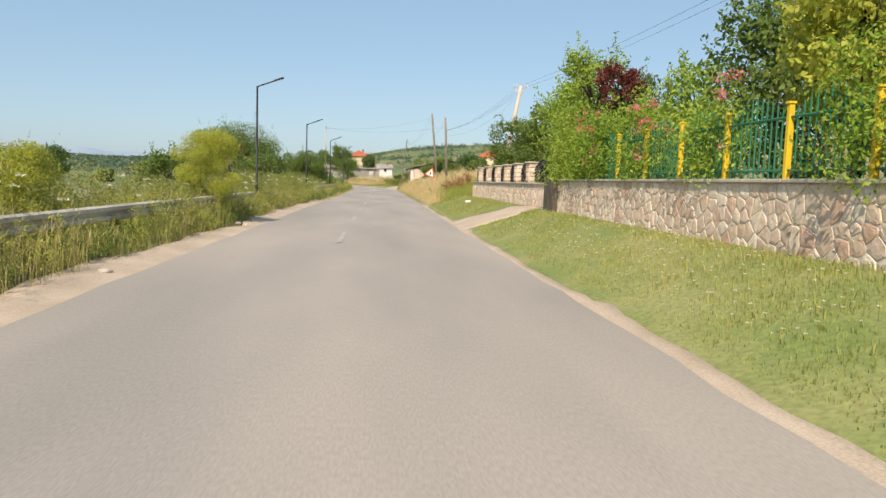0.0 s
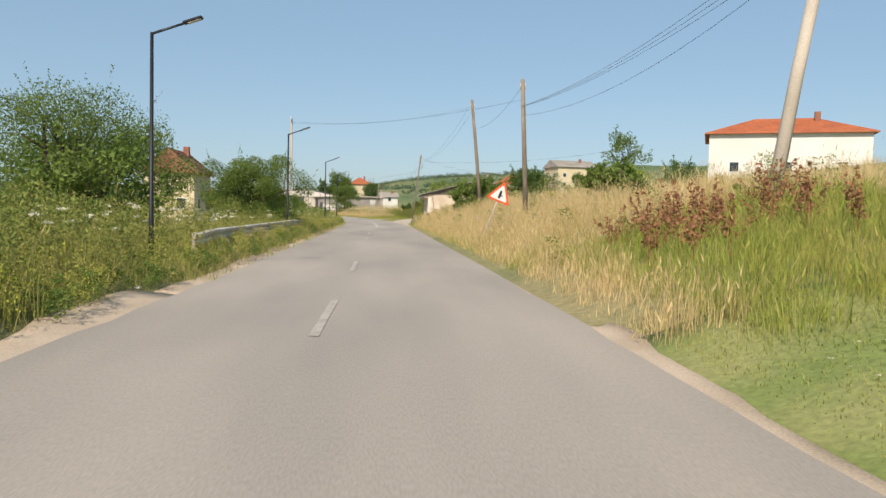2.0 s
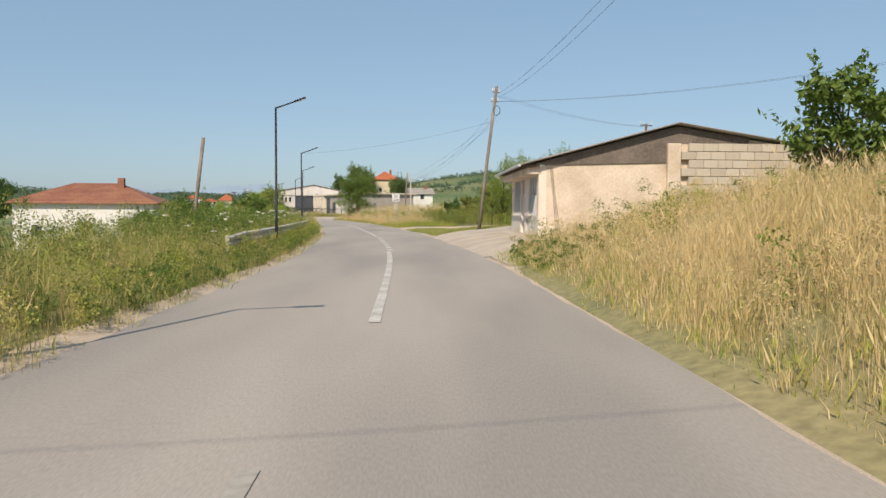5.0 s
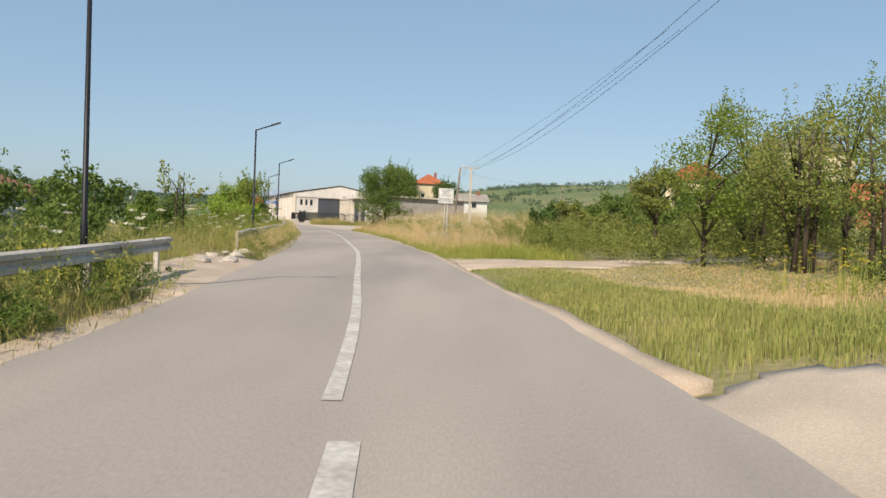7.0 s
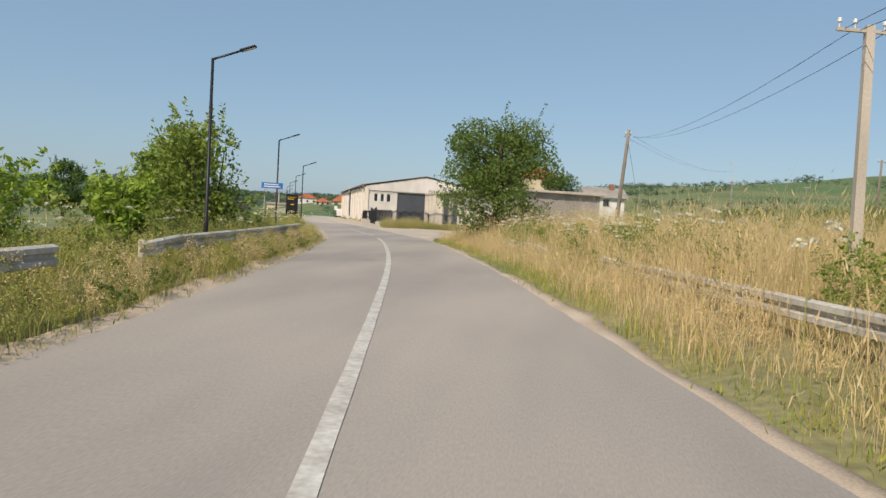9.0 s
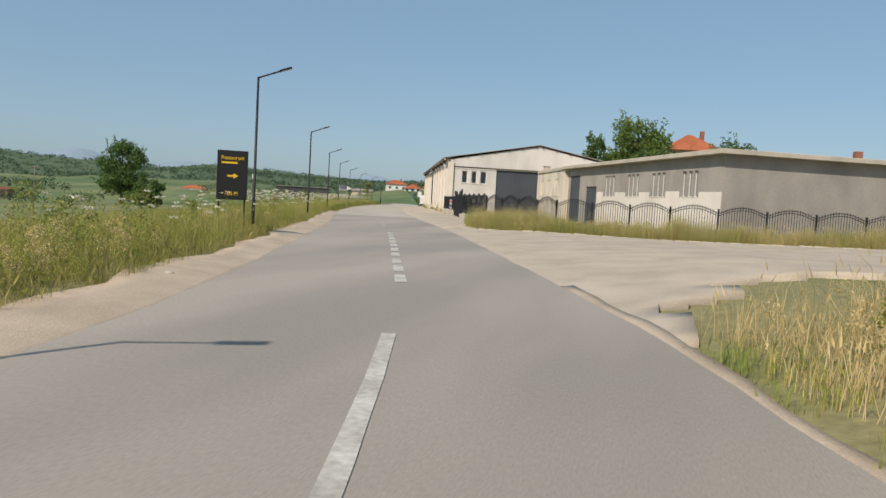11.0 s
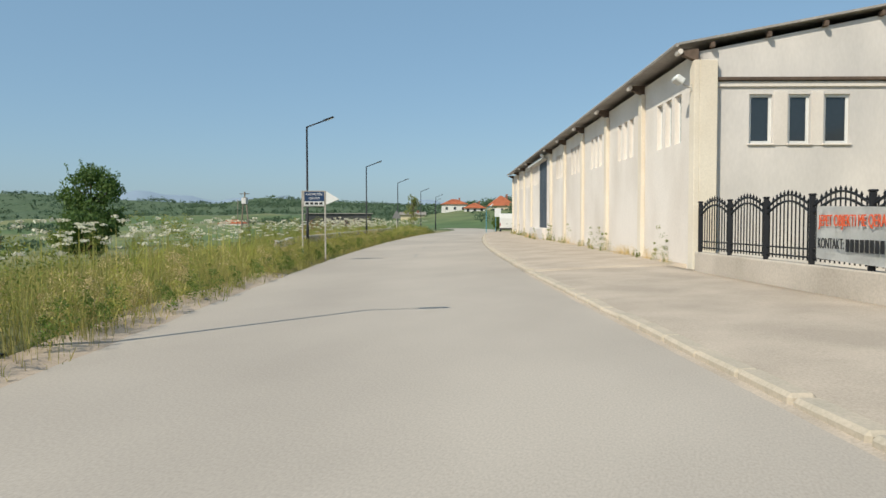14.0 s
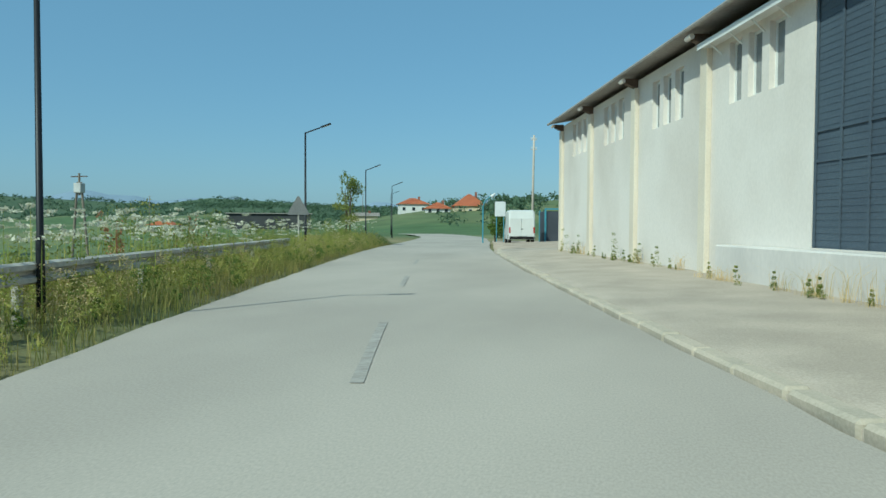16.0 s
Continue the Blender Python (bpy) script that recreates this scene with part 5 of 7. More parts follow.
def survey_board():
    s = thing("advert_board", pose(-48.6, 274.3, 0, 0, 0, 24), "roadside advertising board with navy and white panel", "sign")
    for x in (-.42, .42):
        part("post", tubed([(x, .04, -.2), (x, .04, 2.62)], .03, 8), GALV, s)
    part("frame", boxed(-.45, .45, .03, .05, 2.02, 2.62, .008), GALV, s)
    part("panel", boxed(-.34, .38, 0, .02, 2.22, 2.58), SIGN_NAVY, s)
    part("panel", boxed(-.34, .38, 0, .02, 2.06, 2.215), SIGN_WHITE, s)
    part("side_panel", prism([(.46, 2.1), (.95, 2.3), (.46, 2.6)], .02), SIGN_WHITE, s)
    lettering("KADASTËR", .13, SIGN_WHITE, s, .02, 2.48, -.003, .95)
    lettering("GJEODEZI", .1, SIGN_WHITE, s, .02, 2.33, -.003, .95)
    for k in range(4):
        part("bar", boxed(-.3 + k * .17, -.18 + k * .17, -.006, -.001, 2.1, 2.18), SIGN_BLACK, s)


survey_board()


def blue_sign():
    s = thing("direction_sign", pose(-19.5, 193.7, 0, 0, 0, 12), "blue direction sign with white lettering bars on posts", "road sign")
    for x in (-.35, .35):
        part("post", tubed([(x, .04, 0), (x, .04, 2.75)], .03, 8), GALV, s)
    part("plate", boxed(-.52, .52, 0, .02, 2.5, 2.78, .005), SIGN_BLUE, s)
    part("bar", boxed(-.4, .3, -.005, -.001, 2.67, 2.72), SIGN_WHITE, s)
    part("bar", boxed(-.4, .4, -.005, -.001, 2.56, 2.61), SIGN_WHITE, s)


blue_sign()


def banner():
    d = Vector((-35.0 + 31.75, 270.0 - 262.1, 0)).normalized()
    p = Vector((-31.75, 262.1, 0)) + d * 2.1
    b = thing("banner", pose(p.x - .06, p.y - .03, 1.25, 0, 0, math.degrees(math.atan2(-d.y, -d.x))), "white rental banner with red lettering tied to the fence", "banner")
    bm = bmesh.new()
    n, m = 14, 8
    g = [[bm.verts.new((-1.0 + 2.0 * i / n, -.03 - .02 * math.sin(i * .9) * math.sin(j * .6), -.42 + .9 * j / m - .05 * i / n)) for j in range(m + 1)] for i in range(n + 1)]
    for i in range(n):
        for j in range(m):
            bm.faces.new((g[i][j], g[i + 1][j], g[i + 1][j + 1], g[i][j + 1]))
    bmesh.ops.solidify(bm, geom=bm.faces, thickness=.006)
    part("sheet", bm, SIGN_WHITE, b)
    lettering("JEPET OBJEKTI ME QERA", .27, SIGN_RED, b, 0.02, .22, -.062, .62)
    lettering("KONTAKT:", .25, SIGN_BLACK, b, -.52, -.16, -.062, .62)
    for k in range(8):
        part("bar", boxed(-.08 + k * .125, .01 + k * .125, -.068, -.062, -.27, -.07), SIGN_BLACK, b)
    return b


banner()


# ---- van, container, pylon, small things ----
VAN_WHITE = mat("van_white", (.7, .7, .67), .35, .08, 1.5, 20, 0, spec=.5)
RUBBER = mat("rubber", (.02, .02, .02), .85, .2, 1, 20, .1)
REDLIGHT = mat("tail_light", (.4, .02, .02), .3, .1, 1, 20, 0)


def van():
    """Rear towards -y."""
    v = thing("van", pose(-58.35, 335.8, .08, 0, 0, 16), "parked dirty white panel van seen from the rear", "van")
    W, L, H = 1.75, 4.6, 2.3
    prof = [(0, .32), (0, .95), (.06, 1.75), (.16, H - .08), (.4, H), (3.0, H), (3.35, 1.9), (3.75, 1.28), (4.45, 1.0), (4.6, .8), (4.6, .32)]
    bm = bmesh.new()
    rings = []
    for x, k in ((-W / 2, .0), (-W / 2 + .1, 1), (W / 2 - .1, 1), (W / 2, .0)):
        rings.append([bm.verts.new((x, y + (0.05 if k == 0 else 0) * (1 if y < 2 else -1), z - (.1 if k == 0 and z > 1.5 else 0))) for y, z in prof])
    for a, b in zip(rings, rings[1:]):
        for i in range(len(prof)):
            j = (i + 1) % len(prof)
            bm.faces.new((a[i], a[j], b[j], b[i]))
    bm.faces.new(rings[0])
    bm.faces.new(rings[-1][::-1])
    bmesh.ops.recalc_face_normals(bm, faces=bm.faces)
    body = part("body", bm, VAN_WHITE, v)
    for sx in (-1, 1):
        part("rear_door", boxed(sx * .43 - .4, sx * .43 + .4, -.012, .03, .5, 1.75, .01), VAN_WHITE, v)
        part("tail_light", boxed(sx * .81 - .05, sx * .81 + .05, -.02, .05, .75, 1.15, .01), REDLIGHT, v)
        for y in (.85, 3.75):
            bm = bmesh.new()
            bmesh.ops.create_cone(bm, cap_ends=True, segments=18, radius1=.32, radius2=.32, depth=.2, matrix=pose(sx * .78, y, .3, 0, 90, 0))
            w = part("wheel", bm, RUBBER, v)
            bm = bmesh.new()
            bmesh.ops.create_cone(bm, cap_ends=True, segments=14, radius1=.19, radius2=.16, depth=.215, matrix=pose(sx * .78, y, .3, 0, 90, 0))
            part("rim", bm, GALV, w)
    part("bumper", boxed(-.84, .84, -.08, .02, .34, .52, .02), RUBBER, v)
    part("number_plate", boxed(-.26, .26, -.09, -.081, .56, .67), SIGN_WHITE, v)
    part("handle", boxed(-.06, .06, -.04, -.013, 1.0, 1.05), RUBBER, v)
    part("windscreen", prism([(0, 0), (1.4, 0), (1.3, .5), (.1, .5)], .02), GLASS, v).matrix_local = pose(-.7, 3.8, 1.32, 38, 0, 0)
    return v


van()


def kiosk():
    k = thing("container", pose(-56.0, 338.5, .1, 0, 0, 16), "dark container kiosk with a light blue steel frame", "container")
    part("body", boxed(-1.2, 1.2, .05, 3.4, .05, 2.25), DARK_DOOR, k)
    blue = mat("light_blue_steel", (.12, .33, .42), .5, .2, 1, 20, .05)
    for x in (-1.2, 1.2):
        for y in (.0, 3.4):
            part("corner_post", boxed(x - .06, x + .06, y - .06, y + .06, 0, 2.35), blue, k)
    part("top_rail", boxed(-1.26, 1.26, -.06, .06, 2.351, 2.45), blue, k)
    part("bottom_rail", boxed(-1.13, 1.13, -.06, .049, 0, .1), blue, k)
    p = thing("curved_lamp_post", pose(-61.3, 336.8, .1, 0, 0, 16), "light blue bent lamp post with a white shade", "lamp post")
    part("pole", tubed([(0, 0, 0), (0, 0, 2.6), (.15, 0, 2.95), (.6, 0, 3.3)], .05, 8), blue, p)
    part("shade", tubed([(.55, 0, 3.22), (.85, 0, 3.45)], [.12, .05], 8), SIGN_WHITE, p)
    s = thing("shop_board", pose(-61.2, 340.5, .1, 0, 0, 16), "white blank shop board on posts", "sign")
    part("board", boxed(-.1, .7, 0, .05, 1.9, 3.0, .01), SIGN_WHITE, s)
    part("post", boxed(0, .06, .051, .1, 0, 2.9), blue, s)
    part("post", boxed(.54, .6, .051, .1, 0, 2.9), blue, s)


kiosk()


def pylon(x, y):
    z = hz(x, y)
    p = thing("transformer_pole", pose(x, y, z - .1), "twin-legged wooden transformer pole in the fields", "utility pole")
    h = 6.0 - z
    for sx in (-1, 1):
        part("leg", tubed([(sx * 1.0, 0, 0), (sx * .2, 0, h - .8)], [.13, .1], 8), WOOD, p)
    part("mast", tubed([(0, 0, h - 2.0), (0, 0, h)], .1, 8), WOOD, p)
    part("transformer", boxed(-.4, .4, -.3, .3, h - 1.8, h - .9, .03), GREY_METAL, p)
    part("crossarm", boxed(-.9, .9, -.05, .05, h - .35, h - .25), BROWN, p)


pylon(-100.6, 341.5)
shed = thing("long_shed", pose(-137, 436, hz(-137, 436), 0, 0, 28), "long low dark shed in the fields", "shed")
part("body", boxed(-9.5, 9.5, 0, 8, -1, 3.6), mat("dark_sheeting", (.085, .085, .09), .8, .25, 2, 4, .1), shed)
part("roof", boxed(-9.9, 9.9, -.4, 8.4, 3.601, 3.8), ROOF_GREY, shed)


def rubble(x, y, r, label, material, name="stone", z=None):
    bm = bmesh.new()
    bmesh.ops.create_icosphere(bm, subdivisions=2, radius=r)
    for v in bm.verts:
        v.co *= 1 + .25 * noise.noise(v.co * 3 / r + Vector((x, y, 0)))
        v.co.z *= .55
    ob = mesh_ob(name, bm, material)
    ob.location = on(x, y, r * .3)
    return tagged(ob, label, name)


rng = random.Random(5)
for i in range(14):
    p = at(rng.uniform(144, 150), rng.uniform(-4.8, -3.7))
    rubble(p.x, p.y, rng.uniform(.08, .26), "pale rough stone at the road's edge", CONCRETE)
for i in range(26):
    p = at(rng.uniform(5, 60) if i < 13 else rng.uniform(205, 262), rng.uniform(-4.2, -3.3))
    rubble(p.x, p.y, rng.uniform(.04, .11), "small stone on the shoulder", CONCRETE)
for i in range(22):
    rubble(5.9 + rng.uniform(0, 1.8), 116.7 + rng.uniform(-.6, .5), rng.uniform(.08, .24), "broken pale stone heaped beside the workshop", CONCRETE)
rubble(4.35, 35.2, .16, "crumpled pale plastic bag lying on the grass", SIGN_WHITE, "plastic_bag")



# ---- vegetation ----
GRASS = ramp_mat("green_grass", [(0.195, 0.291, 0.0495), (0.305, 0.374, 0.072), (0.439, 0.416, 0.108), (0.561, 0.426, 0.162)], .8, "island", 5, 0, .35)
STRAW = ramp_mat("dry_grass", [(.4, .37, .15), (.6, .47, .22), (.73, .56, .29), (.78, .62, .36), (.64, .47, .23)], .85, "island", 5, 0, .35)
LAWN_BLADE = ramp_mat("lawn_blades", [(0.24, 0.31, 0.08), (0.36, 0.38, 0.11), (0.5, 0.43, 0.18)], .8, "island", 5, 0, .35)
MEADOW = ramp_mat("meadow_grass", [(.19, .25, .06), (.29, .33, .09), (.41, .38, .13), (.52, .43, .18), (.58, .48, .25)], .85, "island", 5, 0, .35)
MEADOW_GREEN = ramp_mat("green_meadow_grass", [(.16, .21, .05), (.26, .28, .075), (.36, .34, .105), (.45, .38, .14), (.5, .41, .19)], .85, "island", 5, 0, .35)
LEAF_DARK = ramp_mat("dark_leaves", [(0.061, 0.114, 0.027), (0.0976, 0.166, 0.0405), (0.146, 0.208, 0.0495)], .6, "island", 5, 0, .3)
LEAF_MID = ramp_mat("green_leaves", [(0.0915, 0.151, 0.0288), (0.14, 0.208, 0.0405), (0.207, 0.27, 0.0585)], .6, "island", 5, 0, .35)
LEAF_LIGHT = ramp_mat("light_leaves", [(0.171, 0.291, 0.036), (0.268, 0.385, 0.045), (0.39, 0.447, 0.072)], .6, "island", 5, 0, .35)
LEAF_WEED = ramp_mat("fresh_weed_leaves", [(0.14, 0.21, 0.035), (0.21, 0.28, 0.045), (0.31, 0.36, 0.07)], .6, "island", 5, 0, .35)
LEAF_YELLOW = ramp_mat("yellow_leaves", [(.28, .36, .05), (.48, .48, .07), (.4, .44, .08)], .6, "island", 5, 0, .35)
LEAF_OLIVE = ramp_mat("olive_leaves", [(0.146, 0.198, 0.045), (0.244, 0.281, 0.0675), (0.403, 0.364, 0.108)], .7, "island", 5, 0, .35)
LEAF_GOLD = ramp_mat("yellow_green_leaves", [(.24, .29, .06), (.39, .4, .09), (.56, .48, .15)], .7, "island", 5, 0, .35)
LEAF_RED = ramp_mat("red_leaves", [(.12, .03, .03), (.2, .05, .04), (.16, .05, .03)], .6, "island", 5, 0, .3)
LEAF_RUST = ramp_mat("rust_leaves", [(.3, .08, .03), (.42, .15, .05), (.26, .2, .05)], .6, "island", 5, 0, .3)
SEED = ramp_mat("dock_seed", [(.26, .11, .06), (.38, .19, .1), (.3, .2, .1)], .8, "island", 5, 0, .2)
PETAL = ramp_mat("white_petals", [(.78, .75, .62), (.68, .66, .5), (.82, .8, .7)], .7, "island", 5, 0, .3)
CHICORY = ramp_mat("blue_petals", [(.35, .38, .7), (.45, .46, .75)], .7, "island", 5, 0, .3)
ROSE = ramp_mat("rose_petals", [(.6, .04, .06), (.7, .18, .2), (.75, .4, .42)], .6, "island", 5, 0, .3)
# Leaves of the far woods, aerial haze mixed in as a bluer green.
LEAF_FAR_HAZY = ramp_mat("haze_tinted_leaves", [(.075, .125, .075), (.1, .155, .09), (.125, .18, .1)], .9, "island", 5, 0, .2)
GOLD = ramp_mat("yellow_petals", [(.7, .55, .04), (.6, .5, .08)], .7, "island", 5, 0, .3)
BARK = mat("bark", (.11, .085, .06), .95, .4, .4, 12, .5, stretch=(3, 3, .6))
nrng = np.random.default_rng(11)


def quads_ob(name, V, F, material):
    me = bpy.data.meshes.new(name)
    V = np.ascontiguousarray(V, np.float32)
    me.vertices.add(len(V))
    me.vertices.foreach_set("co", V.ravel())
    lens = np.array([len(F[0][0])] * len(F[0]) + ([len(F[1][0])] * len(F[1]) if len(F) > 1 else []))
    loops = np.concatenate([q.ravel() for q in F])
    me.loops.add(len(loops))
    me.loops.foreach_set("vertex_index", loops.astype(np.int32))
    me.polygons.add(len(lens))
    me.polygons.foreach_set("loop_start", np.r_[0, np.cumsum(lens)[:-1]].astype(np.int32))
    me.materials.append(material)
    me.update(calc_edges=True)
    me.validate()
    return new(name, me)


def blades(name, label, areas, material, width=.0036, category="grass", heads=.14, simple=False):
    """Grass blades over stretches (s0, s1, l0, l1, per square metre, low, high)."""
    P, H = [], []
    for s0, s1, l0, l1, dens, h0, h1 in areas:
        n = int((s1 - s0) * (l1 - l0) * dens * (1 if simple else 1.45))
        m = max(1, n // 12)
        cs, cl = nrng.uniform(s0, s1, m), nrng.uniform(l0, l1, m)
        k = nrng.integers(0, m, n)
        s = cs[k] + nrng.normal(0, .16, n)
        l = np.clip(cl[k] + nrng.normal(0, .16, n), l0 - .1, l1 + .1)
        x, y, tx, ty = road_at(s)
        px, py = x + ty * l, y - tx * l
        hh = nrng.uniform(h0, h1, m)[k] * nrng.uniform(.55, 1.1, n)
        edge = np.clip((np.abs(l) - 3.0) / 1.2, .25, 1)
        P.append(np.c_[px, py, height(px, py)])
        H.append(hh * edge)
    return blade_mesh(name, label, np.concatenate(P), np.concatenate(H), material, width, category, heads, simple)


def blade_mesh(name, label, P, H, material, width=.0075, category="grass", heads=0.0, simple=False, upright=False):
    n = len(P)
    a = nrng.uniform(0, 2 * np.pi, n)
    lean = nrng.uniform(.08, 1.0, n) ** 1.3 * H * 1.1
    d = np.c_[np.cos(a), np.sin(a), 0 * a]
    b = nrng.uniform(0, 2 * np.pi, n)
    w = np.c_[np.cos(b), np.sin(b), 0 * b] * (width * nrng.uniform(.6, 1.5, n))[:, None]
    up_ = np.array([0, 0, 1.0])
    if upright:
        lean = lean * .02
    H = H if upright else H * np.clip(1 + .28 * smooth_noise(P[:, 0], P[:, 1], .55, 4.0) + .15 * smooth_noise(P[:, 0], P[:, 1], 1.7, 1.0), .45, 1.6)
    base = P - up_ * .14
    mid = P + d * (lean * .3)[:, None] + up_ * (H * .6)[:, None]
    tip = P + d * lean[:, None] + up_ * (H * nrng.uniform(.85, 1, n))[:, None]
    if simple:
        V = np.stack([base - w, base + w, tip], 1).reshape(-1, 3)
        ob = quads_ob(name, V, [np.arange(n)[:, None] * 3 + np.arange(3)], material)
        return tagged(ob, label, category, kind="stuff")
    V = np.stack([base - w, base + w, mid + w * .8, mid - w * .8, tip], 1).reshape(-1, 3)
    i = np.arange(n)[:, None] * 5
    Q = i + np.array([0, 1, 2, 3])
    if heads:
        k = np.nonzero(nrng.random(n) < heads)[0]
        g = (d[k] * .45 + up_) * (.1 * nrng.uniform(.7, 1.6, len(k)))[:, None]
        ww = w[k] / np.linalg.norm(w[k], axis=1)[:, None] * .011
        tp = tip[k]
        V = np.concatenate([V, np.stack([tp - g * .4, tp + ww, tp + g, tp - ww], 1).reshape(-1, 3)])
        Q = np.concatenate([Q, 5 * n + np.arange(len(k))[:, None] * 4 + np.arange(4)])
    ob = quads_ob(name, V, [Q, i + np.array([3, 2, 4])], material)
    return tagged(ob, label, category, kind="stuff")


def leaves(n, centres, radii, size, flat=.35):
    """n leaf quads round clump centres."""
    k = nrng.integers(0, len(centres), n)
    v = nrng.normal(0, 1, (n, 3))
    v /= np.linalg.norm(v, axis=1)[:, None]
    r = radii[k] * nrng.uniform(.15, 1, n) ** .45
    c = centres[k] + v * r[:, None] * np.array([1, 1, .8])
    u = nrng.normal(0, 1, (n, 3)) + v * .2
    u /= np.linalg.norm(u, axis=1)[:, None]
    nrm = v * .8 + nrng.normal(0, .8, (n, 3)) + np.array([0, 0, .5])
    w = np.cross(nrm, u)
    w /= np.linalg.norm(w, axis=1)[:, None] + 1e-9
    L = size * nrng.uniform(.6, 1.3, n)[:, None]
    W = L * nrng.uniform(.35, .6, n)[:, None]
    return np.stack([c - u * L * .5, c + w * W * .5, c + u * L * .5, c - w * W * .5], 1).reshape(-1, 3)


def leaf_ob(name, V, material, parent=None, label=""):
    n = len(V) // 4
    ob = quads_ob(name, V, [np.arange(n)[:, None] * 4 + np.arange(4)], material)
    if parent is not None:
        ob.parent = parent
    if label:
        ob["label"] = label
    return ob


def tree(name, label, x, y, h, r, low, material, n=3500, leaf=.2, stems=1, trunk=.12, seed=0, clumps=34, z=None, tall=1.0):
    """A tree or bush: tapered stems with limbs and a crown of leaf clumps. low: height of the crown's underside."""
    rg = random.Random(seed + int(x * 7 + y * 3))
    base = on(x, y, -.1) if z is None else Vector((x, y, z))
    t = thing(name, Matrix.Translation(base), label, "tree" if name.endswith("tree") else "bush")
    cz, ch = (low + h) / 2, (h - low) / 2
    C, R, tips = [], [], []
    for i in range(clumps):
        a = rg.uniform(0, 2 * math.pi)
        f = rg.uniform(.12, 1) ** .55
        e = rg.uniform(-1, 1)
        q = math.sqrt(max(0, 1 - e * e * .8))
        R.append(min(r, ch) * rg.uniform(.24, .42))
        g = max(.2, r - R[-1] * .75)
        c = (g * f * q * math.cos(a), g * f * q * math.sin(a), cz + max(.1, ch - R[-1] * .75) * e)
        C.append(c)
    shoots = []
    for c, rr in list(zip(C, R))[::2]:
        o = Vector((c[0], c[1], (c[2] - cz) + .5 * ch)).normalized() + Vector((rg.uniform(-.4, .4), rg.uniform(-.4, .4), rg.uniform(.1, .8)))
        o.normalize()
        p0 = np.array(c) + np.array(o) * rr * .6
        t_ = np.linspace(0, 1, 9)[:, None]
        shoots.append(p0 + np.array(o) * t_ * (rr * rg.uniform(.7, 1.2)))
    sh = np.concatenate(shoots)
    bm = bmesh.new()
    for sidx in range(stems):
        o = (0, 0) if stems == 1 else (rg.uniform(-.3, .3) * r, rg.uniform(-.3, .3) * r)
        topz = cz + ch * .55
        tube(bm, [(o[0], o[1], -.2), (o[0] * 1.1 + rg.uniform(-.1, .1), o[1], topz * .45), (o[0] * 1.4 + rg.uniform(-.2, .2), o[1] * 1.3, topz)], [trunk, trunk * .75, trunk * .25], 7)
    for c in C[::2]:
        z0 = max(.15 * h, min(c[2] - .2 * h, cz))
        tube(bm, [(0, 0, z0), (c[0] * .5, c[1] * .5, (z0 + c[2]) / 2 + .1), c], [trunk * .45, trunk * .28, trunk * .08], 5)
    part("trunk", bm, BARK, t, smooth=True)
    V = leaves(int(n * 1.55), np.array(C), np.array(R), leaf * 1.15)
    V = np.concatenate([V, leaves(len(sh) * 3, sh, np.full(len(sh), leaf * .8), leaf)])
    leaf_ob("crown", V, material, t)
    return t


# grass along the road
blades("grass_left", "tall mixed green and yellow roadside grass", [
    (-4, 50, -5.2, -3.9, 120, .5, 1.05), (50, 60, -5.2, -3.2, 120, .4, .9), (-4, 60, -8.5, -5.2, 60, .75, 1.5), (60, 112, -5.2, -3.15, 120, .4, .95), (60, 112, -9, -5.2, 55, .7, 1.3),
    (112, 138, -4.4, -3.2, 160, .3, .75), (112, 138, -9, -4.4, 80, .5, .95), (138, 149, -9, -5.2, 80, .4, .9), (149, 200, -4.6, -3.2, 120, .35, .8), (149, 200, -9, -4.6, 60, .55, 1.0),
    ], MEADOW)
blades("grass_beside_lamps", "lush green and yellow meadow grass under the street lamps", [
    (200, 262, -9, -4.9, 95, .35, .9), (200, 264, -5.3, -4.35, 300, .1, .34), (262, 345, -5, -3.4, 120, .35, .8), (262, 345, -9, -5, 62, .5, 1.0)], MEADOW_GREEN)
blades("field_grass", "rough meadow grass sloping away from the road", [
    (-5, 110, -20, -8.5, 8, .6, 1.1), (110, 200, -22, -9, 8, .5, 1.0), (200, 345, -34, -9, 11, .45, .9)], MEADOW, .012, simple=True)
blades("dry_grass_bank", "tall dry straw-coloured grass on the bank", [
    (43, 52, 3.4, 4.6, 150, .3, .6), (50.5, 100, 3.5, 6, 210, .4, .8), (51.5, 100, 6, 12, 120, .6, 1.05), (100, 110.8, 3.6, 7, 150, .3, .6), (100, 110.8, 7, 12, 110, .5, .95), (156, 207, 3.8, 5, 120, .4, .9), (157, 207, 5, 8, 110, .8, 1.55), (170, 207, 8, 14, 62, .9, 1.8),
    ], STRAW, heads=.16)
blades("far_dry_grass", "dry straw-coloured grass farther up the slope", [(45, 100, 12, 34, 10, .7, 1.1), (165, 215, 14, 36, 12, .6, 1.1)], STRAW, .018, simple=True)
blades("verge_grass", "short green verge grass", [
     (42, 52, 4.2, 11.5, 240, .25, .6), (52, 60, 3.4, 5, 110, .2, .5), (60, 112, 3.3, 4.5, 150, .15, .4),  (151.5, 163, 3.4, 9, 220, .2, .55), (160, 206, 3.3, 4.2, 110, .15, .4)], GRASS)


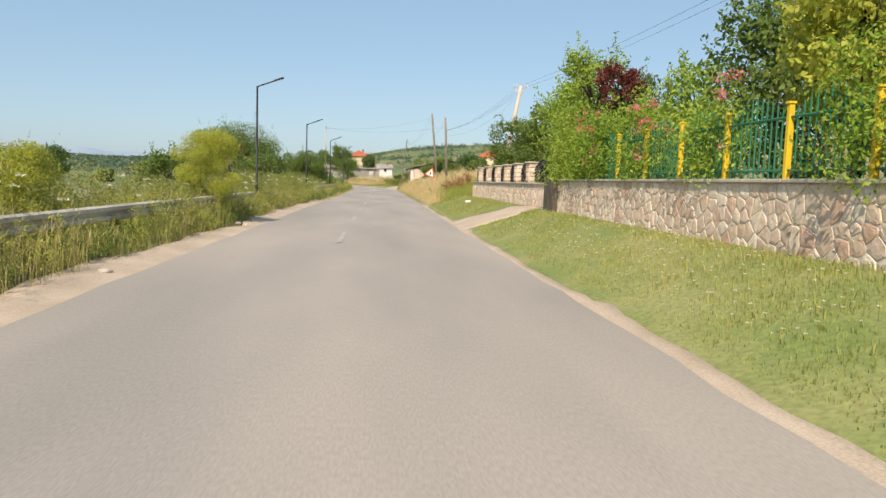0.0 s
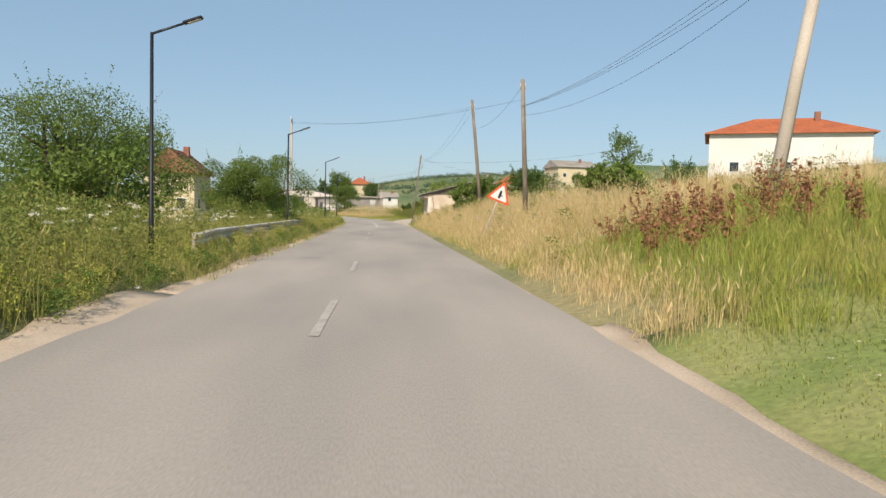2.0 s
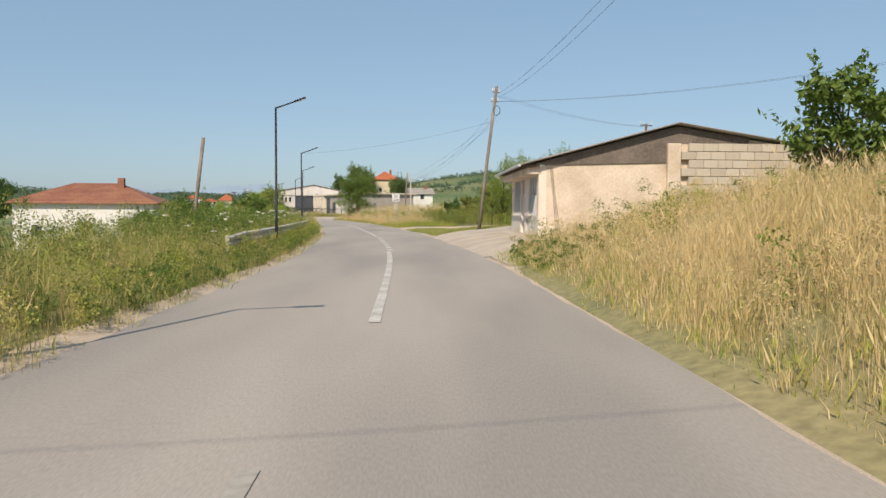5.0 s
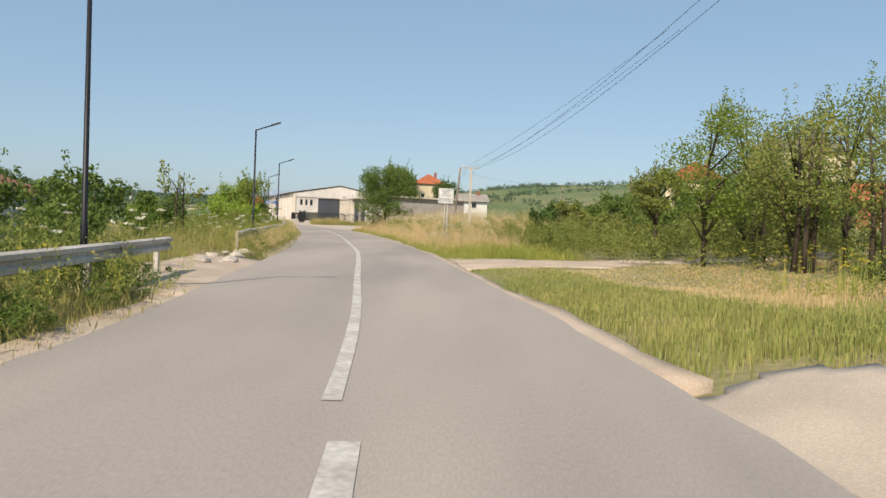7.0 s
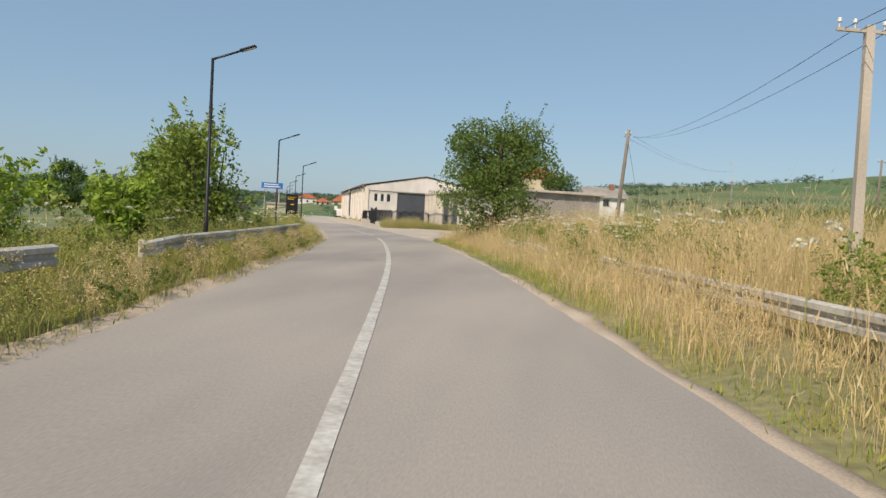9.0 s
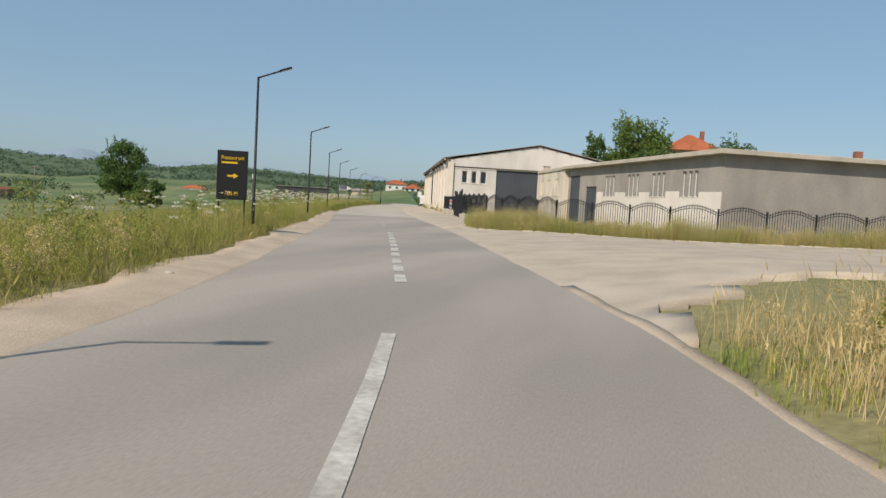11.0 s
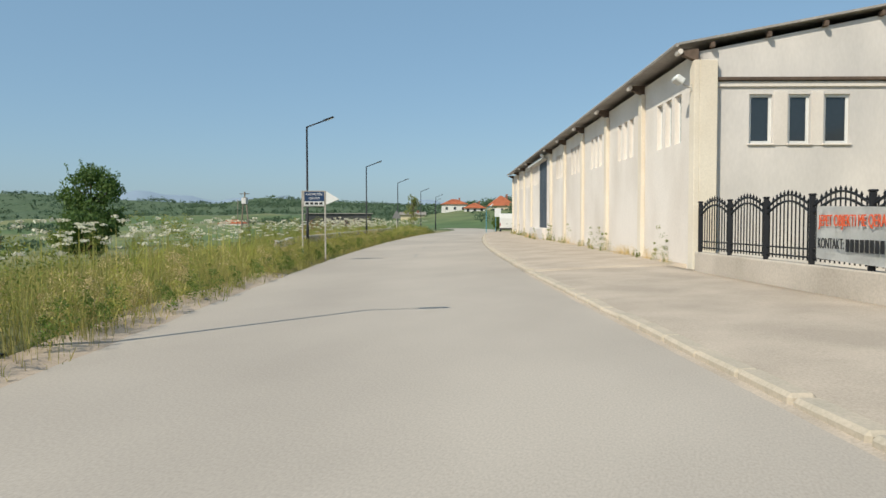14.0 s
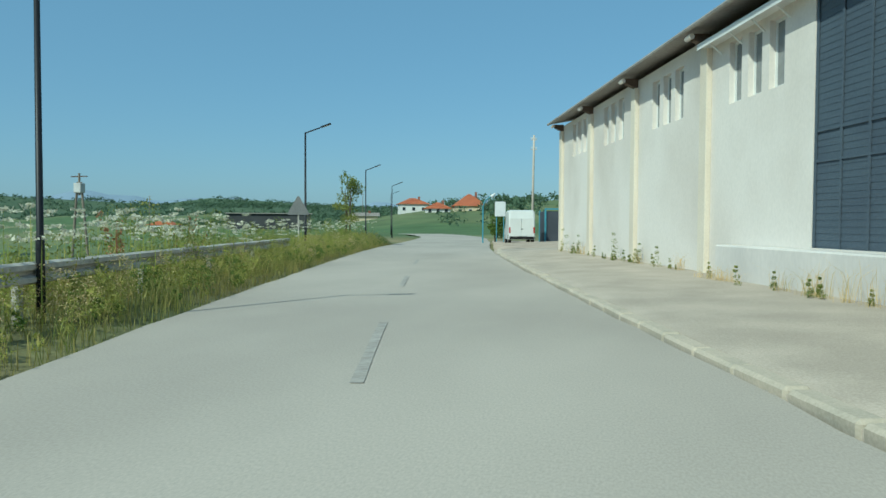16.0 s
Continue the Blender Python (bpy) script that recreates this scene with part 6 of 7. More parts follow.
def blades_in(name, label, poly, dens, h0, h1, material, width=.011):
    p = np.array(poly)
    x0, y0 = p.min(0)
    x1, y1 = p.max(0)
    n = int((x1 - x0) * (y1 - y0) * dens)
    x, y = nrng.uniform(x0, x1, n), nrng.uniform(y0, y1, n)
    k = inside(x, y, poly)
    x, y = x[k], y[k]
    H = nrng.uniform(h0, h1, len(x)) * (.7 + .3 * np.sin(x * 2.1) * np.cos(y * 1.7))
    return blade_mesh(name, label, np.c_[x, y, height(x, y)], H, material, width)


def fluff_in(name, label, poly, n, h0, h1, material, size=.03, per=260):
    """Feathery mounds of fine leaves inside an outline."""
    p = np.array(poly)
    x, y = nrng.uniform(p[:, 0].min(), p[:, 0].max(), 12 * n), nrng.uniform(p[:, 1].min(), p[:, 1].max(), 12 * n)
    k = np.nonzero(inside(x, y, poly))[0][:n]
    V = []
    for a, b in zip(x[k], y[k]):
        z, hh = hz(a, b), nrng.uniform(h0, h1)
        c = np.array([[a, b, z + hh * .3], [a + .1, b, z + hh * .6], [a - .08, b + .1, z + hh * .85]])
        V.append(leaves(per, c, np.array([.34, .28, .18]) * hh * 1.1, size))
    return tagged(leaf_ob(name, np.concatenate(V), material), label, "weeds", kind="stuff")


blades("lawn_grass", "short mown grass on the verge", [(-6, 22.6, 3.4, 5.85, 330, .04, .12), (27, 44, 3.4, 5.85, 330, .04, .12), (131.5, 147, 3.5, 6.4, 330, .03, .1)], LAWN_BLADE, .006, heads=0)
blades_in("yard_grass", "tall yellowing grass in front of the iron fence", [(-25.6, 242.6), (-24.0, 236.6), (-22.2, 234.2), (-18.3, 233.4), (-12.8, 233.4), (2, 236), (2, 238), (-13, 235.9), (-19, 238.0), (-24.4, 244.0)], 420, .5, 1.25, MEADOW, .0042)
blades_in("yard_straw", "dry seeding grass stalks in front of the iron fence", [(-25.2, 242.0), (-23.6, 236.8), (-22.0, 234.5), (-18.3, 233.7), (-12.8, 233.7), (2, 236.3), (2, 238), (-13, 235.9), (-19, 238.0), (-24.4, 244.0)], 150, .7, 1.35, STRAW, .0036)
blades_in("orchard_grass", "dry mown hay and rough grass in the orchard", [(3.4, 135.2), (9, 138), (26, 146), (26, 158), (7, 151.4), (3.6, 148), (1.8, 147)], 260, .03, .1, STRAW, .005)
HAY = [(4.6, 136.6), (9, 138.6), (16, 142), (16, 152), (7, 149.4), (3.8, 146.4)]
fluff_in("mown_hay", "low tumbled swaths of drying mown hay", HAY, 330, .08, .2, STRAW, .034, 120)
fluff_in("hay_weeds", "low green weeds sprouting through the mown hay", HAY, 130, .1, .32, LEAF_GOLD, .03, 130)
blades_in("lane_grass", "green grass beside the lane", [(2.2, 131.2), (6.3, 132.2), (12, 134.6), (26, 140.8), (26, 145), (12, 138.8), (3.4, 134.8)], 300, .04, .13, LAWN_BLADE, .005)
blades_in("garden_grass", "garden grass behind the walls", [(5.8, 1), (18, 1), (18, 42), (5.8, 42)], 20, .2, .5, GRASS)


YARD = [(-25.2, 242.0), (-23.8, 236.6), (-22.0, 234.3), (-18.3, 233.6), (-12.8, 233.6), (2, 236.2), (2, 238), (-13, 235.9), (-19, 238.0), (-24.4, 244.0)]
fluff_in("yard_weeds", "soft yellow-green weeds before the iron fence", YARD, 170, .5, 1.1, LEAF_GOLD)
fluff_in("yard_dry_heads", "pale seeding grass heads before the iron fence", YARD, 110, .6, 1.2, STRAW)

# weeds: umbels, docks, yellow flowers
def umbels(name, label, areas, material, r=.075, high=(.85, 1.35), category="wildflowers"):
    V, S = [], []
    for s0, s1, l0, l1, n in areas:
        s, l = nrng.uniform(s0, s1, n), nrng.uniform(l0, l1, n)
        x, y, tx, ty = road_at(s)
        px, py = x + ty * l, y - tx * l
        z = height(px, py)
        h = nrng.uniform(*high, n)
        for a, b, c, d in zip(px, py, z, h):
            S.append((a, b, c, d))
            m = 22
            q = np.c_[nrng.normal(0, r * .45, m), nrng.normal(0, r * .45, m), nrng.normal(0, r * .1, m)] + (a, b, c + d)
            for e in q:
                f, g = nrng.normal(0, r * .15, (2, 3))
                V.append([e - f, e - g, e + f, e + g])
    ob = leaf_ob(name, np.array(V).reshape(-1, 3), material)
    tagged(ob, label, category, kind="stuff")
    S = np.array(S)
    blade_mesh(name + "_stems", "thin green stems of the wildflowers", S[:, :3], S[:, 3] * 1.08, GRASS, .008, "stems", upright=True)


umbels("white_wildflowers", "flat white umbels of wild carrot", [
    (4, 60, -8, -4.6, 90), (60, 110, -8, -4.4, 60), (112, 142, -7, -4.5, 30), (150, 200, -8, -4.2, 120), (205, 345, -8, -4.2, 420)], PETAL, .09)
umbels("elder_umbels", "flat creamy flower umbels over leafy green weeds", [(164, 170, 5.4, 8, 26), (175, 181, 4.8, 7, 34), (186, 192, 4.8, 6.6, 26), (160, 205, 4.6, 9, 70)], PETAL, .1, (1.0, 1.5))
umbels("tall_wildflowers", "tall white flower umbels standing above the roadside grass", [(225, 262, -8, -5, 90), (262, 345, -6.5, -4.4, 460), (112, 142, -6.5, -4.6, 40), (26, 60, -7, -4.6, 70)], PETAL, .095, (1.0, 1.5))
umbels("large_carrot_flowers", "large white wild carrot umbels beside the guardrail", [(296, 318, -6.8, -4.7, 110), (236, 252, -8.5, -5.6, 60)], PETAL, .13, (1.05, 1.6))
umbels("clover_flowers", "small white clover flowers in the lawn", [(3, 21, 3.9, 5.6, 330), (27, 42, 4.0, 5.6, 60)], PETAL, .022, (.06, .16))
umbels("blue_wildflowers", "scattered pale blue chicory flowers", [(58, 70, 4.6, 8, 40)], CHICORY, .035, (.6, 1.0))
umbels("yellow_wildflowers", "small yellow wildflowers", [(8, 26, -6, -4, 60), (120, 142, -5, -3.8, 70), (206, 240, -7, -4.5, 40), (134, 139, 7.6, 11, 110)], GOLD, .04, (.5, 1.0))


def dock_patch(name, label, pts, material=SEED, h=1.2):
    """Dock plants: a few stiff stalks, each crowded with seeds."""
    V, foot, tall = [], [], []
    for x, y in pts:
        z = hz(x, y)
        for k in range(6):
            ax, ay = nrng.normal(0, .07, 2)
            hh = h * nrng.uniform(.65, 1.1)
            foot.append((x + ax, y + ay, z))
            tall.append(hh)
            m = 60
            t = nrng.uniform(.35, 1, m)
            g = (1.12 - t) * .06 + .012
            c = np.c_[x + ax + ax * 3 * t * t + nrng.normal(0, 1, m) * g, y + ay + ay * 3 * t * t + nrng.normal(0, 1, m) * g, z + t * hh]
            d, e = nrng.normal(0, .017, (2, m, 3))
            V.append(np.stack([c - d, c - e, c + d, c + e], 1).reshape(-1, 3))
    blade_mesh(name + "_stems", "stiff brown stalks of the docks", np.array(foot), np.array(tall), material, .012, "stems", upright=True)
    ob = leaf_ob(name, np.concatenate(V), material)
    return tagged(ob, label, "weeds", kind="stuff")


dock_patch("dock_weeds", "rusty red seeding dock plants", [tuple(at(s, l))[:2] for s, l in zip(nrng.uniform(46, 51, 16), nrng.uniform(4.8, 8.2, 16))], h=1.05)
dock_patch("dock_weeds_left", "rusty red seeding dock plants among the meadow", [tuple(at(s, l))[:2] for s, l in zip(np.r_[nrng.uniform(290, 318, 12), nrng.uniform(248, 252, 3), nrng.uniform(262, 264, 2)], np.r_[nrng.uniform(-8, -5.6, 12), nrng.uniform(-8.5, -7, 3), nrng.uniform(-7, -6, 2)])], h=1.5)


def weed_row(name, label, areas, material, size=.09, h=(.4, .9), per=90):
    V = []
    for s0, s1, l0, l1, n in areas:
        for s, l in zip(nrng.uniform(s0, s1, n), nrng.uniform(l0, l1, n)):
            p = at(s, l)
            z = hz(p.x, p.y)
            hh = nrng.uniform(*h)
            c = np.array([[p.x, p.y, z + hh * .35], [p.x + .1, p.y, z + hh * .6], [p.x - .08, p.y + .1, z + hh * .85]])
            V.append(leaves(per, c, np.array([.32, .26, .16]) * hh * 1.1, size))
    ob = leaf_ob(name, np.concatenate(V), material)
    return tagged(ob, label, "weeds", kind="stuff")


weed_row("leafy_weeds", "leafy green weeds among the roadside grass", [(0, 112, -8, -4.2, 150), (112, 145, -6, -4.4, 50), (150, 205, -8, -4.3, 80), (262, 340, -7, -4.2, 90),
          (45, 110, 4, 9, 60), (160, 205, 4.5, 12, 260), (104, 110, 4.2, 7, 10)], LEAF_OLIVE, .06, (.5, 1.3), 170)
weed_row("elder_weeds", "lush leafy green weeds in the dry grass", [(164, 170, 5.6, 8, 12), (175, 181, 5.0, 7, 15), (186, 192, 4.8, 6.6, 14), (160, 205, 6, 10, 16)], LEAF_WEED, .075, (.8, 1.45), 240)
weed_row("tall_weeds", "tall tangled green weeds with thin stalks", [(0, 60, -7.8, -4.1, 260), (60, 112, -8, -3.9, 220), (112, 138, -6.5, -4.2, 70), (150, 200, -8, -4.2, 90), (205, 262, -9, -5, 60), (262, 340, -7, -4.4, 70)], LEAF_OLIVE, .06, (.7, 1.35), 170)
weed_row("bushy_weeds", "high bushy green weeds beside the road", [(4, 26, -8, -5.4, 55), (26, 50, -7.4, -4.5, 120), (50, 62, -7.6, -5, 36), (62, 112, -8.2, -5.2, 56), (112, 136, -8.5, -5.2, 40), (150, 198, -9, -5.2, 60),
          (206, 262, -11, -6, 36), (262, 340, -8, -5.2, 50)], LEAF_OLIVE, .07, (1.1, 1.9), 330)
weed_row("edge_weeds", "dense green and yellow weeds overgrowing the road edge", [(2, 44, -5.0, -4.2, 70), (44, 72, -4.5, -3.5, 36), (72, 112, -4.3, -3.4, 60), (112, 138, -4.3, -3.5, 24), (150, 165, -4.2, -3.6, 16), (205, 262, -6, -5, 40), (276, 330, -4.6, -3.7, 60)], LEAF_GOLD, .042, (.4, .95), 260)
weed_row("feathery_weeds", "fine feathery golden weeds in soft mounds", [(112, 142, -5.2, -3.7, 24), (150, 200, -5.4, -3.6, 260), (205, 262, -9, -4.7, 560), (262, 345, -5.4, -3.8, 420), (262, 345, -9, -5.4, 120), (60, 112, -7, -3.8, 110), (4, 60, -6.5, -4.1, 330)], LEAF_GOLD, .028, (.4, .95), 330)
weed_row("dry_fluff", "soft dry grass heads in feathery mounds", [(149, 200, -4.4, -3.5, 240), (100, 110.6, 3.7, 8, 170), (54, 100, 3.7, 7.5, 300), (158, 206, 3.8, 7.5, 260), (205, 262, -8, -4.8, 200), (262, 345, -5.2, -3.9, 150), (60, 112, -6, -3.8, 110)], STRAW, .03, (.4, .95), 260)
weed_row("low_gold_weeds", "low yellowish weeds creeping over the sandy shoulder", [(205, 262, -5.5, -4.5, 260), (2, 48, -4.9, -4.0, 150), (149, 200, -4.2, -3.4, 120), (262, 345, -4.3, -3.5, 120)], LEAF_GOLD, .03, (.15, .45), 170)
weed_row("low_green_weeds", "low fresh green weeds at the road edge", [(262, 345, -4.4, -3.5, 150), (150, 200, -4.2, -3.5, 60), (44, 112, -4.5, -3.45, 330), (112, 139, -5, -3.5, 260), (103, 110.8, 3.5, 5.2, 70), (2, 46, -5.2, -4.0, 300)], LEAF_MID, .045, (.25, .65), 190)
weed_row("yellow_weeds", "yellowing feathery weeds along the road edge", [(0, 60, -6, -3.7, 120), (60, 112, -6, -3.6, 90), (112, 140, -5, -3.6, 18), (150, 200, -5.5, -3.6, 50), (225, 340, -6, -4.2, 60), (100, 110.5, 4.3, 9, 30)], LEAF_YELLOW, .034, (.4, 1.0), 190)
V = []
for k in nrng.uniform(.6, 53, 80):
    o = nrng.uniform(.15, .5) + (.42 if 28.2 < k < 37.4 else 0)
    p = hall.matrix_world @ Vector((-o, k, 0))
    hh = nrng.uniform(.12, .5) if nrng.random() < .72 else nrng.uniform(.6, 1.25)
    c = np.array([[p.x, p.y, .22 + hh * f] for f in (.15, .4, .65, .9)])
    V.append(leaves(300, c + nrng.normal(0, .04, c.shape) * hh, np.array([.22, .17, .12, .07]) * hh, .034))
tagged(leaf_ob("wall_weeds", np.concatenate(V), LEAF_OLIVE), "scattered weeds at the foot of the warehouse wall", "weeds", kind="stuff")
k = nrng.uniform(.6, 53, 46)[nrng.integers(0, 46, 1500)] + nrng.normal(0, .16, 1500)
o = np.abs(nrng.normal(0, .12, 1500)) + .16 + .42 * ((k > 28.2) & (k < 36.6))
a = radians(HALL_T)
P = np.c_[-35.15 - o * math.cos(a) - k * math.sin(a), 271.6 - o * math.sin(a) + k * math.cos(a), np.full(1500, .2)]
blade_mesh("wall_grass", "dry grass tufts at the foot of the warehouse wall", P, nrng.uniform(.12, .55, 1500), STRAW, .0034)
weed_row("thicket_left", "dense green thicket below the guardrail", [(108, 138, -11, -5.0, 330), (110, 150, -14, -6.5, 120)], LEAF_MID, .06, (.9, 1.7), 330)
weed_row("garden_shrubs", "green shrubs growing over the garden wall", [(3, 42, 6.4, 8.5, 60)], LEAF_MID, .1, (1.4, 2.4), 190)

V = []
for y in np.r_[nrng.uniform(2, 8.3, 40), nrng.uniform(9.9, 12.6, 9), nrng.uniform(12.9, 16.2, 14), nrng.uniform(17.4, 22.4, 84)]:
    c = np.c_[nrng.normal(5.55, .2, 3), y + nrng.normal(0, .2, 3), nrng.uniform(1.7, 2.7 + .9 * abs(math.sin(y * 1.3)) + .3 * math.sin(y * 3.1), 3)]
    V.append(leaves(240, c, np.full(3, .36), .078))
tagged(leaf_ob("climbing_shrubs", np.concatenate(V), LEAF_LIGHT), "bright green climbing shrubs over the garden fence", "shrubs", kind="stuff")

weed_row("orchard_undergrowth", "tangled green undergrowth below the orchard trees", [(147, 156, 9.5, 22, 90), (141, 149, 14, 24, 50), (155, 166, 11, 24, 70)], LEAF_OLIVE, .1, (.7, 1.7), 170)
fluff_in("orchard_weeds", "leafy green weeds at the edge of the mown orchard", [(5.2, 134.0), (9.4, 135.6), (13, 138.6), (12, 141), (8.0, 139.6), (5.8, 137.4)], 90, .35, .95, LEAF_WEED, .05, 260)
weed_row("slope_scrub", "olive green scrub and brambles on the slope", [(153, 168, 7.5, 24, 400), (160, 182, 11, 28, 200), (182, 206, 15, 32, 90), (62, 100, 8, 20, 60)], LEAF_OLIVE, .075, (.7, 1.8), 260)

# rose bushes with flowers behind the green fence
V = []
for y in (7.2, 10.4, 13.9, 14.4, 17.4, 18.1):
    c = np.c_[nrng.normal(5.2, .1, 6), nrng.normal(y, .35, 6), nrng.uniform(2.1, 3.5, 6)]
    V.append(leaves(150, c, np.full(6, .13), .06))
roses = tagged(leaf_ob("rose_flowers", np.concatenate(V), ROSE), "red and pink climbing roses on the fence", "roses", kind="stuff")

# trees: garden
for i, (x, y, h, r, low, m, n) in enumerate([
        (7.6, 6.0, 4.6, 1.9, .6, LEAF_LIGHT, 5200), (9.5, 9.5, 5.6, 2.4, .8, LEAF_MID, 5200), (6.7, 9.7, 4.6, 1.6, 1.7, LEAF_YELLOW, 4200), (8.4, 14.5, 5.0, 2.0, .5, LEAF_MID, 4800),
        (7.2, 18.2, 3.3, 1.7, .3, LEAF_LIGHT, 4200), (9.0, 20.6, 4.7, 2.0, .5, LEAF_LIGHT, 4600), (7.3, 22.8, 3.3, 1.5, .3, LEAF_MID, 3600), (8.4, 28.2, 6.3, 2.2, 1.3, LEAF_LIGHT, 4800),
        (8.6, 32.0, 5.7, 2.1, 1.2, LEAF_LIGHT, 4800), (8.4, 36.3, 4.9, 2.1, 1.3, LEAF_MID, 5000), (7.7, 40.0, 4.6, 2.1, 1.3, LEAF_MID, 5000), (10.5, 30, 5.6, 2.6, 1.2, LEAF_DARK, 4200),
        (11.5, 18, 6.4, 2.8, 1.2, LEAF_DARK, 4200), (11, 38, 5.0, 2.4, 1.2, LEAF_DARK, 4200)]):
    tree("garden_tree", ["bright green leafy garden tree behind the wall", "dense dark green fruit tree in the garden"][m is LEAF_DARK], x, y, h, r, low, m, n, .13, 1 + i % 2, .1, i, 40)
tree("plum_tree", "small dark red-leaved plum tree", 7.4, 22.2, 4.7, .9, 3.0, LEAF_RED, 1800, .1, 1, .06, 3, 20)
tree("garden_shrub", "reddish orange leaved garden shrub behind the railing", 7.3, 26.9, 3.5, .75, 1.5, LEAF_RUST, 1800, .09, 3, .05, 4, 20)
# left of the road
tree("willow_tree", "large bushy green tree beside the road", -12.6, 66, 7.1, 4.9, -.3, LEAF_MID, 32000, .1, 4, .16, 5, 70)
tree("fennel_bush", "feathery yellow-green flowering weed clump", -6.6, 13.4, 2.1, 1.1, .1, LEAF_YELLOW, 20000, .034, 5, .012, 75, 26)
tree("fennel_bush", "feathery yellow-green flowering weed clump", -5.3, 22.8, 3.0, 1.2, .1, LEAF_YELLOW, 36000, .034, 5, .012, 76, 30)
tree("young_tree", "sparse young tree with long compound leaves", -12.8, 153.5, 3.6, 1.3, 1.9, LEAF_OLIVE, 130, .14, 2, .05, 77, 14)
for x, y, h, r in ((-17.2, 172.5, 2.8, 1.9), (-19.5, 167.5, 2.7, 2.2), (-14.9, 166.5, 2.3, 1.5), (-23.5, 176, 3.4, 2.2)):
    tree("roadside_bush", "light green leafy bush behind the guardrail", x, y, h, r, .0, LEAF_LIGHT, 3000, .13, 4, .05, 81, 28)
tree("roadside_bush", "tall green roadside shrub", -9.8, 61, 4.0, 2.6, -.2, LEAF_MID, 5000, .17, 4, .08, 70, 40)
tree("roadside_bush", "tall green roadside shrub", -17, 74, 6.5, 3.4, -.2, LEAF_MID, 5000, .2, 4, .08, 71, 40)
tree("roadside_bush", "tall green roadside shrub", -16, 56, 4.5, 2.8, -.2, LEAF_MID, 3600, .2, 4, .08, 72, 34)
tree("roadside_bush", "dense dark green roadside bush", -7.3, 76.8, 4.7, 3.7, .0, LEAF_MID, 30000, .085, 4, .08, 6, 46)
tree("roadside_bush", "dense dark green roadside bush", -9.2, 82, 3.9, 2.3, .0, LEAF_DARK, 4000, .15, 3, .08, 7, 36)
tree("roadside_bush", "green roadside bush in the hedge", -9.0, 90, 3.4, 2.4, .0, LEAF_MID, 3600, .15, 3, .08, 8, 36)
tree("roadside_bush", "green roadside bush in the hedge", -10.5, 101, 3.0, 2.2, .0, LEAF_MID, 3200, .15, 3, .08, 9, 32)
for i, (x, y) in enumerate(((-14.2, 127.4), (-13.8, 129.8), (-14.6, 132.2), (-14.4, 134.8), (-16.2, 137.6))):
    tree("roadside_bush", "round green bush in the thicket below the guardrail", x, y, 1.75 - hz(x, y), 1.5, .0, LEAF_MID, 3000, .1, 3, .05, 90 + i, 26)
tree("ash_tree", "light green young trees beside the guardrail", -18.6, 184, 4.7, 2.4, .5, LEAF_WEED, 4200, .17, 5, .06, 10, 40)
tree("ash_tree", "light green young trees beside the guardrail", -21.4, 188, 4.6, 2.2, .5, LEAF_LIGHT, 3200, .17, 5, .06, 79, 34)
tree("roadside_bush", "leafy green bush beside the guardrail", -16.4, 176.5, 2.4, 1.3, .0, LEAF_LIGHT, 2200, .16, 3, .05, 11, 22)
tree("roadside_bush", "leafy green bush in the thicket", -16, 160, 3.0, 2.0, .0, LEAF_MID, 2600, .16, 3, .05, 12, 26)
tree("roadside_bush", "leafy green bush in the thicket", -13, 146, 3.0, 2.0, .0, LEAF_MID, 2600, .16, 3, .05, 13, 26)
tree("roadside_bush", "leafy green bush in the thicket", -19, 150, 3.6, 2.4, .0, LEAF_MID, 2600, .18, 3, .05, 14, 26)
tree("roadside_bush", "leafy green bush in the thicket", -24, 165, 4.2, 2.6, .0, LEAF_DARK, 2600, .2, 3, .05, 15, 26)
tree("walnut_tree", "large dark walnut tree alone in the fields", -158, 367, 18.5, 7.5, 2.0, LEAF_DARK, 7000, .6, 1, .5, 16, 46)
tree("field_tree", "dark tree low in the fields", -120, 330, 7, 5, .5, LEAF_DARK, 3000, .5, 2, .25, 17, 30)
# right of the road
tree("plum_tree", "dense green plum tree at the junction", -8.6, 198, 6.9, 3.7, .2, LEAF_MID, 13000, .15, 3, .12, 18, 64)
for i, (x, y, h, r, low, m) in enumerate([(7.6, 150.4, 6.2, 2.3, 1.3, LEAF_WEED), (10.2, 153.5, 6.4, 2.5, 1.0, LEAF_WEED), (9.4, 147.6, 5.6, 2.2, 1.3, LEAF_OLIVE), (12.2, 149.6, 6.6, 2.6, 1.2, LEAF_WEED),
                                       (10.8, 144.4, 5.6, 2.0, 1.3, LEAF_OLIVE), (13, 155, 6.0, 2.3, 1.0, LEAF_MID),
                                       (7.2, 155.6, 4.2, 1.4, 1.6, LEAF_OLIVE), (12.5, 158.5, 5.6, 2.4, .8, LEAF_MID)]):
    tree("orchard_tree", "leafy young orchard tree with a thin trunk", x, y, h, r, low, m, 3700, .11, 1 + i % 3, .1, 20 + i, 36)
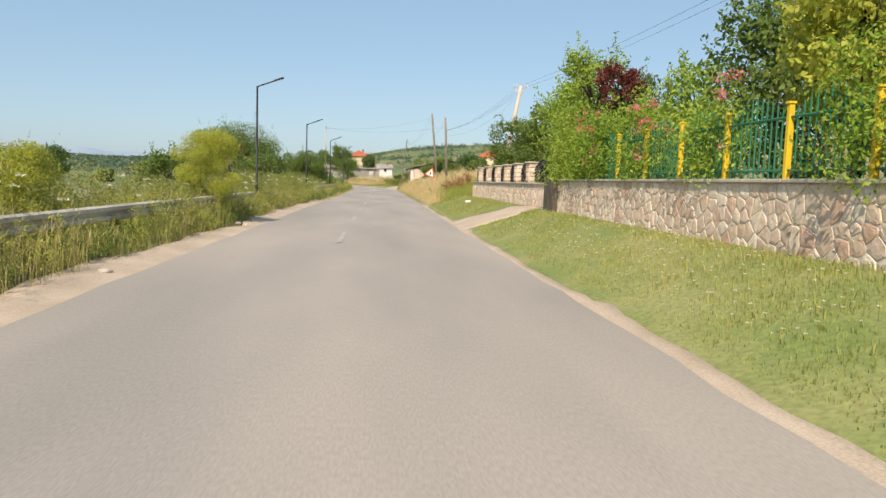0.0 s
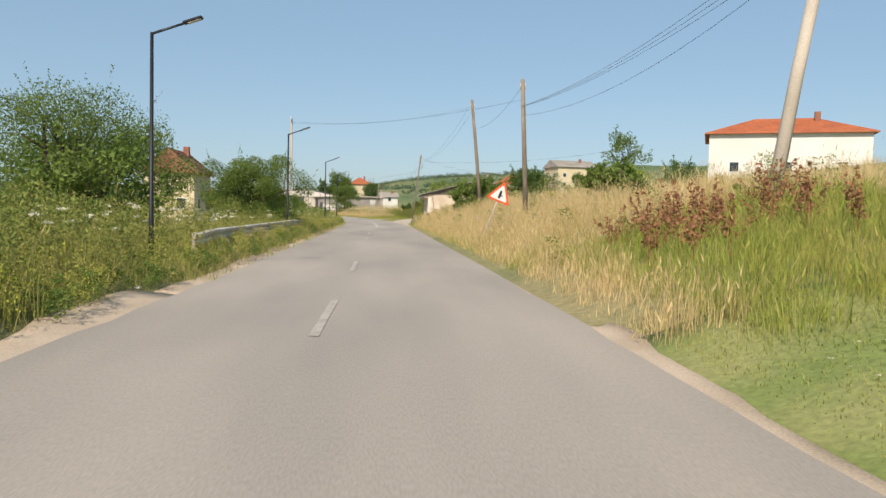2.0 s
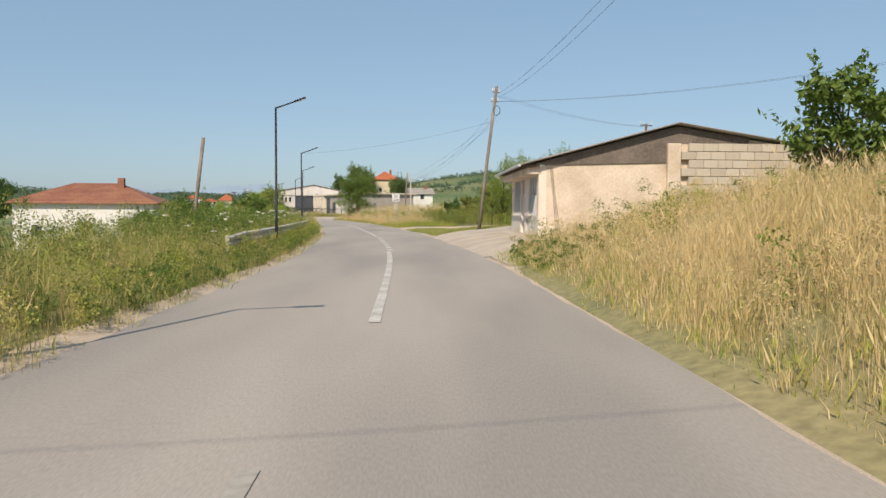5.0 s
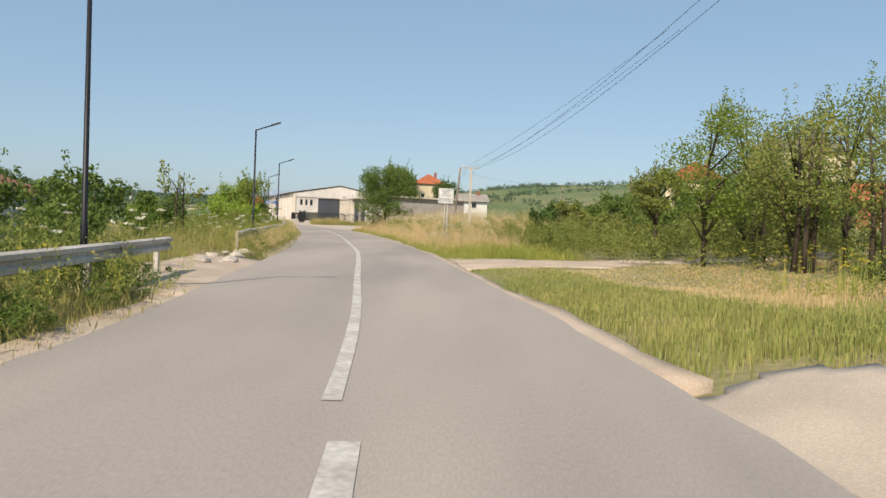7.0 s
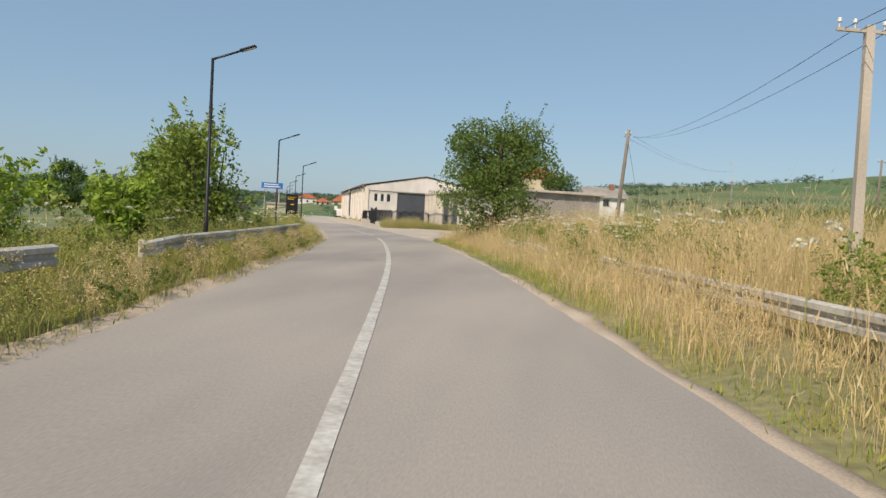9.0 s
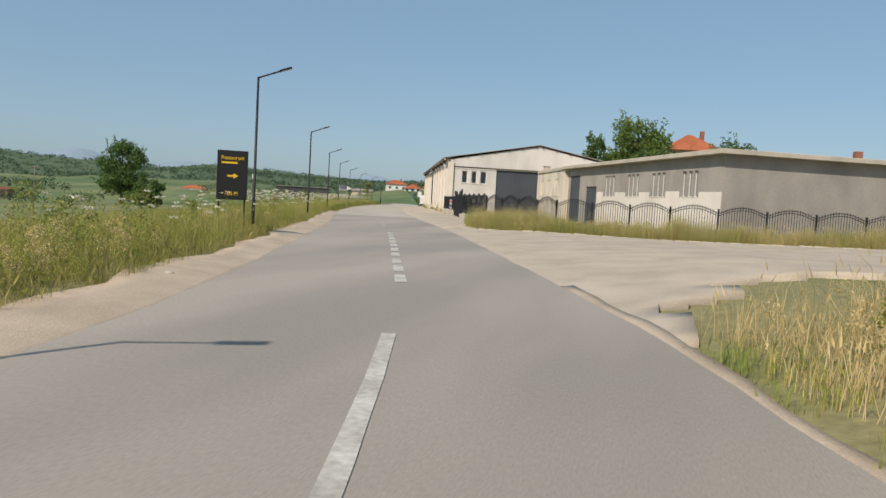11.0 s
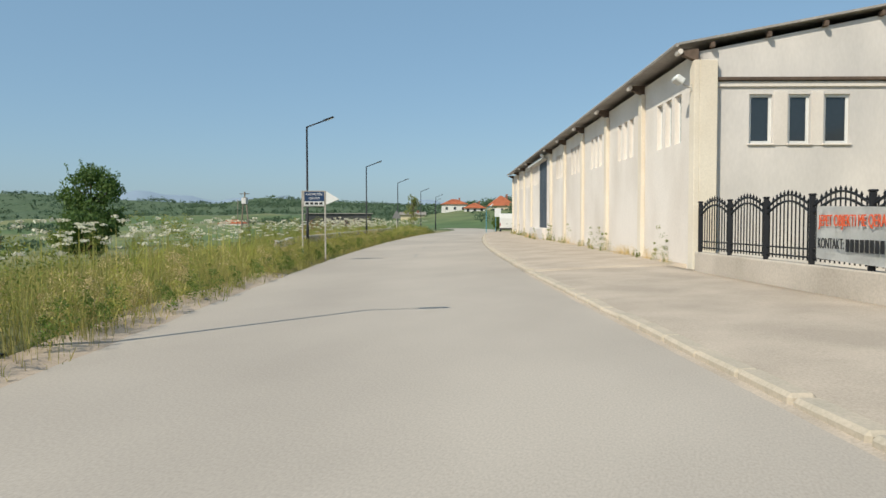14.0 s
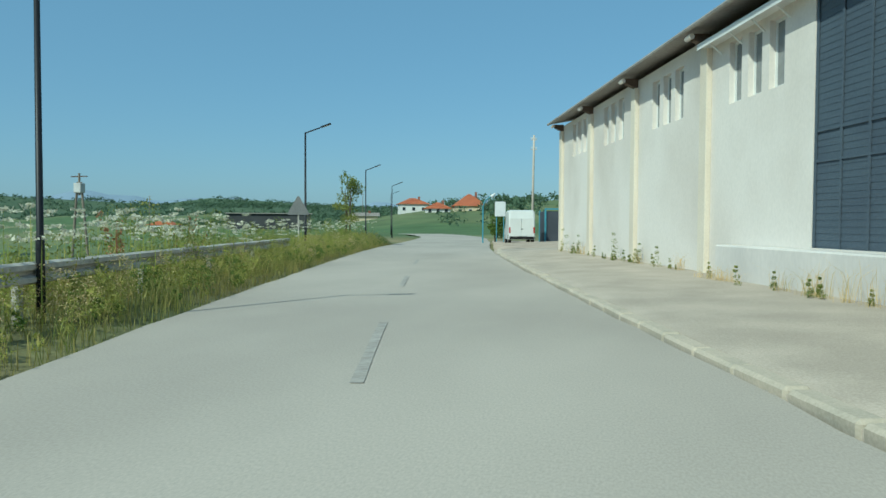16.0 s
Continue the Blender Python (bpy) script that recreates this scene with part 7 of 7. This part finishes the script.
for i, (x, y, h, r, m) in enumerate([(6.9, 91, 2.8, 1.8, LEAF_MID), (11.5, 93, 3.4, 2.0, LEAF_DARK), (6.5, 94.2, 2.6, 1.6, LEAF_MID), (13, 101, 3.6, 2.2, LEAF_MID), (10, 105, 3.2, 1.8, LEAF_MID),
                                  (21.8, 100, 6.0, 2.4, LEAF_MID), (21, 98, 3.0, 2.2, LEAF_LIGHT), (18, 95, 3.0, 2.4, LEAF_MID), (32, 112, 4, 2.4, LEAF_DARK), (8.5, 62, 2.0, 1.2, LEAF_MID),
                                  (12, 170, 2.4, 1.8, LEAF_MID), (3.5, 163, 1.6, 1.4, LEAF_MID), (6.5, 166, 2.0, 1.7, LEAF_OLIVE), (9.5, 164, 2.1, 1.7, LEAF_MID), (5, 171, 2.3, 1.8, LEAF_DARK), (9, 174, 2.6, 2.2, LEAF_MID),
                                  (13, 165, 2.3, 1.8, LEAF_OLIVE), (16.5, 169, 2.6, 2.2, LEAF_MID), (20, 166, 2.6, 2.2, LEAF_DARK), (7, 181, 2.6, 2.2, LEAF_OLIVE), (12, 183, 3, 2.4, LEAF_MID), (16, 178, 3, 2.2, LEAF_DARK), (22, 190, 3.4, 2.6, LEAF_DARK), (14, 192, 2.8, 2.0, LEAF_MID), (28, 205, 4.5, 3, LEAF_DARK),
                                  (24, 224, 4.5, 3, LEAF_MID), (32, 232, 4.5, 3.0, LEAF_MID), (20, 212, 3, 2.4, LEAF_MID), (46, 230, 7, 3, LEAF_DARK)]):
    tree("hedge_bush", "bushy green shrub on the slope", x, y, h, r, .1, m, 2400, .18, 3, .06, 40 + i, 26)
tree("old_tree", "large rounded green tree behind the warehouse", -16.6, 307, 15, 6.0, 4, LEAF_MID, 9000, .4, 1, .4, 60, 60)
tree("old_tree", "dark feathery tree behind the annex", -22, 300, 11.5, 2.6, 4, LEAF_DARK, 2600, .35, 1, .25, 61, 30)
tree("old_tree", "dark green tree beside the red-roofed house", -4, 300, 10.5, 4.5, 2, LEAF_DARK, 4500, .35, 1, .3, 62, 40)
tree("old_tree", "dark green tree beside the red-roofed house", -14, 296, 9.5, 4.0, 2, LEAF_DARK, 4500, .35, 1, .3, 63, 40)
tree("roadside_bush", "leafy bush beside the kiosk", -61.6, 342.5, 2.6, .9, .1, LEAF_MID, 1800, .14, 2, .05, 64, 18)
tree("young_tree", "slender pale green tree in the meadow", -68.3, 330, 4.6, 1.4, .3, LEAF_OLIVE, 1500, .13, 2, .06, 65, 18)


# far woods and hedges
def far_woods(name, label, pts, material, size, per=110):
    V = []
    for x, y, r in pts:
        z = hz(x, y)
        k = 7
        c = np.c_[x + nrng.normal(0, r * .5, k), y + nrng.normal(0, r * .5, k), z + r * nrng.uniform(.3, 1.0, k)]
        V.append(leaves(per, c, np.full(k, r * .55), size * r))
    ob = leaf_ob(name, np.concatenate(V), material)
    return tagged(ob, label, "woods", kind="stuff")


pts = []
for i in range(150):
    a = nrng.uniform(-1.25, .75)
    d = nrng.uniform(170, 1500)
    x, y = -30 + d * math.sin(a), 150 + d * math.cos(a)
    s, l = (float(q[0]) for q in to_road(x, y))
    if abs(l) < 45 or (-70 < x < 10 and 230 < y < 420):
        continue
    g = nrng.uniform(0, 3.1)
    for k in range(nrng.integers(4, 14)):
        e = nrng.normal(0, 1.5)
        q = (k - 5) * 4.5 * (1 + d / 700)
        px, py = x + q * math.cos(g) + e, y + q * math.sin(g) + e
        if abs(float(to_road(px, py)[1][0])) > 40 and not (-75 < px < 40 and 225 < py < 420):
            pts.append((px, py, nrng.uniform(1.3, 2.7) * (1 + d / 900)))
for i in range(80):
    pts.append((nrng.uniform(-135, -10), nrng.normal(575, 22), nrng.uniform(1.8, 3.6)))
for i in range(110):
    pts.append((nrng.uniform(-98, -35), nrng.uniform(420, 560), nrng.uniform(1.2, 2.6)))
far_woods("far_woods", "dark hedges and trees between the fields", pts, LEAF_FAR_HAZY, .4, 56)
pts = [(nrng.uniform(14, 120), nrng.uniform(228, 345), nrng.uniform(1.4, 3.0)) for i in range(90)] + [(nrng.uniform(30, 90), nrng.uniform(180, 228), nrng.uniform(1.2, 2.2)) for i in range(30)]
far_woods("hedgerow", "green hedges and small trees on the slope", pts, LEAF_MID, .28, 120)
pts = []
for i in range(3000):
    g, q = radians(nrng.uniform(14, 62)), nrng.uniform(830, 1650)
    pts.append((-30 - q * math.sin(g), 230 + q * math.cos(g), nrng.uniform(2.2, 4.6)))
far_woods("ridge_woods", "dark woodland covering the far ridge", pts, LEAF_FAR_HAZY, .7, 16)


# mountains beyond the valley, distance haze put into their pale blue colour
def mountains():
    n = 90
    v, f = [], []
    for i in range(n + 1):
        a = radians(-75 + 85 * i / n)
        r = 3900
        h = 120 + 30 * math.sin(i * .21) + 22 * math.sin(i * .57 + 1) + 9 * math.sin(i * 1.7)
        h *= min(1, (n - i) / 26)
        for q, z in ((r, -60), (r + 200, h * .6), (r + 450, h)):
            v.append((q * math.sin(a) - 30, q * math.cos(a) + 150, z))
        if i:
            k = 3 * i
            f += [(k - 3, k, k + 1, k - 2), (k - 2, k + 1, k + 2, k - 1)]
    ob = raw("backdrop", v, f, mat("haze_blue_mountain", (.25, .32, .4), 1, .05, 900, .01, 0), smooth=True)
    return tagged(ob, "mountain range on the horizon, haze painted as pale blue", "mountains", kind="structure")


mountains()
